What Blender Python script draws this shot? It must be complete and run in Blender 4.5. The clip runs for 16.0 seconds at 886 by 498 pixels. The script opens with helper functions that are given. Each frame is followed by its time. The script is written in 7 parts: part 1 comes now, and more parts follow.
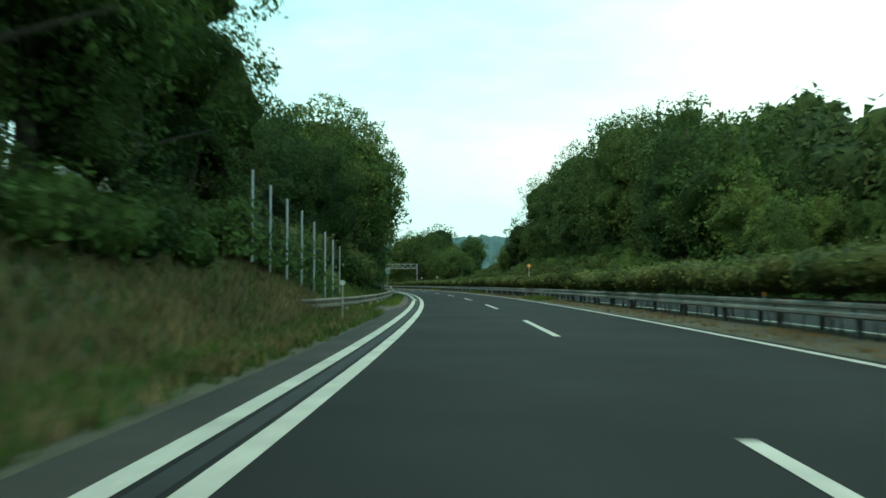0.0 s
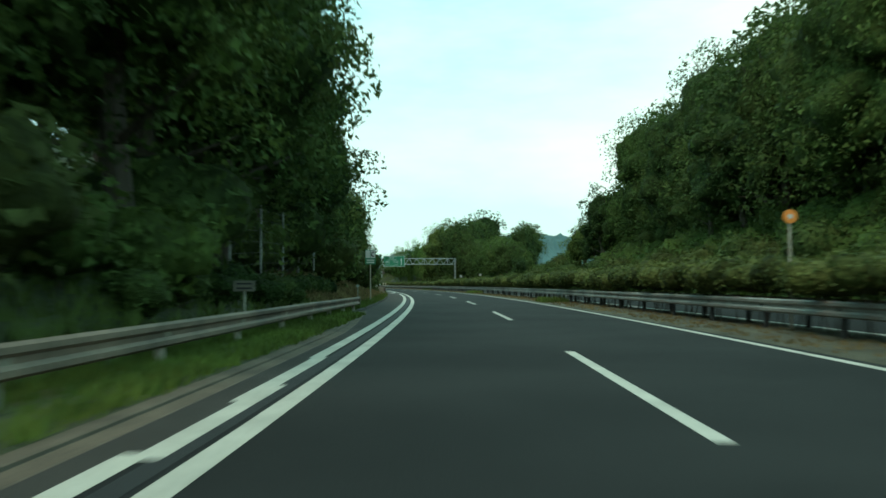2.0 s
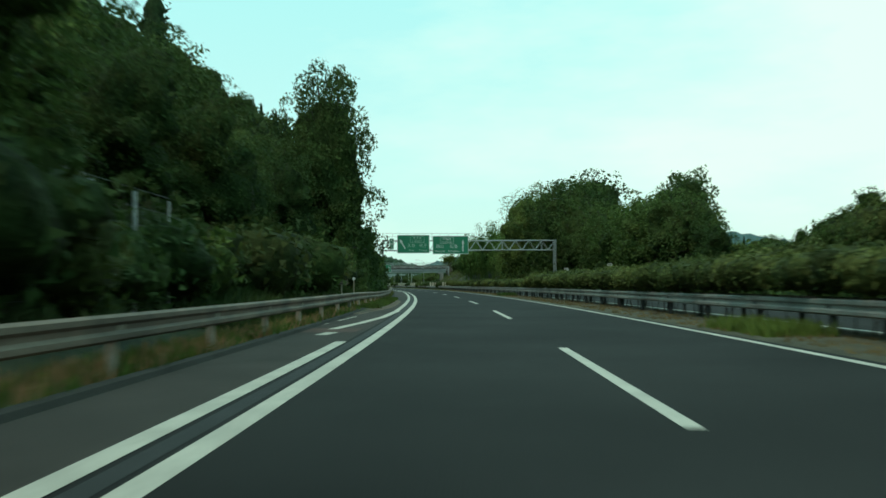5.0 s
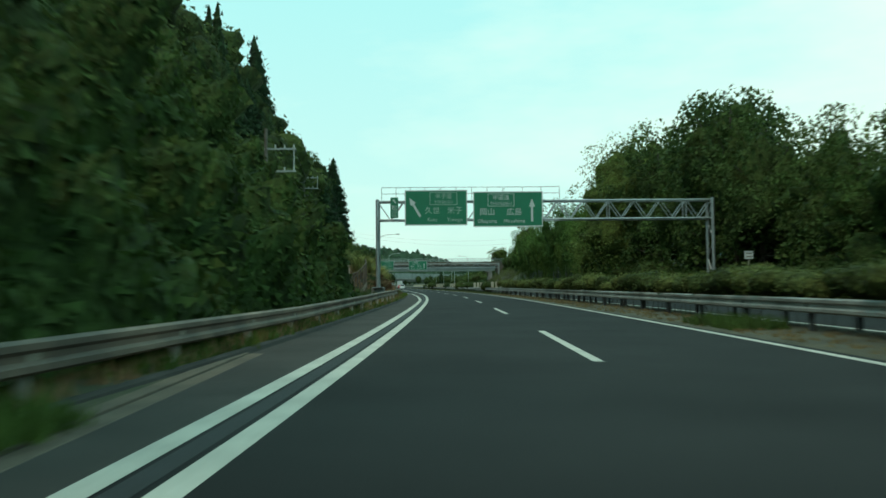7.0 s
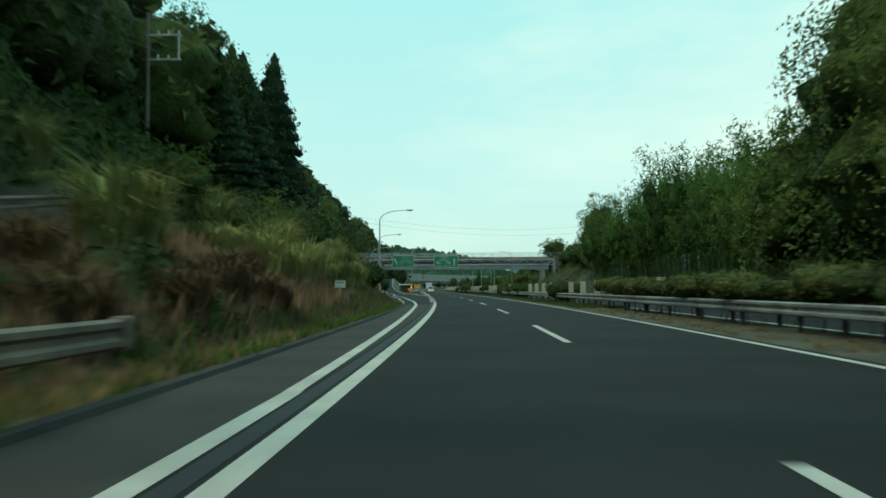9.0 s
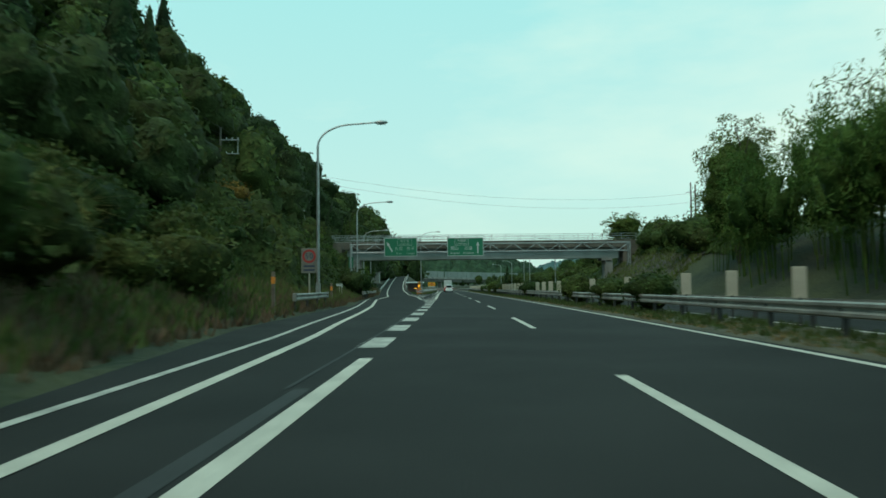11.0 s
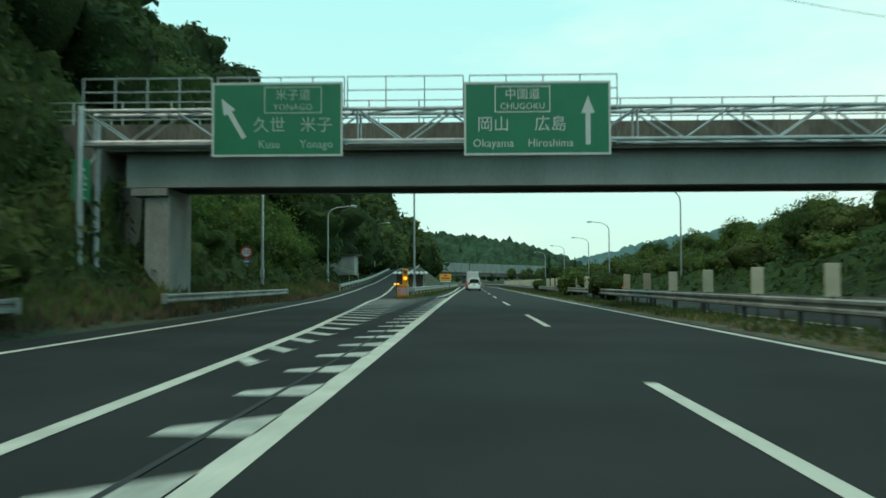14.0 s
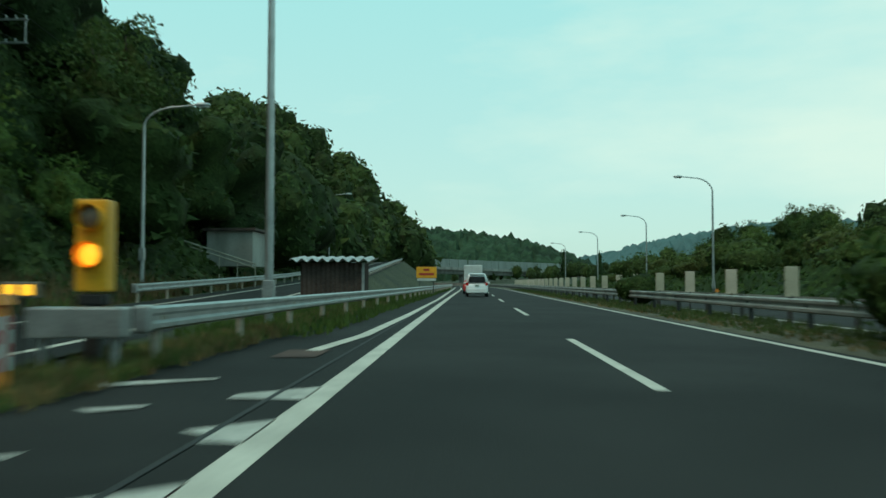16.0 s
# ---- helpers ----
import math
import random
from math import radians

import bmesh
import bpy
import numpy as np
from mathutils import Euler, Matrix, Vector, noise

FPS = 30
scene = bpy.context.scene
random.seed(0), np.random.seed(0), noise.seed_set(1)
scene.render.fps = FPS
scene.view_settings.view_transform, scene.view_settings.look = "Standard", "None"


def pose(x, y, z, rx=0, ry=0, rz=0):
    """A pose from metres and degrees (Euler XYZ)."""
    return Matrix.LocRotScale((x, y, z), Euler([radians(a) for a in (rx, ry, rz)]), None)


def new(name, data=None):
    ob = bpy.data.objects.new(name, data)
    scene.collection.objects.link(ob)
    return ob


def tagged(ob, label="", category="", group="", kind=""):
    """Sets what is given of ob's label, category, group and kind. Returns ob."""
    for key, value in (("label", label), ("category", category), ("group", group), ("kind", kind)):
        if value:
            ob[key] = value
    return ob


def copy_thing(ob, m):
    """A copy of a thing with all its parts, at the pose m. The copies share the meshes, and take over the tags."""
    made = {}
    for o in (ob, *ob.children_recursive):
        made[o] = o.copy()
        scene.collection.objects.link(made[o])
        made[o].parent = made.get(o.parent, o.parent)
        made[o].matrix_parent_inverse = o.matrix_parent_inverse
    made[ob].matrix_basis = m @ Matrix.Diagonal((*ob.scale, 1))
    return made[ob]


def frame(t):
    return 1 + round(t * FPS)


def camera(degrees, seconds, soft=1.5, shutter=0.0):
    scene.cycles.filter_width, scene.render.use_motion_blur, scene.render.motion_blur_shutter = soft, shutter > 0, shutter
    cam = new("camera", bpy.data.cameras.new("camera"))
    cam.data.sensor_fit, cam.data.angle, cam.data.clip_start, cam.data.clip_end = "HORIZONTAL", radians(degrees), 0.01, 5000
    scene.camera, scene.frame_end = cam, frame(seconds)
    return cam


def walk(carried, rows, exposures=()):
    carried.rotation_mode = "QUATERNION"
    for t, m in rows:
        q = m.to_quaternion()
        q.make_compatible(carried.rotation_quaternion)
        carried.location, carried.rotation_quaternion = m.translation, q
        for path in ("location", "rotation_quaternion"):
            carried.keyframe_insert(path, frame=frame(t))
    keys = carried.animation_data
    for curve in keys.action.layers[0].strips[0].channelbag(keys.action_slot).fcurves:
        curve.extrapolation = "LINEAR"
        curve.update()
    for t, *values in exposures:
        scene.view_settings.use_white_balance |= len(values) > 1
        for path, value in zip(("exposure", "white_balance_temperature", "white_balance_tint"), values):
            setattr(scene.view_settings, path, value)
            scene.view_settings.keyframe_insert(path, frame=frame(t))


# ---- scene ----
import functools

cam = camera(56.6, 16.0, soft=1.6, shutter=0.3)
PATH = [
    (0.0, pose(-0.020, -0.000, 1.157, 92.438, 0.050, 2.336)),
    (0.5, pose(-0.117, 12.891, 1.150, 92.487, -0.122, 3.150)),
    (1.0, pose(-0.444, 25.903, 1.148, 92.500, -0.145, 3.982)),
    (1.5, pose(-1.016, 38.990, 1.154, 92.477, 0.047, 4.778)),
    (2.0, pose(-1.807, 52.148, 1.152, 92.432, 0.186, 5.571)),
    (2.5, pose(-2.829, 65.328, 1.138, 92.314, 0.357, 6.297)),
    (3.0, pose(-4.034, 78.489, 1.137, 92.392, 0.308, 7.281)),
    (3.5, pose(-5.463, 91.624, 1.137, 92.439, 0.286, 8.431)),
    (4.0, pose(-7.104, 104.767, 1.135, 92.455, 0.290, 9.481)),
    (4.5, pose(-8.957, 117.954, 1.129, 92.454, 0.312, 10.394)),
    (5.0, pose(-11.032, 131.211, 1.118, 92.457, 0.339, 11.148)),
    (5.5, pose(-13.339, 144.540, 1.109, 92.493, 0.347, 11.751)),
    (6.0, pose(-15.886, 157.911, 1.116, 92.600, 0.290, 12.470)),
    (6.5, pose(-18.700, 171.259, 1.117, 92.613, 0.297, 13.408)),
    (7.0, pose(-21.753, 184.558, 1.116, 92.551, 0.475, 14.477)),
    (7.5, pose(-24.933, 197.804, 1.117, 92.491, 0.601, 15.533)),
    (8.0, pose(-28.196, 211.017, 1.137, 92.613, 0.507, 16.457)),
    (8.5, pose(-31.575, 224.228, 1.145, 92.691, 0.405, 16.874)),
    (9.0, pose(-35.043, 237.449, 1.151, 92.750, 0.308, 17.150)),
    (9.5, pose(-38.630, 250.673, 1.148, 92.742, 0.286, 17.449)),
    (10.0, pose(-42.364, 263.881, 1.144, 92.714, 0.331, 17.957)),
    (10.5, pose(-46.246, 277.053, 1.140, 92.692, 0.431, 18.490)),
    (11.0, pose(-50.258, 290.170, 1.137, 92.689, 0.554, 18.939)),
    (11.5, pose(-54.381, 303.213, 1.136, 92.706, 0.631, 19.321)),
    (12.0, pose(-58.602, 316.161, 1.140, 92.730, 0.516, 19.855)),
    (12.5, pose(-62.905, 329.030, 1.146, 92.684, 0.323, 20.279)),
    (13.0, pose(-67.273, 341.830, 1.152, 92.603, 0.218, 20.484)),
    (13.5, pose(-71.580, 354.535, 1.141, 92.427, 0.242, 20.694)),
    (14.0, pose(-75.865, 367.169, 1.137, 92.364, 0.150, 20.784)),
    (14.5, pose(-80.176, 379.746, 1.132, 92.311, 0.096, 20.792)),
    (15.0, pose(-84.440, 392.212, 1.139, 92.298, -0.051, 20.804)),
    (15.5, pose(-88.718, 404.576, 1.150, 92.291, -0.082, 20.710)),
    (16.0, pose(-92.993, 416.871, 1.149, 92.321, -0.076, 20.651)),
]
walk(cam, PATH, exposures=[(0.0, 0.36, 6500, 7), (2.0, 0.3, 6500, 7.5), (3.2, 0.2, 6500, 7), (5.3, 0.03, 6500, 7), (7.0, 0.03, 6500, 8), (9.0, -0.06, 6500, 9), (11.3, -0.16, 6500, 9), (13.4, -0.14, 6500, 9), (14.0, 0.06, 6600, 9.5), (14.5, 0.26, 7100, 8), (15.0, 0.04, 6600, 9), (15.5, -0.2, 6500, 9), (16.0, -0.22, 6500, 9)])

# ---- world and sun ----
SUN_DIR = (radians(60), radians(205))  # elevation, rotation
world = bpy.data.worlds.new("evening_sky")
scene.world = world
world.use_nodes = True
wn = world.node_tree
wn.nodes.clear()
w_out = wn.nodes.new("ShaderNodeOutputWorld")
w_bg = wn.nodes.new("ShaderNodeBackground")
w_sky = wn.nodes.new("ShaderNodeTexSky")
w_sky.sky_type = "NISHITA"
w_sky.sun_disc = False
w_sky.sun_elevation, w_sky.sun_rotation = SUN_DIR
w_sky.air_density, w_sky.dust_density, w_sky.ozone_density = 1.0, 2.0, 1.5
w_tc = wn.nodes.new("ShaderNodeTexCoord")
w_map = wn.nodes.new("ShaderNodeMapping")
w_map.inputs["Scale"].default_value = (1.0, 1.0, 3.2)
w_noise = wn.nodes.new("ShaderNodeTexNoise")
w_noise.inputs["Scale"].default_value = 1.5
w_noise.inputs["Detail"].default_value = 7.0
w_noise.inputs["Roughness"].default_value = 0.55
w_ramp = wn.nodes.new("ShaderNodeValToRGB")
w_ramp.color_ramp.elements[0].position = 0.50
w_ramp.color_ramp.elements[0].color = (0.0, 0.0, 0.0, 1)
w_ramp.color_ramp.elements[1].position = 0.72
w_ramp.color_ramp.elements[1].color = (0.85, 0.85, 0.85, 1)
w_gain = wn.nodes.new("ShaderNodeVectorMath")
w_gain.operation = "SCALE"
w_gain.inputs["Scale"].default_value = 0.15
w_sep = wn.nodes.new("ShaderNodeSeparateXYZ")
w_grad = wn.nodes.new("ShaderNodeValToRGB")  # thin veil of cloud, paler towards the horizon
w_grad.color_ramp.elements[0].position = 0.0
w_grad.color_ramp.elements[0].color = (0.60, 0.89, 0.77, 1)
w_grad.color_ramp.elements[1].position = 0.42
w_grad.color_ramp.elements[1].color = (0.40, 0.93, 0.88, 1)
w_veil = wn.nodes.new("ShaderNodeMix")
w_veil.data_type = "RGBA"
w_veil.inputs["Factor"].default_value = 0.82
w_cloud = wn.nodes.new("ShaderNodeMix")
w_cloud.data_type = "RGBA"
w_cloud.inputs["B"].default_value = (0.75, 0.96, 0.83, 1)
L = wn.links.new
L(w_tc.outputs["Generated"], w_map.inputs["Vector"])
L(w_map.outputs["Vector"], w_noise.inputs["Vector"])
w_dot = wn.nodes.new("ShaderNodeVectorMath")  # a pale bank of cloud high ahead
w_dot.operation = "DOT_PRODUCT"
w_dot.inputs[1].default_value = Vector((0.33, 0.86, 0.39)).normalized()
w_bank = wn.nodes.new("ShaderNodeMapRange")
w_bank.inputs["From Min"].default_value, w_bank.inputs["From Max"].default_value = 0.90, 0.985
w_bank.inputs["To Min"].default_value, w_bank.inputs["To Max"].default_value = -0.06, 0.19
w_sum = wn.nodes.new("ShaderNodeMath")
L(w_tc.outputs["Generated"], w_dot.inputs[0])
L(w_dot.outputs["Value"], w_bank.inputs["Value"])
L(w_noise.outputs["Fac"], w_sum.inputs[0])
L(w_bank.outputs["Result"], w_sum.inputs[1])
L(w_sum.outputs["Value"], w_ramp.inputs["Fac"])
L(w_tc.outputs["Generated"], w_sep.inputs["Vector"])
L(w_sep.outputs["Z"], w_grad.inputs["Fac"])
L(w_sky.outputs["Color"], w_gain.inputs[0])
L(w_gain.outputs["Vector"], w_veil.inputs["A"])
L(w_grad.outputs["Color"], w_veil.inputs["B"])
L(w_veil.outputs["Result"], w_cloud.inputs["A"])
L(w_ramp.outputs["Color"], w_cloud.inputs["Factor"])
L(w_cloud.outputs["Result"], w_bg.inputs["Color"])
w_bg.inputs["Strength"].default_value = 1.14
L(w_bg.outputs["Background"], w_out.inputs["Surface"])

sun_data = bpy.data.lights.new("sun", "SUN")
sun_data.energy, sun_data.angle, sun_data.color = 1.05, radians(25), (1.0, 0.80, 0.60)
sun = new("sun", sun_data)
sun.matrix_world = pose(0, 0, 60, 30, 0, -205 + 180)

# ---- the road's line ----
# heading in degrees every 10 m along the camera's lane; the lane's place follows from it
HEADINGS = [0.028, 0.879, 1.683, 2.428, 3.193, 3.908, 4.638, 5.332, 5.992, 6.63, 7.277, 7.934, 8.594, 9.269, 9.93, 10.607, 11.255,
            11.864, 12.44, 12.998, 13.477, 13.924, 14.265, 14.556, 14.933, 15.335, 15.831, 16.303, 16.746, 17.131, 17.49, 17.815,
            18.129, 18.386, 18.57, 18.682, 18.796, 18.871, 18.945, 18.979, 19.039, 19.029, 18.976, 18.929, 18.901, 18.871, 18.825,
            18.8, 18.759, 18.73, 18.692, 18.66, 18.61, 18.6, 18.7, 18.8, 18.9, 19.1, 19.4, 19.8, 20.3, 20.9, 21.6,
            22.4, 23.3, 24.2, 25.1, 26.0, 26.9, 27.8, 28.7, 29.5, 30.0]
STEP = 1.0
_s = np.arange(-200.0, 3200.0 + STEP, STEP)
_h = np.radians(np.interp(_s, np.arange(len(HEADINGS)) * 10.0, HEADINGS))
_i0 = int(round(200.0 / STEP))
_x = -np.concatenate([[0], np.cumsum(np.sin((_h[1:] + _h[:-1]) / 2) * STEP)])
_y = np.concatenate([[0], np.cumsum(np.cos((_h[1:] + _h[:-1]) / 2) * STEP)])
_x, _y = _x - _x[_i0], _y - _y[_i0]


def heading(s):
    return float(np.interp(s, _s, _h))


def P(s, lat, z=0.0):
    """The place s metres along the lane, lat metres to its right, z up."""
    a = heading(s)
    return Vector((float(np.interp(s, _s, _x)) + math.cos(a) * lat, float(np.interp(s, _s, _y)) + math.sin(a) * lat, z))


def PN(s, lat, z):
    """The same for arrays."""
    a = np.interp(s, _s, _h)
    return np.stack([np.interp(s, _s, _x) + np.cos(a) * lat, np.interp(s, _s, _y) + np.sin(a) * lat, z + 0 * s], -1)


def at(s, lat, z=0.0, turn=0.0):
    """A pose there whose y axis runs along the road."""
    p = P(s, lat, z)
    return pose(p.x, p.y, p.z, 0, 0, math.degrees(heading(s)) + turn)


# ---- materials ----
def material(name, color, rough=0.8, metal=0.0, vary=0.25, scale=6.0, fine=60.0, bump=0.15, second=None, random_obj=0.0,
             island=0.0, spec=0.5, coat=0.0, bump_dist=0.02, stretch=None):
    """A node material: base colour broken up at two scales, with fine relief."""
    m = bpy.data.materials.new(name)
    m.use_nodes = True
    t = m.node_tree
    b = t.nodes["Principled BSDF"]
    b.inputs["Roughness"].default_value = rough
    b.inputs["Metallic"].default_value = metal
    b.inputs["Specular IOR Level"].default_value = spec
    b.inputs["Coat Weight"].default_value = coat
    tc = t.nodes.new("ShaderNodeTexCoord")
    src = tc.outputs["Object"]
    if stretch:
        mp = t.nodes.new("ShaderNodeMapping")
        mp.inputs["Scale"].default_value = stretch
        t.links.new(src, mp.inputs["Vector"])
        src = mp.outputs["Vector"]
    n1, n2 = t.nodes.new("ShaderNodeTexNoise"), t.nodes.new("ShaderNodeTexNoise")
    for n, sc, de in ((n1, scale, 4.0), (n2, fine, 3.0)):
        n.inputs["Scale"].default_value, n.inputs["Detail"].default_value = sc, de
        t.links.new(src, n.inputs["Vector"])
    dark = tuple(c * (1 - vary) for c in color)
    light = second or tuple(min(1.0, c * (1 + vary)) for c in color)
    r1 = t.nodes.new("ShaderNodeValToRGB")
    r1.color_ramp.elements[0].position, r1.color_ramp.elements[1].position = 0.32, 0.68
    r1.color_ramp.elements[0].color, r1.color_ramp.elements[1].color = (*dark, 1), (*light, 1)
    t.links.new(n1.outputs["Fac"], r1.inputs["Fac"])
    mul = t.nodes.new("ShaderNodeMix")
    mul.data_type, mul.blend_type = "RGBA", "MULTIPLY"
    mul.inputs["Factor"].default_value = min(1.0, vary * 2.2)
    r2 = t.nodes.new("ShaderNodeValToRGB")
    r2.color_ramp.elements[0].position, r2.color_ramp.elements[1].position = 0.3, 0.62
    r2.color_ramp.elements[0].color, r2.color_ramp.elements[1].color = (0.55, 0.55, 0.55, 1), (1, 1, 1, 1)
    t.links.new(n2.outputs["Fac"], r2.inputs["Fac"])
    t.links.new(r1.outputs["Color"], mul.inputs["A"])
    t.links.new(r2.outputs["Color"], mul.inputs["B"])
    col = mul.outputs["Result"]
    if random_obj or island:
        hsv = t.nodes.new("ShaderNodeHueSaturation")
        for amount, node, out in ((random_obj, "ShaderNodeObjectInfo", "Random"), (island, "ShaderNodeNewGeometry", "Random Per Island")):
            if amount:
                info = t.nodes.new(node)
                mr = t.nodes.new("ShaderNodeMapRange")
                mr.inputs["To Min"].default_value, mr.inputs["To Max"].default_value = 1 - amount, 1 + amount
                t.links.new(info.outputs[out], mr.inputs["Value"])
                hs = t.nodes.new("ShaderNodeHueSaturation")
                if node == "ShaderNodeObjectInfo":
                    hue = t.nodes.new("ShaderNodeMapRange")
                    hue.inputs["To Min"].default_value, hue.inputs["To Max"].default_value = 0.515, 0.478
                    t.links.new(info.outputs[out], hue.inputs["Value"])
                    t.links.new(hue.outputs["Result"], hs.inputs["Hue"])
                t.links.new(mr.outputs["Result"], hs.inputs["Value"])
                t.links.new(col, hs.inputs["Color"])
                col = hs.outputs["Color"]
        t.nodes.remove(hsv)
    t.links.new(col, b.inputs["Base Color"])
    if bump:
        bp = t.nodes.new("ShaderNodeBump")
        bp.inputs["Strength"].default_value, bp.inputs["Distance"].default_value = bump, bump_dist
        t.links.new(n2.outputs["Fac"], bp.inputs["Height"])
        t.links.new(bp.outputs["Normal"], b.inputs["Normal"])
    return m


INNER_SHADE = {}


def leaf_material(name, color, back=0.3, island=0.2, random_obj=0.32, rough=0.75, massed=False):
    """Leaves that let some light through; massed: blades whose shading leans upwards. A denser inner mass goes with
    each kind, its colour darkened for the shade inside.
    """
    m = material(name, color, rough=rough, vary=0.3, scale=0.5, fine=3.0, bump=0.0, island=island, random_obj=random_obj, spec=0.15)
    t = m.node_tree
    b, out = t.nodes["Principled BSDF"], t.nodes["Material Output"]
    tr = t.nodes.new("ShaderNodeBsdfTranslucent")
    mix = t.nodes.new("ShaderNodeMixShader")
    mix.inputs["Fac"].default_value = back
    if massed:
        geo, add, nrm = t.nodes.new("ShaderNodeNewGeometry"), t.nodes.new("ShaderNodeVectorMath"), t.nodes.new("ShaderNodeVectorMath")
        add.operation, nrm.operation = "ADD", "NORMALIZE"
        add.inputs[1].default_value = (0.0, 0.0, 0.6)
        t.links.new(geo.outputs["Normal"], add.inputs[0])
        t.links.new(add.outputs["Vector"], nrm.inputs[0])
        t.links.new(nrm.outputs["Vector"], b.inputs["Normal"])
        t.links.new(nrm.outputs["Vector"], tr.inputs["Normal"])
    t.links.new(b.inputs["Base Color"].links[0].from_socket, tr.inputs["Color"])
    t.links.new(b.outputs["BSDF"], mix.inputs[1])
    t.links.new(tr.outputs["BSDF"], mix.inputs[2])
    t.links.new(mix.outputs["Shader"], out.inputs["Surface"])
    # leaf colour times 0.6: shade between the leaves, put into the base colour
    INNER_SHADE[m.name] = material("inner_shade_" + name, tuple(q * 0.6 for q in color), rough=0.8, vary=0.45, scale=0.6, fine=4.5, bump=1.0, bump_dist=0.12, random_obj=random_obj, spec=0.1)
    return m


def lamp_material(name, color, strength):
    m = bpy.data.materials.new(name)
    m.use_nodes = True
    b = m.node_tree.nodes["Principled BSDF"]
    b.inputs["Base Color"].default_value = (*color, 1)
    b.inputs["Emission Color"].default_value = (*color, 1)
    b.inputs["Emission Strength"].default_value = strength
    return m


ASPHALT = material("asphalt", (0.0212, 0.0218, 0.0212), rough=0.85, vary=0.3, scale=0.3, fine=38, bump=0.35, spec=0.15)
ASPHALT_OLD = material("old_asphalt", (0.046, 0.041, 0.036), rough=0.9, vary=0.25, scale=0.6, fine=40, bump=0.4, spec=0.3)
ASPHALT_DARK = material("dark_asphalt_joint", (0.018, 0.018, 0.019), rough=0.8, vary=0.3, scale=2, fine=40, bump=0.3)
PAINT = material("white_road_paint", (0.52, 0.49, 0.425), rough=0.7, vary=0.16, scale=1.2, fine=14, bump=0.2)
PAINT_WORN = material("worn_road_paint", (0.45, 0.44, 0.40), rough=0.8, vary=0.3, scale=1.5, fine=9, bump=0.2)
RED_PATCH = material("red_brown_surfacing", (0.075, 0.038, 0.029), rough=0.9, vary=0.35, scale=1.2, fine=25)
TRACK = material("dark_trodden_earth", (0.036, 0.029, 0.023), rough=0.95, vary=0.4, scale=0.8, fine=9, bump=0.6, bump_dist=0.05, second=(0.055, 0.05, 0.03), spec=0.15)
SHOTCRETE = material("sprayed_concrete_slope", (0.062, 0.055, 0.042), rough=0.95, vary=0.4, scale=0.5, fine=6, bump=0.6, bump_dist=0.08)
GROUND = material("wooded_ground", (0.02, 0.034, 0.011), rough=0.95, vary=0.45, scale=0.25, fine=4, bump=0.8, bump_dist=0.15, second=(0.05, 0.058, 0.02))
VERGE = material("verge_soil", (0.078, 0.07, 0.042), rough=0.95, vary=0.35, scale=0.7, fine=18, bump=0.5, bump_dist=0.04)
DRY_BANK = material("dry_bank_soil", (0.14, 0.092, 0.042), rough=0.95, vary=0.4, scale=0.6, fine=9, bump=0.7, bump_dist=0.06, second=(0.075, 0.085, 0.034))
CONCRETE = material("weathered_concrete", (0.30, 0.29, 0.265), rough=0.9, vary=0.28, scale=0.8, fine=22, bump=0.25, stretch=(1, 1, 0.35))
GUTTER = material("brown_gutter_concrete", (0.125, 0.093, 0.066), rough=0.92, vary=0.35, scale=0.9, fine=20, bump=0.3)
VERGE_GREEN = material("grassy_verge_soil", (0.060, 0.082, 0.026), rough=0.95, vary=0.4, scale=0.7, fine=18, bump=0.5, bump_dist=0.04, second=(0.085, 0.072, 0.04))
# beige-grey, darker than SIGN_WHITE, and a duller blue for one speed board
SIGN_BEIGE_GREY = material("beige_grey_sign", (0.20, 0.185, 0.155), rough=0.6, vary=0.2, scale=2, fine=30, bump=0.0)
SIGN_GREY_BLUE = material("grey_blue_sign", (0.045, 0.055, 0.095), rough=0.6, vary=0.2, scale=3, fine=30, bump=0.0)
CONCRETE_DARK = material("stained_concrete", (0.17, 0.165, 0.15), rough=0.9, vary=0.35, scale=0.6, fine=14, bump=0.3, stretch=(1, 1, 0.3))
ABUTMENT = material("rust_stained_retaining_concrete", (0.115, 0.092, 0.070), rough=0.9, vary=0.38, scale=0.5, fine=10, bump=0.35, stretch=(1, 1, 0.25), second=(0.19, 0.165, 0.135))
GIRDER = material("grey_green_girder_paint", (0.24, 0.26, 0.245), rough=0.6, vary=0.14, scale=0.5, fine=18, bump=0.1, stretch=(1, 1, 0.25))
GALV = material("galvanised_steel", (0.42, 0.43, 0.43), rough=0.45, metal=0.75, vary=0.16, scale=2.5, fine=30, bump=0.08)
RAIL_STEEL = material("dull_guardrail_steel", (0.29, 0.28, 0.255), rough=0.55, metal=0.2, vary=0.35, scale=0.8, fine=12, bump=0.12)
RAIL_OLD = material("weathered_guardrail_steel", (0.158, 0.120, 0.092), rough=0.65, metal=0.1, vary=0.38, scale=0.7, fine=10, bump=0.15, second=(0.27, 0.19, 0.14))
RAIL_RUST = material("rust_stained_steel", (0.22, 0.17, 0.13), rough=0.8, metal=0.2, vary=0.4, scale=1.5, fine=20)
POST_DARK = material("dark_steel_post", (0.07, 0.07, 0.068), rough=0.7, metal=0.3, vary=0.3, scale=3, fine=25)
POST_PALE = material("pale_painted_post", (0.37, 0.33, 0.265), rough=0.65, vary=0.2, scale=3, fine=25)
SIGN_GREEN = material("sign_green", (0.010, 0.165, 0.082), rough=0.5, vary=0.08, scale=0.8, fine=20, bump=0.0)
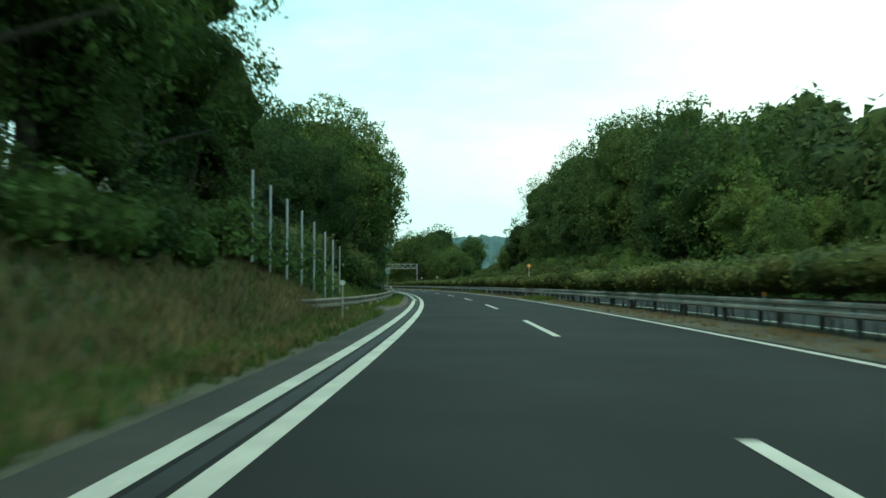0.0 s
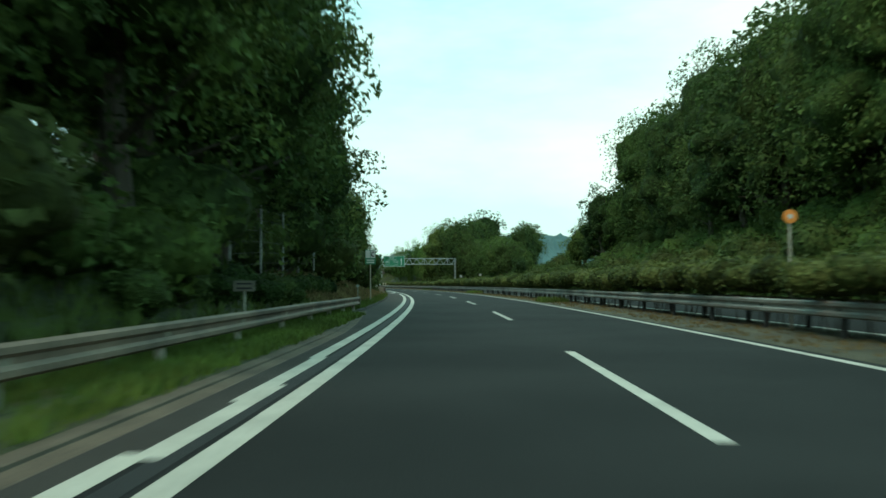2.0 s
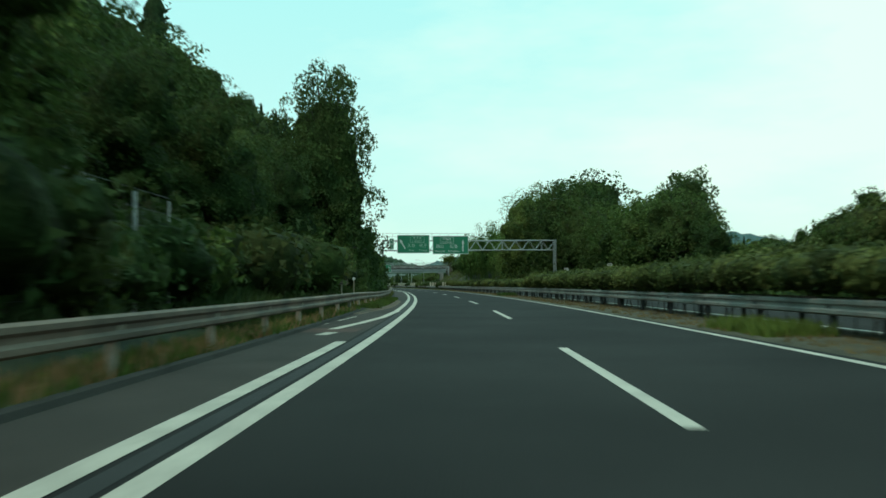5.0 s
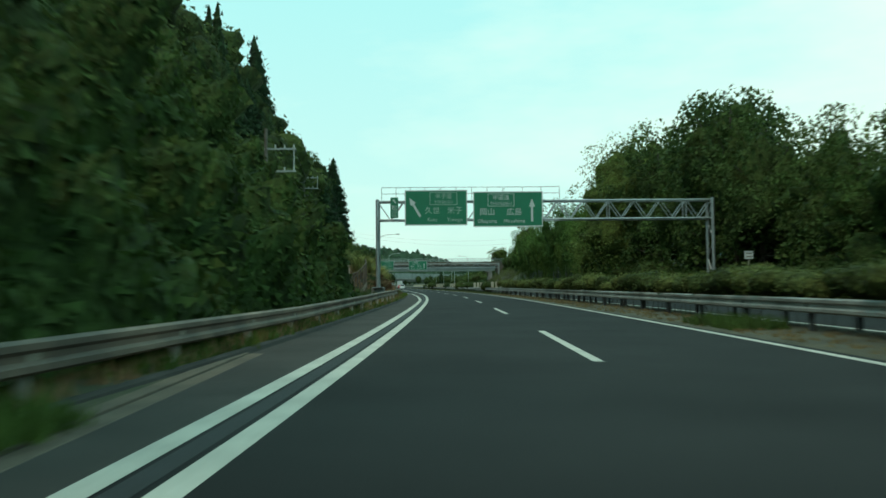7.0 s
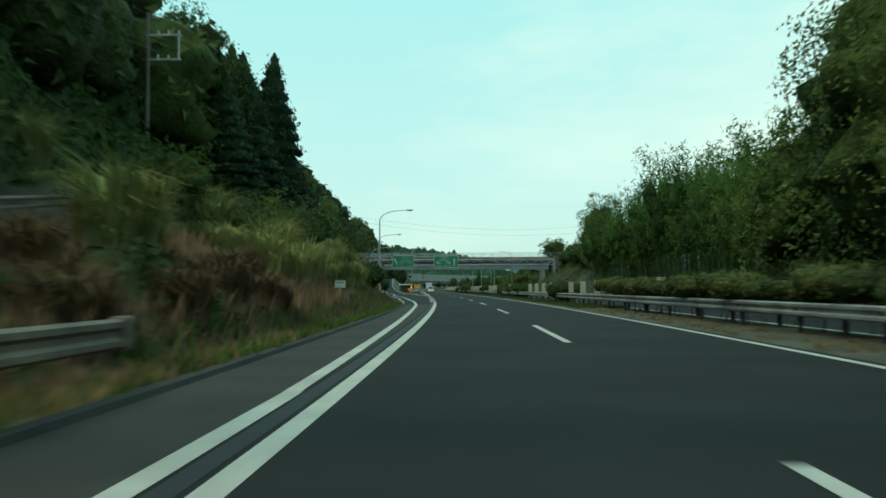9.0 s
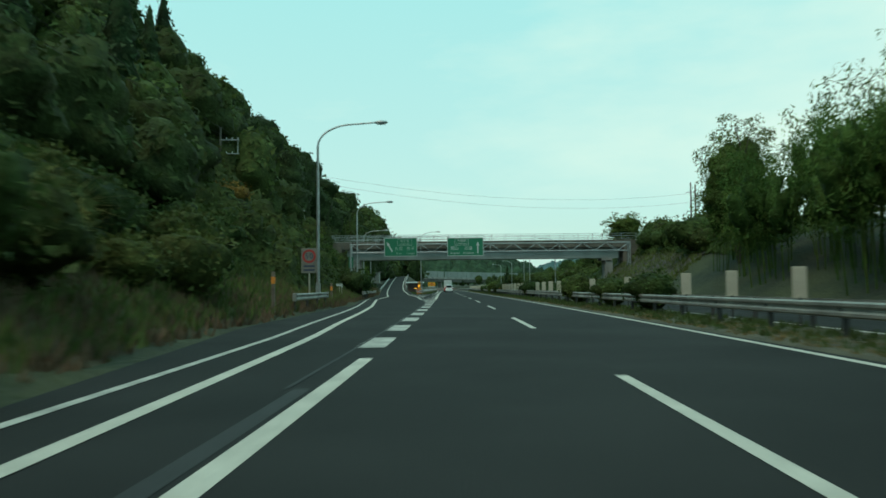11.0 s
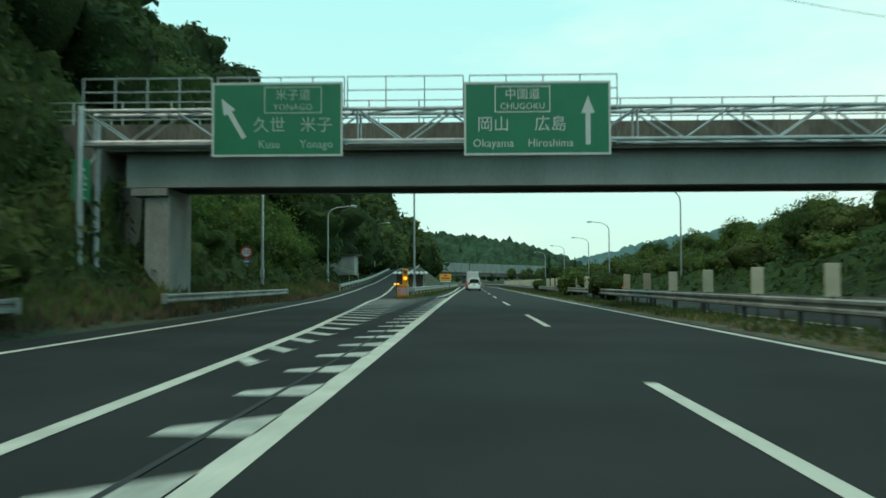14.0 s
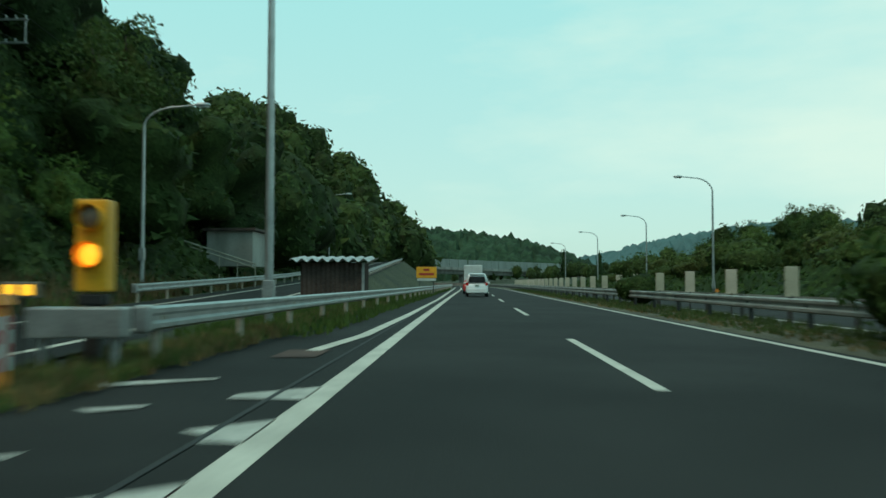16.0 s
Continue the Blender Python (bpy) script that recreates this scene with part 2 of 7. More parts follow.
SIGN_WHITE = material("sign_white", (0.52, 0.54, 0.52), rough=0.5, vary=0.06, scale=2, fine=30, bump=0.0)
SIGN_DIM = material("faded_sign_white", (0.34, 0.43, 0.37), rough=0.55, vary=0.1, scale=2, fine=30, bump=0.0)
SIGN_RED = material("sign_red", (0.42, 0.03, 0.025), rough=0.5, vary=0.12, scale=3, fine=30, bump=0.0)
SIGN_BLUE = material("sign_blue", (0.02, 0.06, 0.25), rough=0.5, vary=0.12, scale=3, fine=30, bump=0.0)
SIGN_ORANGE = material("sign_orange", (0.75, 0.24, 0.03), rough=0.5, vary=0.12, scale=3, fine=30, bump=0.0)
SIGN_BROWN = material("sign_dull_grey", (0.16, 0.14, 0.11), rough=0.7, vary=0.2, scale=3, fine=30, bump=0.0)
BEIGE = material("beige_panel", (0.47, 0.42, 0.32), rough=0.75, vary=0.12, scale=1.5, fine=20, bump=0.1, random_obj=0.12)
ORANGE = material("orange_plastic", (0.72, 0.22, 0.02), rough=0.5, vary=0.12, scale=2.5, fine=20, bump=0.03)
YELLOW = material("yellow_enamel", (0.80, 0.36, 0.015), rough=0.45, vary=0.1, scale=2.5, fine=20, bump=0.02)
BLACK = material("black_rubber", (0.015, 0.015, 0.016), rough=0.7, vary=0.25, scale=4, fine=30, bump=0.05)
GLASS_DARK = material("tinted_glass", (0.012, 0.014, 0.016), rough=0.08, vary=0.05, scale=4, fine=30, bump=0.0, spec=0.7)
WHITE_PAINT = material("white_car_paint", (0.78, 0.79, 0.78), rough=0.3, vary=0.03, scale=3, fine=40, bump=0.0, coat=0.6)
RED_PAINT = material("red_car_paint", (0.45, 0.02, 0.02), rough=0.3, vary=0.05, scale=3, fine=40, bump=0.0, coat=0.6)
TAIL_RED = material("tail_lamp_red", (0.5, 0.015, 0.01), rough=0.2, vary=0.1, scale=8, fine=40, bump=0.0, coat=0.5)
TIN = material("corrugated_roof_sheet", (0.42, 0.43, 0.43), rough=0.6, metal=0.3, vary=0.25, scale=1.5, fine=15)
RUST_TIN = material("rusty_wall_sheet", (0.075, 0.05, 0.042), rough=0.85, vary=0.4, scale=1.2, fine=12)
WOOD_POLE = material("weathered_pole", (0.13, 0.115, 0.095), rough=0.9, vary=0.25, scale=2, fine=20)
BARK = material("bark", (0.085, 0.065, 0.048), rough=0.95, vary=0.35, scale=3, fine=18, bump=0.5, stretch=(1, 1, 0.3))
LEAF = leaf_material("broadleaf", (0.081, 0.125, 0.030))
LEAF_DARK = leaf_material("dark_broadleaf", (0.061, 0.097, 0.026))
LEAF_CONIFER = leaf_material("conifer_needles", (0.030, 0.062, 0.024), back=0.15)
LEAF_BAMBOO = leaf_material("bamboo_leaf", (0.10, 0.17, 0.038), back=0.35)
LEAF_VINE = leaf_material("vine_leaf", (0.078, 0.101, 0.029), back=0.3)
LEAF_LIGHT = leaf_material("young_leaf", (0.095, 0.150, 0.034), back=0.35)
LEAF_MASS = leaf_material("massed_broadleaf", (0.066, 0.102, 0.028))
LEAF_MASS_DARK = leaf_material("massed_dark_broadleaf", (0.045, 0.071, 0.022))
CONIFER_MASS = leaf_material("massed_needles", (0.030, 0.060, 0.022), back=0.15)
VINE_MASS = leaf_material("creeper_leaf", (0.062, 0.100, 0.024))
LIGHT_MASS = leaf_material("young_creeper_leaf", (0.077, 0.100, 0.029), back=0.35)
LEAF_SHRUB = leaf_material("shrub_leaf", (0.106, 0.132, 0.038), back=0.25)
GRASS = leaf_material("grass_blade", (0.076, 0.108, 0.027), back=0.3, massed=True)
GRASS_GREEN = leaf_material("fresh_grass_blade", (0.075, 0.120, 0.022), back=0.3, massed=True)
GRASS_DRY = leaf_material("dry_grass_blade", (0.225, 0.155, 0.07), back=0.25, massed=True)
GRASS_BROWN = leaf_material("withered_brown_grass", (0.125, 0.088, 0.050), back=0.25, massed=True)
TALL_GRASS = leaf_material("arching_grass_blade", (0.36, 0.37, 0.13), back=0.35, massed=True)
BLOSSOM = leaf_material("yellow_brown_blossom", (0.27, 0.165, 0.035), back=0.3)
FLOWER = leaf_material("rust_coloured_blossom", (0.21, 0.135, 0.068), back=0.3, massed=True)
BEACON = lamp_material("amber_beacon_lens", (1.0, 0.50, 0.03), 1.5)
LAMP_GLASS = material("lamp_glass", (0.6, 0.62, 0.6), rough=0.25, vary=0.05, scale=5, fine=40, bump=0.0)
FAR_HILL = material("far_wooded_hill", (0.032, 0.06, 0.032), rough=1.0, vary=0.4, scale=0.03, fine=0.12, bump=1.0, bump_dist=3.0, spec=0.1)
# the haze of distance is painted into this hill's pale, even colour
HAZE_TINT_HILL = material("haze_tinted_hill", (0.09, 0.15, 0.15), rough=1.0, vary=0.12, scale=0.004, fine=0.02, bump=0.3, bump_dist=4.0, spec=0.0)


# ---- building helpers ----
def mesh_object(name, verts, faces, mat, parent=None, label="", smooth=False):
    me = bpy.data.meshes.new(name)
    if len(verts):
        me.from_pydata([tuple(v) for v in verts] if not isinstance(verts, np.ndarray) else verts.tolist(), [],
                       faces if not isinstance(faces, np.ndarray) else faces.tolist())
    mats = mat if isinstance(mat, (list, tuple)) else [mat]
    for q in mats:
        me.materials.append(q)
    if smooth:
        me.polygons.foreach_set("use_smooth", [True] * len(me.polygons))
    me.update()
    ob = new(name, me)
    if parent is not None:
        ob.parent = parent
    if label:
        ob["label"] = label
    return ob


def part(name, bm, mat, parent, label="", smooth=False):
    """Links a bmesh as one mesh object under a thing or a part."""
    me = bpy.data.meshes.new(name)
    bm.to_mesh(me)
    bm.free()
    me.materials.append(mat)
    if smooth:
        me.polygons.foreach_set("use_smooth", [True] * len(me.polygons))
    ob = new(name, me)
    ob.parent = parent
    if label:
        ob["label"] = label
    return ob


def thing(name, m, label, category, group="", kind=""):
    """An Empty at a thing's base."""
    ob = new(name)
    ob.empty_display_size = 0.3
    ob.matrix_basis = m
    return tagged(ob, label, category, group, kind)


def add_box(bm, c, size, bevel=0.0, m=None):
    r = bmesh.ops.create_cube(bm, size=1.0, matrix=(m or Matrix()) @ Matrix.Translation(c) @ Matrix.Diagonal((*size, 1)))
    if bevel:
        edges = list({e for v in r["verts"] for e in v.link_edges})
        bmesh.ops.bevel(bm, geom=edges, offset=bevel, segments=2, affect="EDGES", profile=0.6)
    return r


def add_tube(bm, a, b, r0, r1=None, seg=8, caps=True):
    a, b = Vector(a), Vector(b)
    d = b - a
    m = Matrix.Translation((a + b) / 2) @ d.to_track_quat("Z", "Y").to_matrix().to_4x4()
    return bmesh.ops.create_cone(bm, cap_ends=caps, segments=seg, radius1=r0, radius2=r0 if r1 is None else r1, depth=d.length, matrix=m)


def add_path(bm, pts, r0, r1, seg=8):
    """One continuous bent tube through the points."""
    rings, n = [], len(pts)
    for k, p in enumerate(pts):
        d = (Vector(pts[min(k + 1, n - 1)]) - Vector(pts[max(k - 1, 0)])).normalized()
        u = d.cross(Vector((0.31, 0.87, 0.17))).normalized()
        w = d.cross(u)
        rr = r0 + (r1 - r0) * k / (n - 1)
        rings.append([bm.verts.new(Vector(p) + (u * math.cos(q * 2 * math.pi / seg) + w * math.sin(q * 2 * math.pi / seg)) * rr) for q in range(seg)])
    for a, b in zip(rings[:-1], rings[1:]):
        for q in range(seg):
            bm.faces.new((a[q], a[q - 1], b[q - 1], b[q]))


def box(name, c, size, mat, parent, bevel=0.0, label=""):
    bm = bmesh.new()
    add_box(bm, c, size, bevel)
    return part(name, bm, mat, parent, label)


def tube(name, a, b, r, mat, parent, r1=None, seg=10, label=""):
    bm = bmesh.new()
    add_tube(bm, a, b, r, r1, seg)
    return part(name, bm, mat, parent, label, smooth=False)


def sweep(name, profile, s0, s1, mat, step=4.0, closed=False, parent=None, shift=None, smooth=False):
    """A profile of (lat, z) carried along the road from s0 to s1. shift: function of s giving (lat, z) to add."""
    n = max(2, int(math.ceil((s1 - s0) / step)) + 1)
    ss = np.linspace(s0, s1, n)
    k = len(profile)
    rows = []
    for j, (lat, z) in enumerate(profile):
        la, zz = np.full(n, lat, float), np.full(n, z, float)
        if shift:
            d = np.array([shift(s) for s in ss])
            la, zz = la + d[:, 0], zz + d[:, 1]
        rows.append(PN(ss, la, zz))
    verts = np.stack(rows, 1).reshape(-1, 3)
    faces = []
    for i in range(n - 1):
        for j in range(k if closed else k - 1):
            a, b = i * k + j, i * k + (j + 1) % k
            faces.append((a, b, b + k, a + k))
    if closed:
        faces.append(tuple(range(k)))
        faces.append(tuple(range((n - 1) * k, n * k))[::-1])
    return mesh_object(name, verts, faces, mat, parent, smooth=smooth)


# ---- lie of the land ----
def table(s, xs, ys):
    return float(np.interp(s, xs, ys))


def toe_left(s):
    return table(s, [0, 298, 320, 345, 377, 404, 425, 450, 480, 520, 560, 604, 625, 650, 800], [4.3, 4.4, 7.0, 7.6, 9.2, 10.6, 11.5, 13.0, 15.2, 17.4, 19.2, 20.2, 12, 8, 8])


def ground_z(s, lat):
    """Height of the ground sheet beside the road."""
    if lat < 0:
        d = -lat - toe_left(s)
        if d <= 0:
            return -0.06
        hb = table(s, [-50, 0, 25, 80, 110, 150, 200, 235, 246, 256, 275, 330, 400, 430, 520, 800],
                   [1.6, 1.7, 1.6, 1.2, 1.5, 0.6, 0.8, 0.9, 1.3, 2.3, 2.6, 2.6, 2.4, 1.8, 1.6, 1.0])
        wb = table(s, [0, 200, 250, 330, 520], [2.2, 2.5, 4.0, 5.0, 4.0])
        m = table(s, [0, 60, 150, 185, 243, 253, 297, 345, 366, 420, 492, 506, 600, 640, 860], [0.35, 0.45, 0.45, 1.0, 1.05, 0.55, 0.55, 0.55, 1.2, 1.35, 1.5, 0.45, 0.6, 1.25, 1.0])
        top = table(s, [0, 60, 150, 185, 250, 350, 400, 480, 560, 620, 700, 800, 870, 1000], [9, 12, 13, 24, 34, 40, 34, 32, 35, 41, 40, 30, 18, 8])
        steep = table(s, [246, 256, 285, 299], [0.0, 1.35, 1.35, 0.0])
        z = hb * min(1.0, d / wb) + max(0.0, d - wb) * m + max(0.0, d - 11.0) * steep
        z = top * math.tanh(z / top) if z > 0 else z
        z += 0.5 * noise.noise(Vector((s * 0.09, lat * 0.09, 3.0))) * min(1.0, d / 4.0)
        return z - 0.06
    d = lat - 19.5
    if d <= 0:
        return -0.06
    m = table(s, [-60, 40, 75, 100, 150, 190, 230, 330, 375, 395, 415, 425, 470, 700], [0.3, 0.35, 0.5, 0.85, 0.75, 0.4, 0.3, 0.35, 0.75, 0.95, 0.95, 0.6, 0.3, 0.1])
    top = table(s, [-60, 40, 75, 100, 150, 190, 230, 330, 375, 415, 425, 470, 700], [6, 7, 9, 20, 17, 8, 5, 6, 8, 9, 7, 5, 4])
    z = top * math.tanh(d * m / top)
    z += 0.4 * noise.noise(Vector((s * 0.09, lat * 0.09, 9.0))) * min(1.0, d / 4.0)
    return z - 0.06


lat_rows = [-420, -300, -220, -160, -120, -95, -75, -62, -52, -44, -38, -33, -29, -26, -23, -20, -18, -16, -14.5, -13, -11.8, -10.6, -9.6, -8.7,
            -7.9, -7.1, -6.4, -5.7, -5.0, -4.4, -3.8, -3, 0, 6, 12, 18, 19.5, 20.5, 21.5, 23, 25, 27, 30, 34, 38, 44, 52, 65, 85, 120, 180, 300, 500]
s_rows = list(np.arange(-120, 600, 4.0)) + list(np.arange(600, 1000, 20.0)) + list(np.arange(1000, 3200, 200.0))
gv = np.array([tuple(P(s, la, ground_z(s, la))) for s in s_rows for la in lat_rows])
nl = len(lat_rows)
gf = [(i * nl + j, i * nl + j + 1, (i + 1) * nl + j + 1, (i + 1) * nl + j) for i in range(len(s_rows) - 1) for j in range(nl - 1)]
ground = tagged(mesh_object("ground", gv, gf, GROUND, smooth=True), "rough wooded ground with grass rising beside the road", "ground", kind="structure")

# ---- carriageways ----
road = tagged(sweep("road", [(-2.02, 0.0), (6.05, 0.0)], -120, 1500, ASPHALT, 4.0), "dark smooth asphalt of a two-lane expressway", "road", kind="structure")
shoulder = tagged(sweep("shoulder", [(-3.55, 0.0), (-2.02, -0.002)], -120, 300, ASPHALT_OLD), "paler old asphalt shoulder beside the lane", "road", kind="structure")
tagged(sweep("road_opposite", [(9.25, 0.0), (19.3, 0.0)], -120, 1500, ASPHALT), "grey asphalt carriageway beyond the median hedge", "road", kind="structure")
median = tagged(sweep("median", [(6.05, 0.0), (6.2, 0.04), (7.2, 0.05), (8.6, 0.04), (9.15, 0.03), (9.25, 0.0)], -120, 1500, VERGE), "strip of bare earth and dry grass between carriageways", "verge", kind="structure")
tagged(sweep("verge", [(-4.6, 0.02), (-4.0, 0.03), (-3.62, 0.02), (-3.55, -0.03)], -120, 299, VERGE), "narrow earth verge along the shoulder", "verge", kind="structure")
kerb = tagged(sweep("kerb", [(-3.75, -0.02), (-3.75, 0.07), (-3.66, 0.09), (-3.56, 0.07), (-3.53, 0.0)], -120, 299, ASPHALT_OLD), "low worn asphalt kerb along the shoulder", "kerb", kind="structure")


tagged(sweep("verge", [(-3.72, 0.085), (-3.3, 0.06), (-2.95, 0.035), (-2.82, 0.0)], -60, 34, VERGE, shift=lambda s: (table(s, [-60, 26, 34], [0, 0, -0.65]), 0)), "grassy soil creeping over the shoulder edge", "verge", kind="structure")


def bank_face(s0, s1, d0, d1, label):
    """Dry soil over the foot of the left slope; d: metres beyond its toe."""
    v, f, nd = [], [], 7
    ss = np.arange(s0, s1 + 0.1, 2.0)
    for s in ss:
        for la in np.linspace(-toe_left(s) - d0, -toe_left(s) - d1, nd):
            v.append(tuple(P(s, la, ground_z(s, la) + 0.035)))
    for i in range(len(ss) - 1):
        for j in range(nd - 1):
            a = i * nd + j
            f.append((a, a + 1, a + nd + 1, a + nd))
    return tagged(mesh_object("bank_face", v, f, DRY_BANK, smooth=True), label, "bank", kind="structure")


bank_face(-60, 34, -0.2, 3.0, "dry brown earth bank patched with weeds")
bank_face(84, 138, 0.0, 2.6, "dry brown earth bank patched with weeds")
bank_face(249, 300, 0.0, 3.6, "dry brown earth at the foot of the cutting")
bank_face(300, 372, 0.0, 3.0, "dry brown earth beside the slip road")

# concrete gutter and raised grass where the shoulder is narrow
for a, b in ((34, 87), (163, 200)):
    taper = lambda s, a=a, b=b: (table(s, [a, a + 9, b - 14, b], [-0.8, 0, 0, -0.8]), 0)
    tagged(sweep("gutter", [(-2.715, -0.01), (-2.71, 0.006), (-2.50, 0.005), (-2.47, -0.01)], a, b, GUTTER, shift=taper), "flat brown-stained concrete gutter edge", "gutter", kind="structure")
    tagged(sweep("kerb", [(-2.95, 0.015), (-2.92, 0.034), (-2.755, 0.034), (-2.735, 0.026), (-2.73, -0.01)], a, b, GUTTER, shift=taper), "low brown-stained concrete kerb behind the gutter", "kerb", kind="structure")
    tagged(sweep("verge", [(-4.5, 0.05), (-3.8, 0.098), (-3.3, 0.06), (-2.91, 0.025)], a, b, VERGE_GREEN, shift=taper), "raised grassy verge behind the kerb", "verge", kind="structure")


def ribbon0(name, s0, s1, l0, l1, mat, z=0.004):
    return sweep(name, [(l0, z), (l1, z)], s0, s1, mat, 1.0)


def stripe(lat, w, s0, s1, mat=PAINT, z=0.006, name="lane_marking", label="white painted line on the asphalt", shift=None):
    return tagged(sweep(name, [(lat - w / 2, z), (lat + w / 2, z)], s0, s1, mat, shift=shift), label, "road marking", kind="structure")


stripe(5.74, 0.18, -120, 1500, name="edge_line", label="solid white edge line beside the median")
stripe(-1.565, 0.22, -120, 309, name="edge_line", label="solid white edge line of the lane")
for la, a, b, z in ((-2.10, -120, 57.8, 0.006), (-1.97, 57.6, 61.6, 0.0075), (-2.05, 60.3, 65.2, 0.006), (-2.10, 65.0, 148.0, 0.0075)):
    stripe(la, 0.22, a, b, PAINT, z, name="edge_line", label="second white line outside a dark groove, repainted with small steps")
stripe(-2.08, 0.22, 166.4, 250, PAINT, name="edge_line", label="second white line outside a dark groove")
tagged(sweep("groove", [(-2.05, 0.009), (-1.99, 0.009)], 305, 620, ASPHALT_DARK), "thin dark joint between ramp and lane", "road joint", kind="structure")
tagged(sweep("groove", [(-1.93, 0.004), (-1.74, 0.004)], -120, 305, ASPHALT_DARK), "dark sealed groove between the two edge lines", "road joint", kind="structure")
dash = mesh_object("lane_dash", [(-0.08, -8, 0), (0.08, -8, 0), (0.08, 0, 0), (-0.08, 0, 0)], [(0, 1, 2, 3)], PAINT)
tagged(dash, "worn white lane dash on dark asphalt", "road marking", "lane dashes", "structure")
dash.matrix_basis = at(26.18 - 120, 1.997, 0.006)
for i in range(-5, 40):
    copy_thing(dash, at(26.18 + 20 * i - 4, 1.997, 0.006) @ Matrix.Translation((0, 4, 0)))
stripe(9.5, 0.2, -120, 1500, name="edge_line", label="white edge line of the opposite carriageway")
stripe(17.2, 0.18, -120, 1500, name="edge_line", label="white edge line of the opposite carriageway")
for i in range(-5, 40):
    copy_thing(dash, at(16 + 20 * i - 4, 13.6, 0.006) @ Matrix.Translation((0, 4, 0)))


# widening with a bent line where the drain crosses the shoulder
for pts, w in (([(152.6, -2.92), (156, -2.55), (160, -2.22), (166.4, -2.05)], 0.26), ([(150.2, -2.85), (151.2, -2.72)], 0.3), ([(153.4, -3.75), (155.8, -3.5)], 0.1), ([(157.5, -3.4), (161, -3.2)], 0.08)):
    v = []
    for s0, la in pts:
        v += [tuple(P(s0, la - w / 2, 0.006)), tuple(P(s0, la + w / 2, 0.006))]
    tagged(mesh_object("edge_line", v, [(2 * i, 2 * i + 1, 2 * i + 3, 2 * i + 2) for i in range(len(pts) - 1)], PAINT), "white line bending round the drain crossing", "road marking", kind="structure")
tagged(ribbon0("drain_crossing", 151.3, 153.0, -3.5, -2.2, RED_PATCH), "red-brown patch across the shoulder", "road patch", kind="structure")

# ---- exit ramp ----
def ramp_z(s):
    return table(s, [330, 433, 443, 463, 480, 500, 520, 545, 575, 610], [0, 0, 0.05, 0.33, 0.68, 1.15, 1.85, 2.95, 4.35, 5.8])


def ramp_right(s):
    return table(s, [330, 345, 374.6, 397, 406, 412, 428, 443, 457, 480, 500, 520, 545, 575, 610], [-2.0, -2.2, -2.9, -3.94, -4.6, -5.0, -6.25, -7.1, -8.0, -9.7, -10.8, -11.95, -13.0, -13.95, -14.45])


def ramp_left(s):
    return table(s, [250, 300, 315, 323, 335, 347, 377, 404, 419, 433, 443, 463, 480, 500, 520, 545, 575, 610], [-2.1, -2.9, -3.5, -4.0, -4.55, -5.2, -7.4, -8.05, -9.0, -10.05, -10.75, -12.1, -13.2, -14.3, -15.4, -16.5, -17.45, -17.95])


def ribbon(name, f0, f1, s0, s1, mat, zf, lift=0.0, step=3.0):
    ss = np.linspace(s0, s1, int((s1 - s0) / step) + 2)
    v = []
    for s in ss:
        v += [tuple(P(s, f0(s), zf(s) + lift)), tuple(P(s, f1(s), zf(s) + lift))]
    return mesh_object(name, v, [(2 * i, 2 * i + 1, 2 * i + 3, 2 * i + 2) for i in range(len(ss) - 1)], mat)


tagged(ribbon("ramp_road", lambda s: min(ramp_left(s) - 1.3, -3.5, 0.5 - toe_left(s) if s < 348 else 0), lambda s: -2.02 if s < 438 else ramp_right(s) + 0.9, 250, 600, ASPHALT, ramp_z, -0.004),
       "dark asphalt slip road climbing away from the expressway", "road", kind="structure")
tagged(ribbon("gore_paving", lambda s: min(-3.4, ramp_right(s) - 0.4), lambda s: -2.02, 426, 620, ASPHALT, lambda s: 0, -0.01), "asphalt wedge between ramp and lane", "road", kind="structure")
tagged(ribbon("edge_line", lambda s: ramp_left(s) - 0.1, lambda s: ramp_left(s) + 0.1, 250, 600, PAINT, ramp_z, 0.005), "white edge line of the slip road", "road marking", kind="structure")
tagged(ribbon("edge_line", lambda s: ramp_left(s) - 1.0, lambda s: ramp_left(s) - 0.85, 300, 382, PAINT_WORN, ramp_z, 0.005), "faded older line beside the slip road", "road marking", kind="structure")
tagged(ribbon("edge_line", lambda s: ramp_right(s) - 0.1, lambda s: ramp_right(s) + 0.1, 374.6, 600, PAINT, ramp_z, 0.005), "white edge line of the slip road", "road marking", kind="structure")
stripe(-1.55, 0.26, 374.6, 600, name="edge_line", label="solid white line along the painted wedge")
# broad broken line at the lane drop
for i in range(-5, 4):
    s0 = 342.4 + 6.2 * i
    w = 0.5
    tagged(ribbon("block_dash", lambda s: table(s, [352, 357, 364], [-2.06, -2.13, -2.32]), lambda s: -1.48, s0, s0 + 3.2, PAINT_WORN, lambda s: 0, 0.007), "broad worn white block of the broken line", "road marking", "broad dashes", "structure")
tagged(ribbon("block_dash", lambda s: -2.6 - 0.08 * (s - 369), lambda s: -1.42, 367.5, 370.65, PAINT_WORN, lambda s: 0, 0.007), "broad worn white block before the painted wedge", "road marking", "broad dashes", "structure")
tagged(ribbon("block_dash", lambda s: ramp_right(s) + 0.08, lambda s: -1.6, 376.2, 378.0, PAINT_WORN, lambda s: 0, 0.0065), "broad worn white block at the tip of the wedge", "road marking", "broad dashes", "structure")
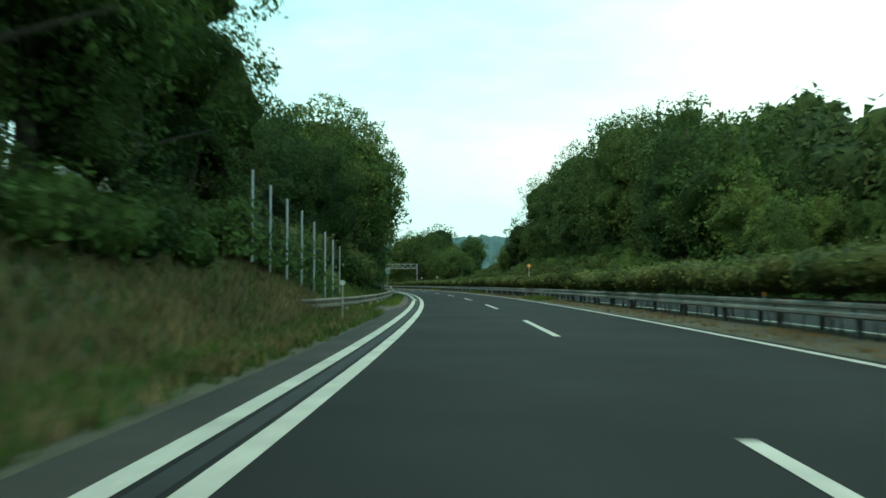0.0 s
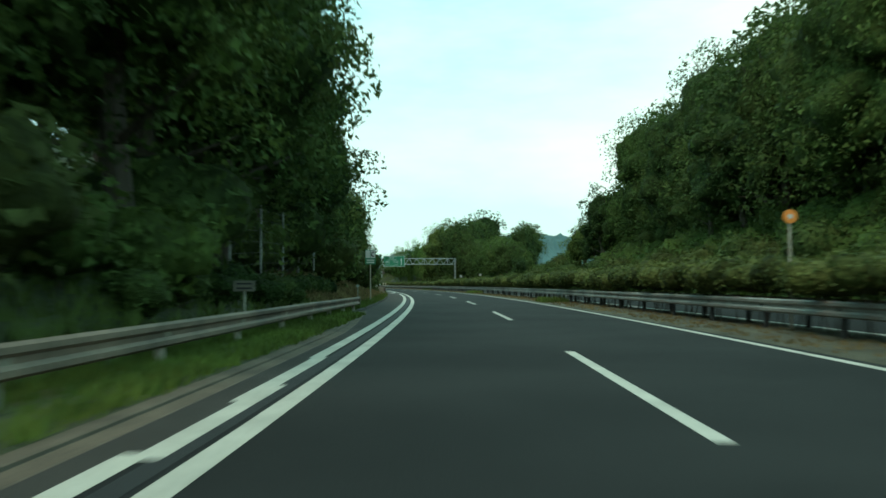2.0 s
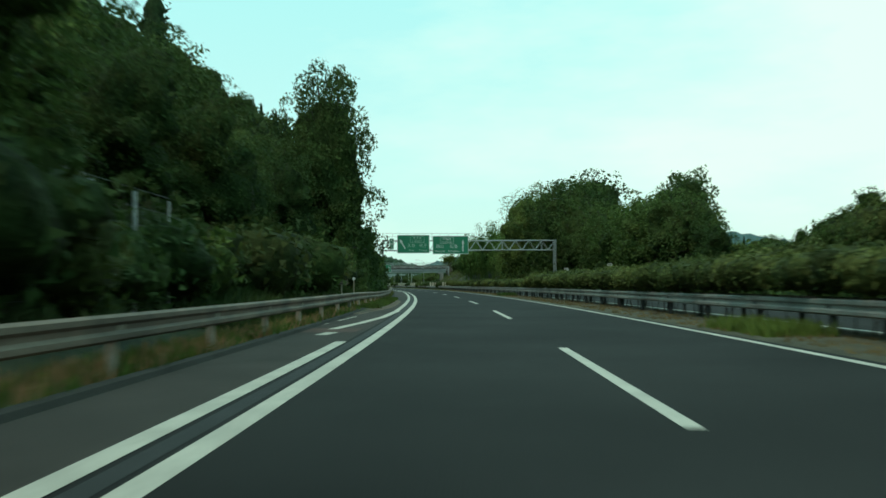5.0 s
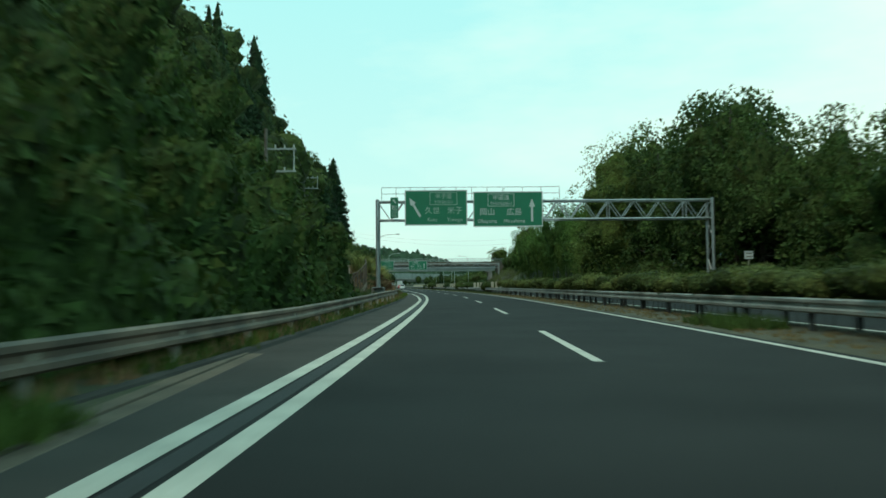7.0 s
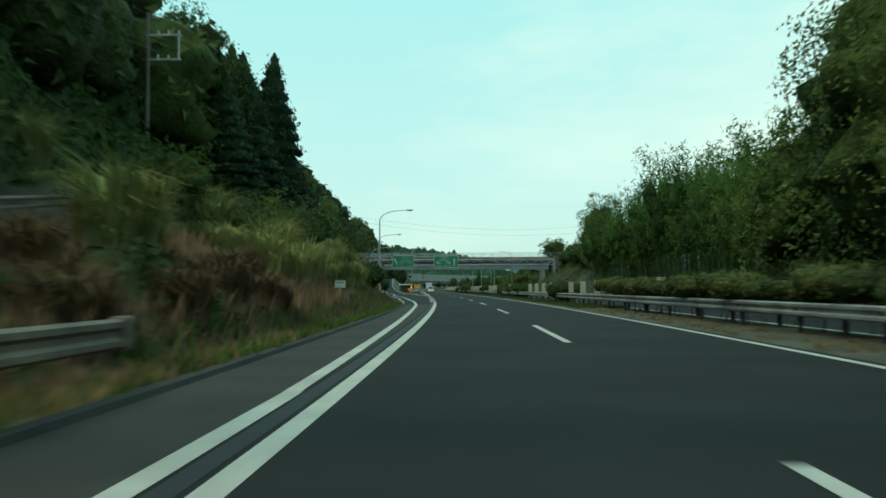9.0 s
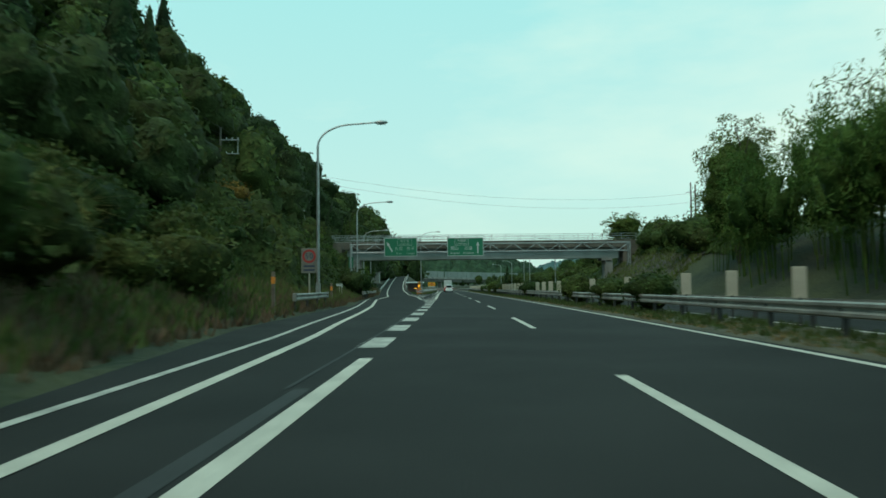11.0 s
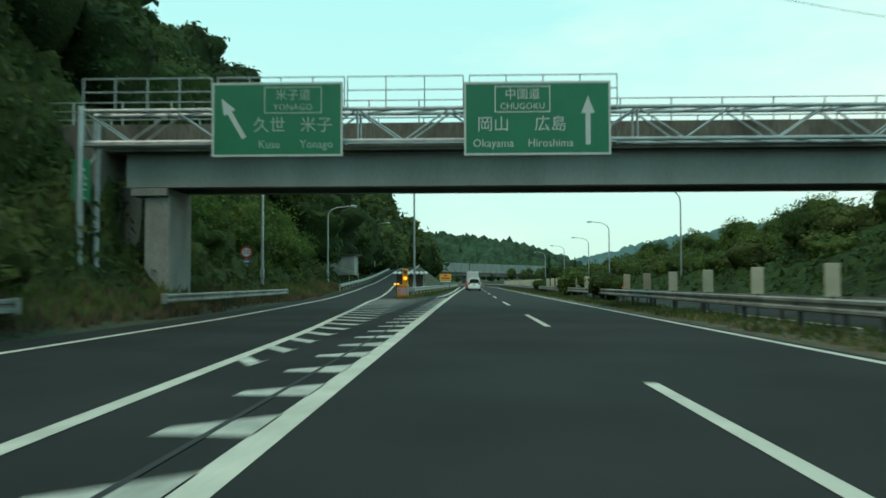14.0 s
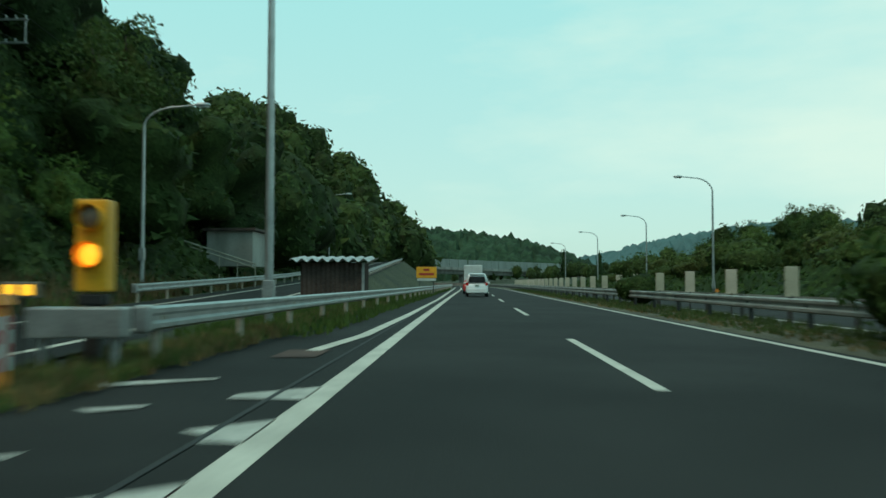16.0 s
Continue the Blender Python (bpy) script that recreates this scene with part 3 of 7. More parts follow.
# chevrons of the painted wedge
for i in range(-14, 14):
    s0 = 410.65 + 2.18 * i
    a = ramp_right(s0 + 0.1) + 0.08
    zz = 0.006
    if a < -3.45:
        kink = a + max(0.55, min(0.93, 0.64 + (a + 5.4) * 0.25)) * (-3.03 - a)
        v = []
        for la, ds, w in ((a, 0.1, 0.6), (kink, -1.2 if a < -4.3 else -0.85, 0.62), (-3.03, 0.0, 0.16)):
            v += [tuple(P(s0 + ds, la, zz)), tuple(P(s0 + ds + w, la, zz))]
        tagged(mesh_object("chevron", v, [(0, 2, 3, 1), (2, 4, 5, 3)], PAINT_WORN), "worn white chevron stripe on the painted wedge", "road marking", "chevrons", "structure")
    s0 = 409.09 + 2.18 * i
    v = []
    for la, ds, w in ((-2.43, 0.0, 0.3), (-1.66, -0.05, 1.0)):
        v += [tuple(P(s0 + ds, la, zz)), tuple(P(s0 + ds + w, la, zz))]
    tagged(mesh_object("chevron", v, [(0, 2, 3, 1)], PAINT_WORN), "short worn white stripe beside the lane", "road marking", "short stripes", "structure")
v = []
for s0, la in ((443.1, -2.66), (447.1, -2.32), (460, -2.15), (483, -2.1), (620, -2.1)):
    v += [tuple(P(s0, la - 0.13, 0.006)), tuple(P(s0, la + 0.13, 0.006))]
tagged(mesh_object("edge_line", v, [(2 * i, 2 * i + 1, 2 * i + 3, 2 * i + 2) for i in range(4)], PAINT), "white line starting beyond the painted wedge", "road marking", kind="structure")
tagged(ribbon0("drain_crossing", 441.9, 443.3, -3.1, -2.4, RED_PATCH), "red-brown patch across the shoulder", "road patch", kind="structure")

# ---- foliage ----


@functools.lru_cache(maxsize=None)
def ball(sub):
    """Directions and triangles of an even ball."""
    bm = bmesh.new()
    bmesh.ops.create_icosphere(bm, subdivisions=sub, radius=1.0)
    d = np.array([v.co[:] for v in bm.verts])
    f = np.array([[v.index for v in q.verts] for q in bm.faces])
    bm.free()
    return d / np.linalg.norm(d, axis=1, keepdims=True), f


def billows(lobes, centre, sub, rng, shrink=0.93, least=0.3):
    """One closed skin round a cluster of ellipsoid lobes (x, y, z, rx, rz)."""
    d, f = ball(sub)
    lo = np.array(lobes, float)
    o = np.array(centre, float)
    R = lo[:, [3, 3, 4]]
    oc = (o - lo[:, :3]) / R
    a = ((d[:, None] / R[None]) ** 2).sum(2)
    b = (d[:, None] / R[None] * oc[None]).sum(2)
    disc = b * b - a * ((oc ** 2).sum(1) - 1)[None]
    t = np.where(disc > 0, (-b + np.sqrt(np.maximum(disc, 0))) / a, 0)
    r = np.maximum(t.max(1), least) * shrink
    r *= 1 + 0.05 * rng.normal(size=len(d)).clip(-1.5, 1.5)
    return o + d * r[:, None], f


def skin_samples(v, f, n, rng, under=0.35):
    """Points and outward directions spread over a skin, fewer on its underside."""
    a, b, c = v[f[:, 0]], v[f[:, 1]], v[f[:, 2]]
    nr = np.cross(b - a, c - a)
    area = np.linalg.norm(nr, axis=1) + 1e-9
    nr = nr / area[:, None]
    w = area * np.where(nr[:, 2] < -0.3, under, 1.0)
    k = rng.choice(len(f), n, p=w / w.sum())
    u1, u2 = rng.random(n), rng.random(n)
    sw = u1 + u2 > 1
    u1[sw], u2[sw] = 1 - u1[sw], 1 - u2[sw]
    return a[k] + (b - a)[k] * u1[:, None] + (c - a)[k] * u2[:, None], nr[k]


def leaf_tris(p, nr, size, rng, aspect=0.7, droop=0.5, loose=0.6, up=0.4, stand=1.1):
    """Pointed leaf sprays lying loosely over a skin: three corners each."""
    n = len(p)
    q = nr * 0.9 + np.array([0, 0, up]) + rng.normal(size=(n, 3)) * loose
    q /= np.linalg.norm(q, axis=1, keepdims=True) + 1e-9
    a = rng.normal(size=(n, 3))
    a[:, 2] -= droop
    a -= q * (a * q).sum(1, keepdims=True)
    a /= np.linalg.norm(a, axis=1, keepdims=True) + 1e-9
    b = np.cross(q, a)
    sz = size * rng.uniform(0.55, 1.45, (n, 1))
    c = p + nr * (size * stand * rng.random((n, 1)) ** 2.2) - a * sz * 0.1
    flip = np.where(rng.random((n, 1)) < 0.5, -1.0, 1.0)
    v = np.stack([c - flip * a * sz * 0.45 + b * sz * aspect * 0.5, c - flip * a * sz * 0.35 - b * sz * aspect * 0.5, c + flip * a * sz * 0.65], 1).reshape(-1, 3)
    return v, np.arange(3 * n).reshape(-1, 3)


def fast_mesh(name, v, f, mat, index=None, smooth=None):
    me = bpy.data.meshes.new(name)
    me.vertices.add(len(v))
    me.vertices.foreach_set("co", np.asarray(v, np.float32).ravel())
    me.loops.add(f.size)
    me.loops.foreach_set("vertex_index", f.astype(np.int32).ravel())
    me.polygons.add(len(f))
    k = f.shape[1]
    me.polygons.foreach_set("loop_start", np.arange(0, f.size, k, dtype=np.int32))
    for q in mat if isinstance(mat, (list, tuple)) else [mat]:
        me.materials.append(q)
    if index is not None:
        me.polygons.foreach_set("material_index", np.asarray(index, np.int32))
    if smooth is not None:
        me.polygons.foreach_set("use_smooth", np.asarray(smooth, bool))
    me.update(calc_edges=True)
    me.validate()
    return me


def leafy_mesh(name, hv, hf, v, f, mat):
    """Leaves over a denser inner mass that has the crown's shade in its colour, in one mesh."""
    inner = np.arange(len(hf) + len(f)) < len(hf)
    return fast_mesh(name, np.concatenate([hv, v]), np.concatenate([hf, f + len(hv)]), [mat, INNER_SHADE[mat.name]], inner, inner)


def crown_points(lobes, n, rng, shell=0.72):
    """Points in a cluster of lobes, crowded towards their skins, with their outward directions."""
    w = np.array([q[3] ** 1.7 for q in lobes])
    pick = rng.choice(len(lobes), n, p=w / w.sum())
    d = rng.normal(size=(n, 3))
    d[:, 2] += 0.35
    d /= np.linalg.norm(d, axis=1, keepdims=True)
    r = shell + (1 - shell) * rng.random(n) ** 0.6
    lo = np.array(lobes)[pick]
    return lo[:, :3] + d * r[:, None] * lo[:, [3, 3, 4]], d


def make_tree(seed, height, spread, mat, leaves=2200, leaf=0.3, low=0.22, name="tree", sub=3, lobes_n=30, airy=0.6):
    """A broadleaf tree: tapered trunk with limbs, and a billowing crown of many leaf sprays. airy: share of open, see-through crown."""
    rng = np.random.default_rng(seed)
    root = new(name)
    bm = bmesh.new()
    pts = [Vector((0, 0, -0.6))]
    for k in range(1, 6):
        pts.append(Vector((rng.normal() * 0.25, rng.normal() * 0.25, height * 0.17 * k)))
    r0 = 0.018 * height + 0.05
    for k in range(5):
        add_tube(bm, pts[k], pts[k + 1], r0 * (1 - 0.16 * k), r0 * (1 - 0.16 * (k + 1)), 7, False)
    lobes = []
    turn = rng.uniform(0, 6.28)
    for k in range(lobes_n):
        u = (k + 0.5) / lobes_n
        f = math.sin(math.pi * (0.24 + 0.68 * u)) ** 0.65
        ang = turn + k * 2.4 + rng.uniform(-0.5, 0.5)
        rad = spread * 0.64 * f * rng.uniform(0.55, 1.12)
        c = Vector((math.cos(ang) * rad, math.sin(ang) * rad, height * (low + (0.9 - low) * u)))
        lr = spread * rng.uniform(0.17, 0.31) * (0.6 + 0.4 * f)
        lobes.append((c.x, c.y, c.z, lr, lr * rng.uniform(0.62, 0.9)))
        if k % 3 == 0:
            add_tube(bm, pts[min(4, 1 + int(3.5 * c.z / height))], c, 0.05 + 0.004 * height, 0.02, 5, False)
    tufts = []
    for k in range(lobes_n):
        q = lobes[rng.integers(len(lobes))]
        d = Vector((q[0] * rng.uniform(0.6, 1.4) + rng.normal(), q[1] * rng.uniform(0.6, 1.4) + rng.normal(), rng.normal() + 0.9)).normalized() * q[3] * rng.uniform(0.5, 0.85)
        lr = spread * rng.uniform(0.09, 0.17)
        tufts.append((q[0] + d.x, q[1] + d.y, q[2] + d.z, lr, lr * 0.8))
    part("trunk", bm, BARK, root)
    hv, hf = billows(lobes, (0, 0, height * (low + 0.9) * 0.5), sub, rng, 0.92 - 0.3 * airy, spread * (0.45 - 0.2 * airy))
    n_air = int(leaves * airy)
    p, nr = skin_samples(hv, hf, leaves - n_air, rng)
    v, f = leaf_tris(p, nr, leaf, rng)
    if n_air:
        p, nr = crown_points(lobes + tufts, n_air, rng)
        v2, f2 = leaf_tris(p, nr, leaf, rng, loose=0.9)
        v, f = np.concatenate([v, v2]), np.concatenate([f, f2 + len(v)])
    ob = new("crown", leafy_mesh("crown", hv, hf, v, f, mat))
    ob.parent = root
    return root


def cone_skin(height, spread, rng, tiers=13, seg=11):
    """A tiered, ragged cone."""
    v, f = [], []
    for i in range(2 * tiers + 1):
        u = i / (2 * tiers)
        r = spread * (1 - u) ** 0.85 * (0.86 if i % 2 else 0.62) + 0.05
        for j in range(seg):
            a = 2 * math.pi * (j + 0.5 * (i % 2)) / seg
            q = r * rng.uniform(0.8, 1.15)
            v.append((math.cos(a) * q, math.sin(a) * q, height * (0.1 + 0.9 * u) - (0.12 * q if i % 2 else 0)))
    for i in range(2 * tiers):
        for j in range(seg):
            a, b = i * seg + j, i * seg + (j + 1) % seg
            f += [(a, b, b + seg), (a, b + seg, a + seg)]
    return np.array(v), np.array(f)


def make_conifer(seed, height, spread, mat, leaves=1500, leaf=0.36, name="conifer"):
    rng = np.random.default_rng(seed)
    root = new(name)
    bm = bmesh.new()
    add_tube(bm, (0, 0, -0.6), (0, 0, height * 0.95), 0.02 * height, 0.03, 7, False)
    part("trunk", bm, BARK, root)
    hv, hf = cone_skin(height, spread, rng)
    p, nr = skin_samples(hv, hf, leaves, rng)
    v, f = leaf_tris(p, nr, leaf, rng, aspect=0.5, droop=1.2, up=0.2, stand=1.5)
    ob = new("crown", leafy_mesh("crown", hv, hf, v, f, mat))
    ob.parent = root
    return root


def make_bamboo(seed, height, spread, mat, leaves=3800, leaf=0.3):
    """A clump of bamboo: thin canes that nod at their tips, with feathery plumes of narrow leaves."""
    rng = np.random.default_rng(seed)
    root = new("bamboo_clump")
    vs, hs, hfs = [], [], []
    for k in range(9):
        a, r = rng.uniform(0, 6.28), spread * math.sqrt(rng.random()) * 0.6
        base = Vector((math.cos(a) * r, math.sin(a) * r, -0.4))
        h = height * rng.uniform(0.7, 1.05)
        tip = base + Vector((math.cos(a) * 1.3, math.sin(a) * 1.3, h))
        mid = base.lerp(tip, 0.6) + Vector((-math.cos(a) * 0.5, -math.sin(a) * 0.5, 0.4))
        bm = bmesh.new()
        add_path(bm, [base, base.lerp(mid, 0.5), mid, tip], 0.05, 0.012, 5)
        part("cane", bm, LEAF_BAMBOO, root)
        lobes = []
        for q in (0.42, 0.56, 0.70, 0.82, 0.92, 1.0):
            c = base.lerp(mid, q / 0.6) if q < 0.6 else mid.lerp(tip, (q - 0.6) / 0.4)
            lr = (1.25 - 0.75 * q) * rng.uniform(0.95, 1.35)
            lobes.append((c.x + rng.normal() * 0.25, c.y + rng.normal() * 0.25, c.z, lr, lr * 0.95))
        hv, hf = billows(lobes, mid.lerp(tip, 0.1)[:], 2, rng, 0.6, 0.2)
        p, nr = crown_points(lobes, leaves // 9, rng, 0.4)
        vs.append(leaf_tris(p, nr, leaf, rng, aspect=0.3, droop=1.3, stand=1.7)[0])
        hfs.append(hf + sum(len(q) for q in hs))
        hs.append(hv)
    v = np.concatenate(vs)
    ob = new("crown", leafy_mesh("crown", np.concatenate(hs), np.concatenate(hfs), v, np.arange(len(v)).reshape(-1, 3), mat))
    ob.parent = root
    return root


def make_shrub(seed, height, spread, mat, leaves=700, leaf=0.14, name="shrub", clipped=False):
    """A rounded bush, or a clipped hedge shrub with a flat crown on bare stems."""
    rng = np.random.default_rng(seed)
    root = new(name)
    if clipped:
        lobes = [(rng.uniform(-0.75, 0.75) * spread, rng.uniform(-0.75, 0.75) * spread, height * rng.uniform(0.66, 0.8), spread * rng.uniform(0.32, 0.48), height * rng.uniform(0.14, 0.22)) for _ in range(12)]
        lobes.append((0, 0, height * 0.7, spread * 0.8, height * 0.24))
    else:
        lobes = [(rng.uniform(-0.6, 0.6) * spread, rng.uniform(-0.6, 0.6) * spread, height * rng.uniform(0.3, 0.78), spread * rng.uniform(0.3, 0.5), height * rng.uniform(0.16, 0.26)) for _ in range(11)]
        lobes.append((0, 0, height * 0.45, spread * 0.7, height * 0.42))
    bm = bmesh.new()
    for q in lobes[:2 if clipped else 5]:
        thick = 0.018 if clipped else 0.035
        add_tube(bm, (q[0] * 0.3, q[1] * 0.3, -0.1), (q[0] * 0.8, q[1] * 0.8, q[2]), thick, thick * 0.4, 5, False)
    part("woody_base", bm, BARK, root)
    hv, hf = billows(lobes, (0, 0, lobes[-1][2]), 3, rng, 0.93, spread * 0.35)
    p, nr = skin_samples(hv, hf, leaves, rng, 0.5)
    v, f = leaf_tris(p, nr, leaf, rng, droop=-0.1, stand=1.6 if clipped else 2.2, loose=0.8)
    ob = new("crown", leafy_mesh("crown", hv, hf, v, f, mat))
    ob.parent = root
    return root


def make_pampas(seed, height, mat, blades=420):
    """A tussock of long arching grass blades."""
    rng = np.random.default_rng(seed)
    root = new("grass_tussock")
    v, f = [], []
    for k in range(blades):
        a, h = rng.uniform(0, 6.28), height * rng.uniform(0.55, 1.1)
        out, r, w = rng.uniform(0.25, 1.0) * h * 0.75, rng.uniform(0, 0.5), rng.uniform(0.012, 0.024)
        d, s = np.array([math.cos(a), math.sin(a), 0]), np.array([-math.sin(a), math.cos(a), 0]) * w
        p0, p1, p2 = d * r, d * (r + out * 0.3) + [0, 0, h * 0.72], d * (r + out) + [0, 0, h * rng.uniform(0.55, 0.95)]
        i = len(v)
        v += [p0 - s, p0 + s, p1 + s, p1 - s, p2]
        f += [(i, i + 1, i + 2), (i, i + 2, i + 3), (i + 3, i + 2, i + 4)]
    ob = new("tuft", fast_mesh("tuft", np.array(v), np.array(f), mat))
    ob.parent = root
    return root


TRACK_L = ([228, 237, 245, 251, 257, 265, 274], [-6.0, -7.1, -8.4, -9.4, -10.4, -11.4, -12.4])
TRACK_R = ([236, 243, 248, 253, 258, 270, 284], [-6.3, -6.75, -7.3, -7.8, -8.4, -10.6, -12.4])


def on_track(s, lat):
    """Whether a place lies on the service track behind the gantry foot."""
    return 227 < s < 272 and table(s, *TRACK_L) - 0.5 < lat < table(s, *TRACK_R) + 0.5


def plant(proto, s, lat, label, category, group, scale=1.0, tall=1.0, z=None, sink=0.0):
    rz = random.uniform(0, 360)
    p = P(s, lat, ground_z(s, lat) if z is None else z)
    m = Matrix.Translation((p.x, p.y, p.z - sink)) @ pose(0, 0, 0, random.uniform(-3, 3), random.uniform(-3, 3), rz) @ Matrix.Diagonal((scale, scale, scale * tall, 1))
    if on_track(s, lat):
        return None
    return tagged(copy_thing(proto, m), label, category, group)


def discard(proto):
    for o in (*proto.children_recursive, proto):
        bpy.data.objects.remove(o)


BROAD = [make_tree(11, 12, 5.6, LEAF, leaves=3000, leaf=0.34), make_tree(12, 12.5, 5.0, LEAF_DARK, leaves=3000, leaf=0.34), make_tree(13, 11.5, 6.0, LEAF, leaves=3000, leaf=0.34), make_tree(14, 13, 5.2, LEAF_DARK, leaves=3000, leaf=0.34, low=0.25), make_tree(15, 10, 5.0, LEAF, leaves=3000, leaf=0.34, low=0.1)]
NEAR = [make_tree(21, 13, 5.4, LEAF_DARK, leaves=9500, leaf=0.19, low=0.1), make_tree(22, 14, 5.0, LEAF, leaves=9500, leaf=0.19, low=0.15), make_tree(23, 11, 5.0, LEAF_DARK, leaves=9000, leaf=0.18, low=0.05)]
AIRY = make_tree(24, 14, 5.0, LEAF_DARK, leaves=17000, leaf=0.2, low=0.08, airy=0.75, lobes_n=46)
MID = [make_tree(51, 12, 5.4, LEAF, leaves=4800, leaf=0.27, low=0.06), make_tree(52, 12.5, 5.2, LEAF_DARK, leaves=4800, leaf=0.27, low=0.08), make_tree(53, 11.5, 5.8, LEAF, leaves=4800, leaf=0.27, low=0.05)]
BIG = [make_tree(54, 24, 10.8, LEAF, leaves=11000, leaf=0.34, low=0.06, lobes_n=70, sub=4), make_tree(55, 24, 10.4, LEAF_DARK, leaves=11000, leaf=0.34, low=0.06, lobes_n=70, sub=4)]
SMALL = [make_tree(81, 5.2, 3.4, LEAF_LIGHT, leaves=1300, leaf=0.22, low=0.05, sub=3), make_tree(82, 4.6, 3.0, LEAF_LIGHT, leaves=1300, leaf=0.22, low=0.02, sub=3)]
CONIFER_BROAD = make_conifer(33, 15, 4.6, LEAF_CONIFER, leaves=3000, leaf=0.34)
CONIFER = [make_conifer(31, 15, 3.2, LEAF_CONIFER, leaves=1800), make_conifer(32, 13, 3.0, LEAF_CONIFER, leaves=1800)]
BAMBOO = [make_bamboo(41, 10, 2.8, LEAF_BAMBOO), make_bamboo(42, 9, 2.6, LEAF_BAMBOO)]
HEDGE = [make_shrub(61, 1.85, 0.95, LEAF_SHRUB, leaves=420, leaf=0.12, clipped=True), make_shrub(62, 1.75, 1.0, LEAF_SHRUB, leaves=420, leaf=0.12, clipped=True), make_shrub(63, 1.9, 0.9, LEAF_SHRUB, leaves=420, leaf=0.12, clipped=True)]
BUSH = [make_shrub(71, 2.2, 1.6, LEAF_VINE, leaves=520, leaf=0.2, name="bush"), make_shrub(72, 1.6, 1.3, LEAF, leaves=480, leaf=0.18, name="bush"), make_shrub(73, 2.8, 1.8, LEAF_DARK, leaves=560, leaf=0.22, name="bush")]
RUSTY = make_shrub(75, 2.8, 2.0, BLOSSOM, leaves=900, leaf=0.2, name="bush")
WITHERED = make_pampas(74, 1.4, FLOWER, 420)
PAMPAS = [make_pampas(91, 2.0, TALL_GRASS), make_pampas(92, 1.6, TALL_GRASS)]

T_BROAD = "broad-leaved tree with a dense dark green crown"
T_NEAR = "tall leafy tree overhanging the roadside bank"
T_CON = "slender dark conifer with a pointed crown"
T_BUSH = "leafy green bush on the roadside slope"

# left: wall of trees behind the verge
s = -14.0
while s < 196:
    lat = -random.uniform(8.2, 10.0) if s < 45 else -random.uniform(7.0, 8.6)
    if 148 < s < 179:
        plant(random.choice(NEAR), s, lat - 1.4, T_NEAR, "tree", "roadside trees", random.uniform(0.48, 0.58))
    elif s >= 179:
        plant(NEAR[2], s, lat - 3.0, T_NEAR, "tree", "roadside trees", 0.62)
    elif 93 < s < 107:
        plant(random.choice(NEAR), s, -random.uniform(7.6, 8.6), T_NEAR, "tree", "roadside trees", random.uniform(0.82, 0.92))
    elif 24 < s < 58:
        plant(random.choice(NEAR), s, lat - 0.6, T_NEAR, "tree", "roadside trees", random.uniform(0.6, 0.72))
    elif 94 < s < 132:
        plant(random.choice(BROAD), s, -random.uniform(8.5, 10), T_BROAD, "tree", "roadside trees", random.uniform(0.46, 0.58) if s > 106 else 0.7)
    elif 130 < s <= 148:
        plant(random.choice(NEAR), s, lat - 1.2, T_NEAR, "tree", "roadside trees", random.uniform(0.65, 0.78))
    else:
        plant(NEAR[1] if s < 30 else random.choice(NEAR), s, lat, T_NEAR, "tree", "roadside trees", random.uniform(0.85, 1.15))
    s += random.uniform(4.4, 6.0)
for s0, la, k in ((62, -6.8, 0.98), (69, -6.6, 1.1), (76, -6.8, 1.15), (84, -7.0, 1.2)):
    plant(NEAR[1], s0, la, T_NEAR, "tree", "roadside trees", k)
plant(AIRY, 188.5, -7.3, "tall narrow leafy tree standing out above the bank", "tree", "", 0.95, 1.2)
for row, (l0, l1) in enumerate(((-13, -17),)):
    s = -10.0
    while s < 185:
        plant(random.choice(BROAD), s, random.uniform(l1, l0), T_BROAD, "tree", "wood on the bank", random.uniform(0.85, 1.2) if not (94 < s < 132 or 20 < s < 60 or s > 142) else 0.6)
        s += random.uniform(6.0, 9.0)
for s0, la, k in ((-6, -9, 0.45), (-1, -8.6, 0.42), (4, -9.2, 0.5), (9, -8.8, 0.45), (14, -9.4, 0.5), (19, -8.9, 0.45), (24, -9.2, 0.42), (0, -11.5, 0.6), (8, -12, 0.6), (17, -12, 0.6)):
    plant(MID[1], s0, la, "low dark leafy tree under the tall ones", "tree", "roadside trees", k)
for s0, la, k in ((262, -18.5, 1.0), (266, -18.5, 1.05), (273, -21.5, 1.2), (284, -21, 1.2), (256, -18, 1.0), (250, -18, 0.9), (278, -23, 1.2), (268, -21, 1.15), (260, -21.5, 1.1), (254, -21, 1.05), (281, -18.5, 1.0)):
    plant(CONIFER_BROAD, s0, la, T_CON, "tree", "conifers on the slope", max(0.45, (20.5 * k - ground_z(s0, la)) / 15.0))
plant(CONIFER[0], 290, -21.8, "tall pointed conifer standing above the wooded slope", "tree", "", (32.9 - ground_z(290, -21.8)) / 15.0)
for s0, la, zt in ((288, -16.5, 18.3), (294, -18, 20), (292, -15.5, 16.6), (474, -20, 16.0), (480, -22, 18.5)):
    plant(MID[1], s0, la, T_BROAD, "tree", "wood on the bank", max(0.5, (zt - ground_z(s0, la)) / 12.5))
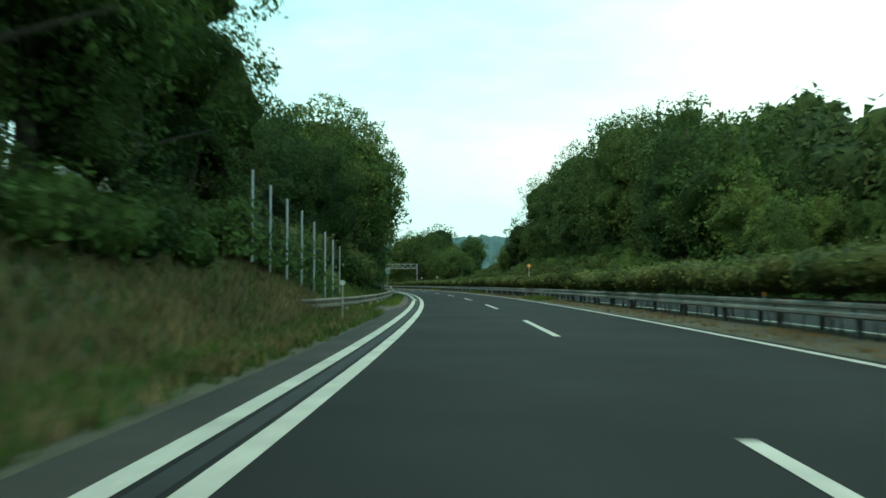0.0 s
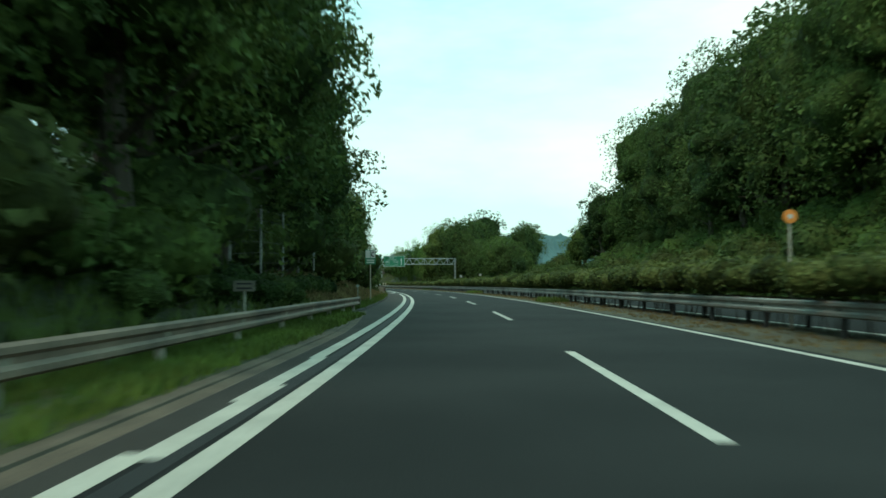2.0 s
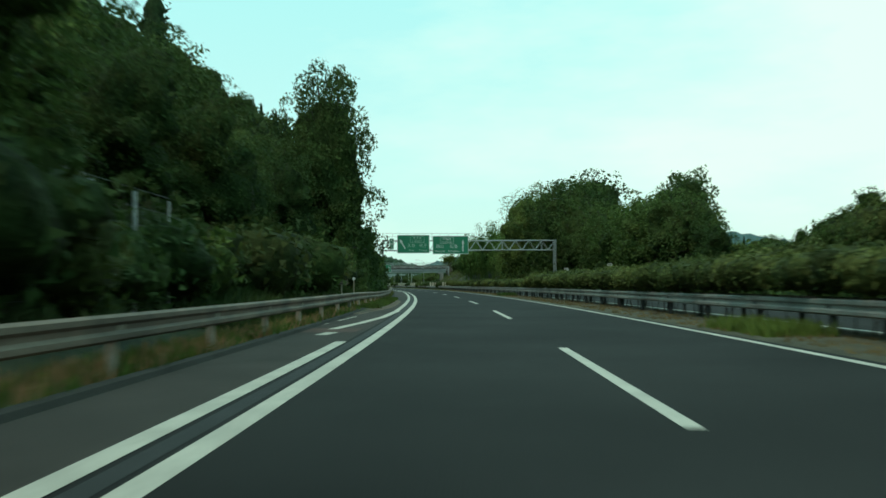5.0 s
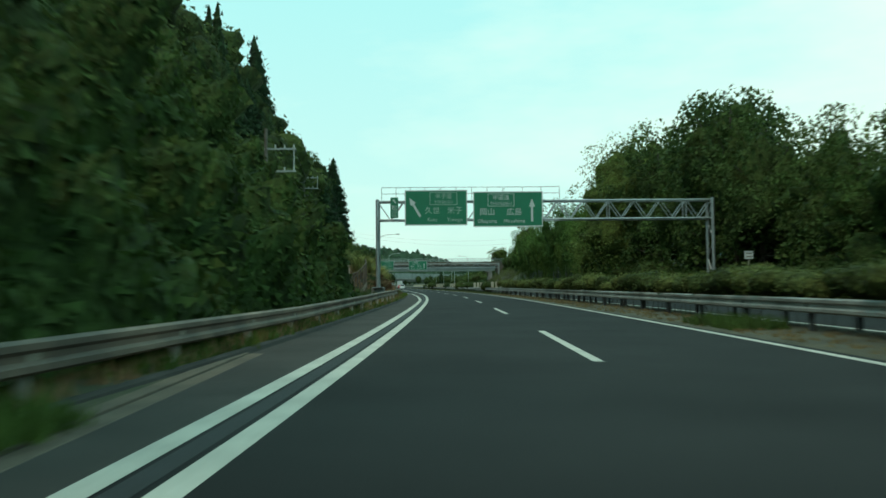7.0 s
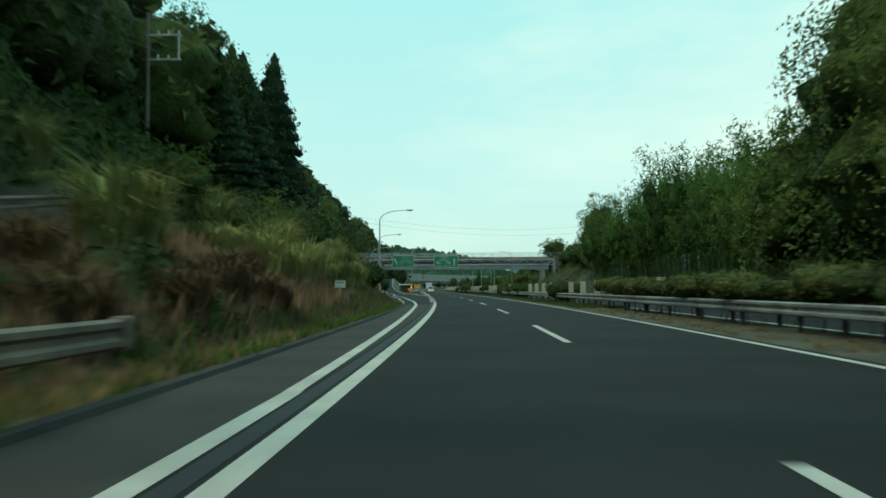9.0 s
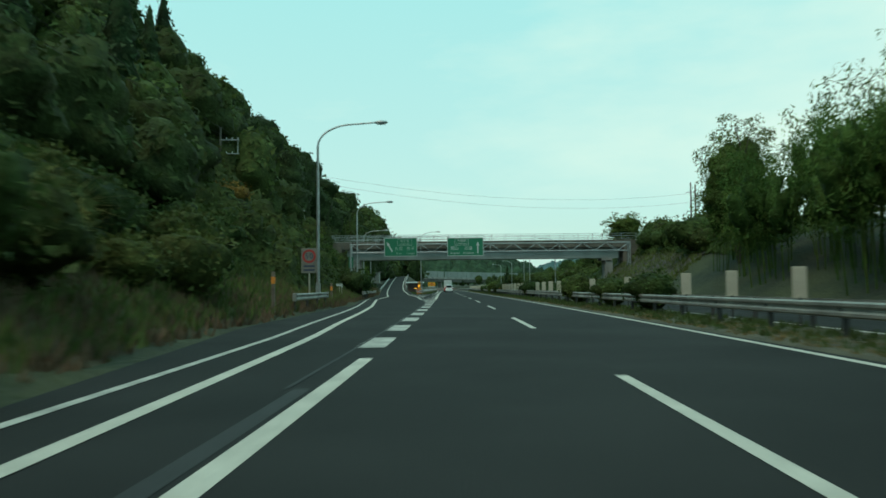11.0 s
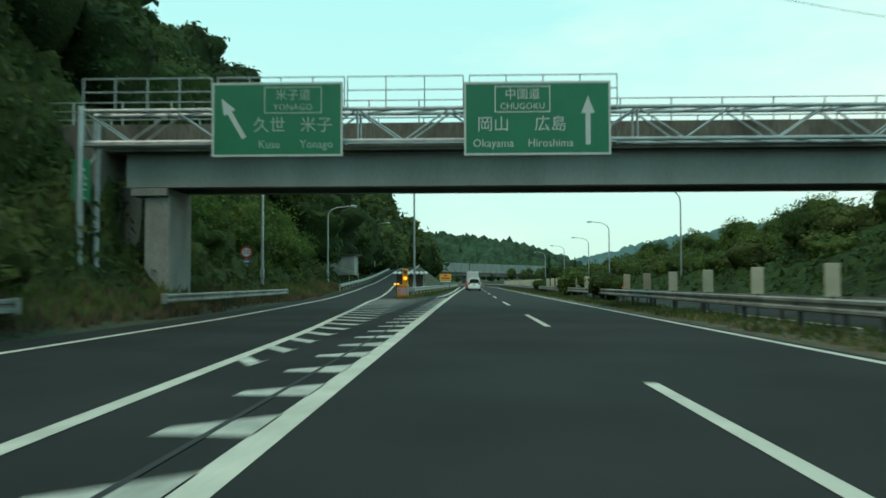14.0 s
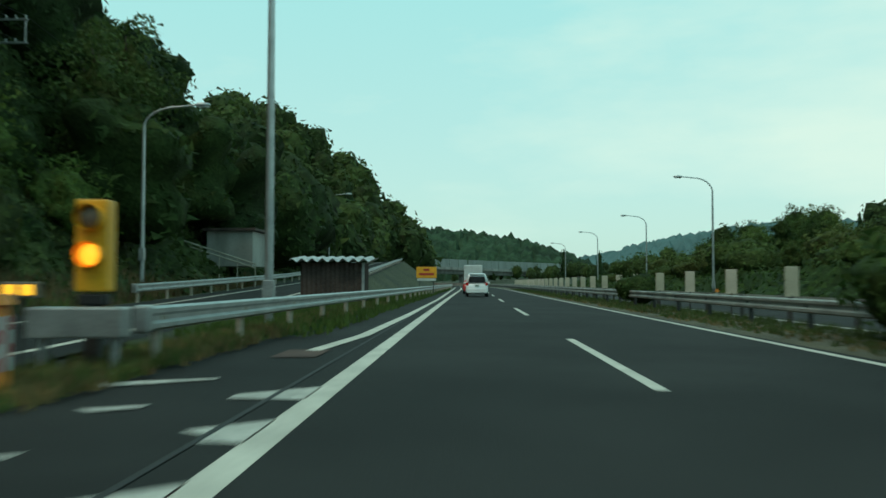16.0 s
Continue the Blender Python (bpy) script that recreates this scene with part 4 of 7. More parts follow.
# undergrowth at the foot of that wall
s = 8.0
while s < 186:
    hi = table(s, [0, 30, 50, 90, 110, 186], [0.7, 0.8, 1.0, 1.2, 1.1, 1.0])
    plant(random.choice(BUSH), s, -random.uniform(5.9, 7.0) - (1.3 if 20 < s < 50 or 72 < s < 95 else 0.0), T_BUSH, "bush", "roadside undergrowth", hi * random.uniform(0.75, 1.2))
    if 64 < s < 91:
        plant(BUSH[2], s + 1.0, -random.uniform(5.2, 5.8), "low dark leafy bush in front of the fence", "bush", "roadside undergrowth", random.uniform(0.28, 0.42))
    s += random.uniform(1.8, 3.0)
for s0, la, zt in ((304, -14.5, 19.5), (306, -17, 20.8), (296, -14.2, 17.2), (301, -14.5, 17.0), (290, -14, 15.7), (300, -17.5, 19), (309, -17.5, 19), (266, -17, 17), (272, -18, 19)):
    plant(CONIFER_BROAD, s0, la, T_CON, "tree", "conifers on the slope", (zt - ground_z(s0, la)) / 15.0)

for k in range(7):
    plant(random.choice(BUSH), 383 + k * 1.9, -toe_left(383 + k * 1.9) - random.uniform(0.6, 3.4), T_BUSH, "bush", "bushes before the bridge abutment", random.uniform(0.8, 1.25))

for s0, d, k in ((418, 4.5, 1.0), (421, 5.2, 0.8), (428, 5.6, 0.9), (434, 3.8, 1.0), (440, 5, 1.1), (446, 3.2, 0.9), (453, 4.2, 1.0), (459, 6, 1.1), (466, 4.5, 1.0), (384, 4.0, 0.9), (389, 6.0, 1.0), (372, 5.5, 0.8), (363, 4.5, 0.7),
                 (296, 5.5, 0.7), (303, 6.5, 0.7), (311, 4.0, 0.6), (266, 5.5, 0.55), (273, 6.8, 0.6), (281, 5.0, 0.55), (288, 6.6, 0.65)):
    plant(random.choice(SMALL), s0, -toe_left(s0) - d, "low spreading bright green tree on the slope", "tree", "small trees above the slip road", k)

plant(RUSTY, 357, -17.0, "rust and yellow flowering bush below the utility pole", "bush", "", 1.15)
# right: wooded hill beyond the opposite carriageway; crown tops follow the ridge
RIDGE_S = [20, 52, 59, 68, 85, 103, 119, 141, 154, 171, 188, 203, 209, 216, 230, 239, 248, 257, 275, 295, 303, 320]
RIDGE_Z = [6, 9, 12.5, 18, 22.5, 26.5, 27, 22.5, 17, 9.3, 5.5, 5.0, 10.5, 13.2, 13, 12.5, 13.5, 20, 23, 21.5, 18.5, 18]
for row, (l0, l1, step) in enumerate(((21.5, 24, 5.2), (25, 29, 5.6), (31, 37, 8.0))):
    s = 40.0 if row else 54.0
    while s < 300:
        la = random.uniform(l0, l1) + (4.0 if row == 0 and 76 < s < 150 else 0.0)
        want = table(s - (la - 26) * 2.4, RIDGE_S, RIDGE_Z) * (la / 27) ** 0.7 * (random.uniform(0.62, 1.04) if row < 2 and not 176 < s < 236 else random.uniform(0.86, 1.04))
        k = max(0.22, (want - ground_z(s, la)) / 12.0)
        proto = random.choice(MID if (row == 0 and (s < 150 or s > 225)) or (row == 1 and s < 110) else BROAD + CONIFER[:1])
        if k > 1.35 and row < 2 and proto not in CONIFER:
            plant(BIG[int(s) % 2], s, la, T_BROAD, "tree", "wood beyond the far carriageway", k * 0.5, sink=0.2)
        else:
            plant(proto, s, la, T_BROAD, "tree", "wood beyond the far carriageway", k * (0.66 if proto in CONIFER else 1.0), sink=0.2)
        s += step * random.uniform(0.75, 1.3) * max(0.8, k)


def bush_mass(name, label, spots):
    """Far bushes joined into one mesh; spots: s, lat, scale."""
    vs, fs, mi, base, mats = [], [], [], 0, []
    for q in BUSH:
        me = next(o for o in q.children if o.name.startswith("crown")).data
        mats += list(me.materials)
    for s0, la, sc in spots:
        kind = random.randrange(3)
        me = next(o for o in BUSH[kind].children if o.name.startswith("crown")).data
        v, f, m = np.zeros(3 * len(me.vertices)), np.zeros(3 * len(me.polygons), np.int32), np.zeros(len(me.polygons), np.int32)
        me.vertices.foreach_get("co", v)
        me.loops.foreach_get("vertex_index", f)
        me.polygons.foreach_get("material_index", m)
        p, a = P(s0, la, ground_z(s0, la)), random.uniform(0, 6.283)
        v = v.reshape(-1, 3) * sc
        vs.append(np.stack([v[:, 0] * math.cos(a) - v[:, 1] * math.sin(a) + p.x, v[:, 0] * math.sin(a) + v[:, 1] * math.cos(a) + p.y, v[:, 2] + p.z], -1))
        fs.append(f.reshape(-1, 3) + base)
        mi.append(m + 2 * kind)
        base += len(v)
    mi = np.concatenate(mi)
    return tagged(new(name, fast_mesh(name, np.concatenate(vs), np.concatenate(fs), mats, mi, mi % 2 == 1)), label, "undergrowth", kind="stuff")


spots = []
s = 22.0
while s < 300:
    spots.append((s, random.uniform(20.2, 21.8), random.uniform(0.6, 1.4)))
    if 178 < s < 240:
        spots.append((s, random.uniform(22.5, 27), random.uniform(0.9, 1.5)))
    if 72 < s < 156:
        spots.append((s, random.uniform(25.5, 28.5), random.uniform(1.0, 2.0)))
    s += random.uniform(2.4, 4.0)
s = 376.0
while s < 560:
    spots.append((s, random.uniform(25.5, 31) if s < 418 else random.uniform(22.5, 30), random.uniform(0.9, 1.7)))
    s += random.uniform(2.2, 3.6)
bush_mass("undergrowth", "leafy green undergrowth beyond the far carriageway", spots)
for row, (l0, l1, step) in enumerate(((22, 24.5, 3.4), (25.5, 30, 4.2))):
    s = 302.0
    while s < 367:
        k = table(s, [302, 320, 335, 350, 367], [1.36, 1.46, 1.38, 1.2, 1.08]) * random.uniform(0.68, 1.12)
        plant(random.choice(BAMBOO), s, random.uniform(l0, l1), "feathery bright green bamboo clump", "bamboo", "bamboo grove", k)
        s += step * random.uniform(0.75, 1.3)
for s0, la, k in ((244, 22.3, 1.03), (250, 22.6, 1.3), (257, 24, 1.35), (284, 24, 1.4), (279, 25, 1.5), (298, 25, 0.85), (303, 28, 0.85)):
    plant(MID[1], s0, la, T_BROAD, "tree", "wood beyond the far carriageway", k)
plant(NEAR[1], 365.0, 24.4, "tall leafy tree at the end of the bamboo grove", "tree", "", 0.97)
plant(BROAD[4], 414, 25.6, "small spreading tree beside the bridge abutment", "tree", "", 0.85, 0.62, z=6.6)
for s0, la, k in ((440, 25, 0.36), (444, 29, 0.42), (449, 24.5, 0.32), (452, 31, 0.45), (457, 27, 0.38), (462, 33, 0.48), (466, 26, 0.34), (436, 30, 0.36), (494, 25, 0.28), (498, 28.5, 0.36), (503, 32, 0.45), (508, 27, 0.4), (515, 36, 0.52), (512, 31, 0.42), (522, 32, 0.5), (530, 42, 0.62), (538, 36, 0.55), (488, 34, 0.42), (526, 38, 0.5), (520, 28, 0.36), (535, 30, 0.4), (545, 45, 0.65), (480, 33, 0.42), (475, 36, 0.5)):
    plant(random.choice(BROAD), s0, la, T_BROAD, "tree", "wood beyond the far carriageway", k)
plant(BROAD[0], 470, 30, T_BROAD, "tree", "wood beyond the far carriageway", 0.5)


def far_wood(name, label, spots, density, leaf, seed):
    """Many small crowns joined into one mesh; spots: s, lat, scale, kind."""
    rng = np.random.default_rng(seed)
    protos = []
    for k in range(4):
        h = 10.0
        lobes = [(rng.uniform(-2.3, 2.3), rng.uniform(-2.3, 2.3), h * rng.uniform(0.25, 0.87), rng.uniform(1.0, 1.9), rng.uniform(0.9, 1.5)) for _ in range(14)] + [(0, 0, 5.5, 2.6, 4.0)]
        hv, hf = billows(lobes, (0, 0, 5.5), 3 if density > 200 else 2, rng, 0.95, 1.5)
        protos.append((hv, hf, *leaf_tris(*skin_samples(hv, hf, density, rng, 0.15), leaf, rng)))
    hv, hf = cone_skin(14.0, 2.9, rng, 8, 9)
    protos.append((hv, hf, *leaf_tris(*skin_samples(hv, hf, density, rng, 0.3), leaf, rng, droop=1.2)))
    vs, fs, mi, base = [], [], [], 0
    for s0, la, sc, kind in spots:
        p = P(s0, la, ground_z(s0, la) - 0.4)
        a = rng.uniform(0, 6.283)
        c, q = math.cos(a), math.sin(a)
        hv, hf, v, f = protos[kind]
        v = np.concatenate([hv, v]) * np.array([sc, sc, sc * rng.uniform(0.85, 1.15)])
        vs.append(np.stack([v[:, 0] * c - v[:, 1] * q + p.x, v[:, 0] * q + v[:, 1] * c + p.y, v[:, 2] + p.z], -1))
        fs.append(np.concatenate([hf, f + len(hv)]) + base)
        base += len(v)
        m = 2 if kind == 4 else int(rng.random() < 0.6)
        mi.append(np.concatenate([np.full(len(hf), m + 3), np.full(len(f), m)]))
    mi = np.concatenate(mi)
    # three leaf kinds, then their inner masses with shade in the colour
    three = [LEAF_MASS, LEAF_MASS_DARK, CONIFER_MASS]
    me = fast_mesh(name, np.concatenate(vs), np.concatenate(fs), three + [INNER_SHADE[q.name] for q in three], mi, mi > 2)
    return tagged(new(name, me), label, "woodland", kind="stuff")


spots = []
s = 186.0
while s < 460:
    la = -toe_left(s) - table(s, [186, 215, 250, 262, 320, 345, 380, 400, 460], [5.0, 7.5, 10.0, 12.0, 12.0, 10.0, 8.5, 10.5, 10.5])
    while la > -54:
        spots.append((s + random.uniform(-2, 2), la + random.uniform(-1.5, 1.5), table(s, [190, 200, 240, 262, 390, 405, 450, 470], [0.8, 0.72, 0.72, 1.0, 1.0, 1.14, 1.14, 1.0]) * random.uniform(0.6, 0.95), 4 if random.random() < 0.05 else random.randrange(4)))
        la -= 5.2 if la > -40 else 7.0
    s += 4.6
# only low growth stands along the line of poles
POLES = [(230, -9.9, 9.6), (280, -15.2, 14.6), (365.8, -19.8, 15.1), (401, -20.0, 12.3), (470, -24.1, 15.6), (530, -27, 17.0)]
LONE_POLE = (391.0, -23.4, 16.0)
low = lambda s, la: any(s0 - 13 < s < s0 + 2 and la > l0 - 1.0 for s0, l0, z0 in POLES[2:5] + [LONE_POLE, (358.0, -17.6, 0)])
spots = [(s0, la, sc * (0.38 if low(s0, la) else 1.0), kind if s0 < 395 else kind % 4) for s0, la, sc, kind in spots]
far_wood("wooded_slope", "dense dark green woodland covering the steep slope", [q for q in spots if q[0] < 378], 260, 0.62, 5)
far_wood("wooded_slope", "dense dark green woodland above the slip road", [q for q in spots if q[0] >= 378 and q[1] > -42], 480, 0.45, 15)
far_wood("wooded_slope", "dark green woodland on the hilltop above the slip road", [q for q in spots if q[0] >= 378 and q[1] <= -42], 200, 0.7, 16)
spots = []
s = 462.0
while s < 900:
    la = -toe_left(s) - table(s, [495, 508, 640], [5.0, 3.6, 3.0])
    big = table(s, [460, 495, 508, 600, 720, 800], [1.15, 1.15, 1.4, 1.45, 1.4, 1.0])
    while la > -62:
        kind = 4 if random.random() < 0.06 else random.randrange(4)
        spots.append((s + random.uniform(-2.5, 2.5), la + random.uniform(-2, 2), big * random.uniform(0.8, 1.15) * (0.75 if kind == 4 else 1.0), kind))
        la -= 7.0
    s += 6.5
for k in range(120):
    s0 = random.uniform(430, 860)
    spots.append((s0, random.uniform(32, 70), random.uniform(0.35, 0.7), 4 if random.random() < 0.08 else random.randrange(4)))
for k in range(60):
    s0 = random.uniform(95, 150)
    spots.append((s0, random.uniform(38, 52), random.uniform(0.7, 0.95), random.randrange(4)))
for k in range(46):
    s0 = random.uniform(58, 100)
    spots.append((s0, random.uniform(34, 50), random.uniform(0.75, 1.0), random.randrange(4)))
spots = [(s0, la, sc * (0.38 if la < 0 and low(s0, la) else 1.0), kind) for s0, la, sc, kind in spots]
near_wood = [q for q in spots if q[0] < 535 and -52 < q[1] < 0]
far_wood("distant_wood", "distant dark green woodland along the valley", [q for q in spots if q not in near_wood], 150, 1.0, 6)
far_wood("wooded_slope", "dark green woodland above the climbing slip road", near_wood, 420, 0.5, 17)

# median hedge
s = -6.0
while s < 286:
    plant(random.choice(HEDGE), s, 8.35 + random.uniform(-0.2, 0.2), "clipped green median hedge shrub on bare stems", "shrub", "median hedge", random.uniform(0.93, 1.12) if s < 200 else random.uniform(0.72, 0.95), z=0.03)
    s += random.uniform(0.85, 1.2) if s < 200 else random.uniform(0.9, 1.7)
plant(BUSH[2], 350.2, 8.25, "rounded dark green shrub over the median guardrail", "shrub", "median shrubs", 0.8, 1.08, z=0.0)
plant(BUSH[2], 426.3, 8.35, "rounded dark green shrub over the median guardrail", "shrub", "median shrubs", 0.74, 1.0, z=0.0)
for s0 in (442.6, 444.6):
    plant(BUSH[1], s0, 8.4, "broad spreading green shrub over the median guardrail", "shrub", "median shrubs", 1.4, 0.95, z=0.0)
for s0 in (304, 331, 339.5, 381, 470):
    plant(BUSH[2], s0, 8.4, "lone rounded dark green shrub in the median", "shrub", "median shrubs", random.uniform(0.66, 0.76), z=0.03)



# ---- creepers, grass and weeds ----
def blanket(name, label, s0, s1, lat, n, size, mat, lift, seed, cell=0.7):
    """Creepers heaped over a slope in soft mounds. lat: function of s and 0..1 across the strip."""
    rng = np.random.default_rng(seed)
    ns, nd = int((s1 - s0) / cell) + 2, int(abs(lat(s0, 1) - lat(s0, 0)) / cell) + 2
    v = np.zeros((ns * nd, 3))
    for i, s in enumerate(np.linspace(s0, s1, ns)):
        for j, u in enumerate(np.linspace(0, 1, nd)):
            la = lat(s, u)
            q = (s * 0.30, la * 0.30, seed * 0.1)
            edge = min(1.0, 5 * min(u, 1 - u) + 0.12, 0.6 * min(s - s0, s1 - s) + 0.12)
            mound = 0.25 * noise.noise(Vector(q)) + 1.3 * abs(noise.noise(Vector(q) * 0.8)) + 1.15 * abs(noise.noise(Vector(q) * 2.0)) + 0.6 * abs(noise.noise(Vector(q) * 4.3))
            push = lift * edge * max(0.0, mound) if not on_track(s, la) else -0.3
            v[i * nd + j] = P(s, la + push * (0.6 if la < 0 else -0.5), ground_z(s, la) - 0.08 + push * 0.8)
    f = []
    for i in range(ns - 1):
        for j in range(nd - 1):
            a = i * nd + j
            f += [(a, a + nd, a + nd + 1), (a, a + nd + 1, a + 1)]
    f = np.array(f)
    if lat(s0, 1) < lat(s0, 0):
        f = f[:, ::-1]
    if np.cross(v[f[0, 1]] - v[f[0, 0]], v[f[0, 2]] - v[f[0, 0]])[2] < 0:
        f = f[:, ::-1]
    p, nr = skin_samples(v, f, n, rng, 1.0)
    lv, lf = leaf_tris(p, nr, size, rng, aspect=0.85, stand=1.3)
    return tagged(new(name, leafy_mesh(name, v, f, lv, lf, mat)), label, "creeper", kind="stuff")


def leaf_blanket(name, label, s0, s1, d0, d1, n, size, mat, lift, seed, cell=0.7):
    """Creepers left of the road; d: metres beyond the toe of the slope."""
    return blanket(name, label, s0, s1, lambda s, u: -toe_left(s) - d0 - (d1 - d0) * u, n, size, mat, lift, seed, cell)


def right_blanket(name, label, s0, s1, l0, l1, n, size, mat, lift, seed):
    """Creepers beyond the far carriageway."""
    return blanket(name, label, s0, s1, lambda s, u: l0 + (l1 - l0) * u, n, size, mat, lift, seed, 0.9)


leaf_blanket("creepers", "thick bright green creepers heaped over the slope", 184, 226, 0.2, 13, 50000, 0.2, VINE_MASS, 3.4, 81, 0.4)
leaf_blanket("creepers", "thick green creepers hanging over the upper slope", 224, 262, 5.2, 15, 11000, 0.27, LEAF_MASS_DARK, 1.8, 89)
leaf_blanket("creepers", "low green creepers at the foot of the slope", 222, 262, 0.6, 7.5, 9000, 0.22, LEAF_MASS, 0.75, 90)
leaf_blanket("creepers", "tangled green creepers and weeds on the cutting slope", 262, 345, 8.6, 18, 17000, 0.32, VINE_MASS, 1.2, 82)
leaf_blanket("creepers", "tangled green creepers and weeds on the cutting slope", 345, 462, 1.8, 17, 34000, 0.30, LIGHT_MASS, 2.3, 83, 0.5)


leaf_blanket("creepers", "dense dark weeds and creepers above the slip road", 456, 570, 0.8, 16, 14000, 0.4, LEAF_MASS_DARK, 1.4, 87)
leaf_blanket("creepers", "leafy undergrowth climbing the wooded bank", 128, 190, 1.6, 9, 12000, 0.22, LEAF_MASS_DARK, 1.3, 88)
right_blanket("creepers", "green creepers and weeds beyond the far carriageway", 20, 300, 19.8, 25, 12000, 0.36, LEAF_LIGHT, 1.2, 84)
right_blanket("creepers", "bright green creepers climbing the slope before the wood", 66, 152, 19.9, 27.5, 16000, 0.24, LEAF_LIGHT, 1.9, 114)
right_blanket("creepers", "green creepers hanging over the cutting top", 366, 420, 25.5, 34, 6000, 0.36, VINE_MASS, 1.3, 85)
right_blanket("creepers", "green weeds and low growth on the far verge", 418, 600, 20.2, 36, 12000, 0.38, VINE_MASS, 1.3, 86)


def grass_strip(name, label, s0, s1, lat0, lat1, n, height, mat, seed, on_ground=False, width=0.022, zbase=0.03, blades=5):
    """Tufts of thin blades between two lines beside the road, as one mesh. lat0, lat1 may be functions of s."""
    rng = np.random.default_rng(seed)
    ss = rng.uniform(s0, s1, n)
    f0 = lat0 if callable(lat0) else (lambda q: lat0)
    f1 = lat1 if callable(lat1) else (lambda q: lat1)
    base = np.zeros((n, 3))
    keep = np.ones(n, bool)
    for i in range(n):
        a, b = f0(ss[i]), f1(ss[i])
        la = a + (b - a) * rng.random()
        patch = noise.noise(Vector((ss[i] * 0.3, la * 0.6, seed))) + 0.35 * rng.normal()
        keep[i] = patch > -0.35 and not on_track(ss[i], la)
        base[i] = P(ss[i], la, ground_z(ss[i], la) if on_ground else zbase)
    base = np.repeat(base[keep], blades, 0)
    m = len(base)
    base[:, :2] += rng.normal(size=(m, 2)) * 0.06
    h = height * rng.uniform(0.45, 1.25, m)
    a = rng.random(m) * 6.283
    w = np.stack([np.cos(a), np.sin(a), 0 * a], -1) * (width * rng.uniform(0.6, 1.4, m))[:, None]
    lean = rng.normal(size=(m, 3)) * (0.32 * h)[:, None]
    lean[:, 2] = h
    v = np.stack([base - w, base + w, base + lean * [1, 1, 1]], 1).reshape(-1, 3)
    return tagged(new(name, fast_mesh(name, v, np.arange(3 * m).reshape(-1, 3), mat)), label, "grass", kind="stuff")


grass_strip("verge_grass", "short green grass along the verge under the rail", -10, 298, -4.7, -3.68, 9000, 0.24, GRASS_GREEN, 91)
grass_strip("verge_grass", "fresh green grass on the verge behind the kerb", 42, 82, -4.5, -2.95, 5200, 0.16, GRASS_GREEN, 112, zbase=0.05)
grass_strip("verge_grass", "fresh green grass on the verge behind the kerb", 169, 193, -4.5, -2.95, 3400, 0.17, GRASS_GREEN, 113, zbase=0.05)
grass_strip("dry_grass", "dry straw-coloured grass and weeds on the bank", -14, 30, -8.0, -4.3, 9000, 0.32, GRASS_DRY, 92, True, 0.03)
grass_strip("bank_grass", "patchy green grass on the bank", -14, 134, -6.6, -4.2, 4200, 0.36, GRASS, 93, True, 0.03)
grass_strip("dry_grass", "brown dry weeds on the bank past the rail end", 84, 136, -7.0, -4.5, 8500, 0.4, GRASS_DRY, 94, True, 0.03)
grass_strip("median_grass", "short dry grass on the median edge", -10, 520, 6.1, 7.9, 9000, 0.08, GRASS_DRY, 95, zbase=0.04)
grass_strip("median_grass", "patches of green grass in the median", 285, 560, 6.25, 8.9, 10000, 0.16, GRASS, 96, zbase=0.04)
for a, b in ((55, 62), (100, 104), (148, 152), (205, 209)):
    grass_strip("median_grass", "lush green tuft of grass spilling over the median edge", a, b, 6.2, 7.6, 420, 0.3, GRASS_GREEN, 120 + a, zbase=0.04)
grass_strip("bank_grass", "long green and brown grass on the cutting bank", 247, 345, lambda q: -toe_left(q) - 9.5, lambda q: -toe_left(q) - 0.1, 9000, 0.5, GRASS, 97, True, 0.04)
grass_strip("dry_grass", "withered brown grass on the cutting bank", 247, 345, lambda q: -toe_left(q) - 3.0, lambda q: -toe_left(q) + 0.1, 4500, 0.4, GRASS_BROWN, 98, True, 0.04)
for k in range(62):
    s0 = 256 + 60 * (k + random.random()) / 62
    plant(random.choice(PAMPAS), s0, -toe_left(s0) - random.uniform(1.8, 8.0), "tall tussock of arching yellow-green grass", "grass tussock", "tussocks on the cutting bank", random.uniform(0.8, 1.4))
for k in range(70):
    s0 = 258 + 88 * (k + random.random()) / 70
    plant(random.choice(BUSH), s0, -toe_left(s0) - random.uniform(1.6 if s0 > 276 else 4.0, 9.5), T_BUSH, "bush", "bushes on the cutting slope", random.uniform(0.6, 1.1) if s0 > 288 else random.uniform(0.35, 0.6))
for k in range(24):
    s0 = 250 + 14 * (k + random.random()) / 24
    plant(WITHERED, s0, -toe_left(s0) - random.uniform(0.8, 5.0), "withered rust-brown tussock on the cutting bank", "grass tussock", "withered tussocks", random.uniform(0.6, 1.1))
for k in range(12):
    s0 = 217 + 12 * (k + random.random()) / 12
    plant(WITHERED, s0, -toe_left(s0) - random.uniform(0.6, 1.6), "withered rust-brown tussock behind the guardrail", "grass tussock", "withered tussocks", random.uniform(0.5, 0.8))
grass_strip("bank_grass", "weeds and grass at the foot of the slope", 345, 470, lambda q: -toe_left(q) - 4.0, lambda q: -toe_left(q) - 0.1, 6000, 0.5, GRASS, 99, True, 0.04)
grass_strip("dry_grass", "dry brown grass beside the slip road", 345, 470, lambda q: -toe_left(q) - 3.5, lambda q: -toe_left(q) + 0.3, 5000, 0.45, GRASS_BROWN, 100, True, 0.04)
grass_strip("rust_weeds", "rust-brown withered weeds on the cutting bank", 249, 276, lambda q: -toe_left(q) - 4.5, lambda q: -toe_left(q) - 0.6, 2600, 0.7, FLOWER, 102, True, 0.05)
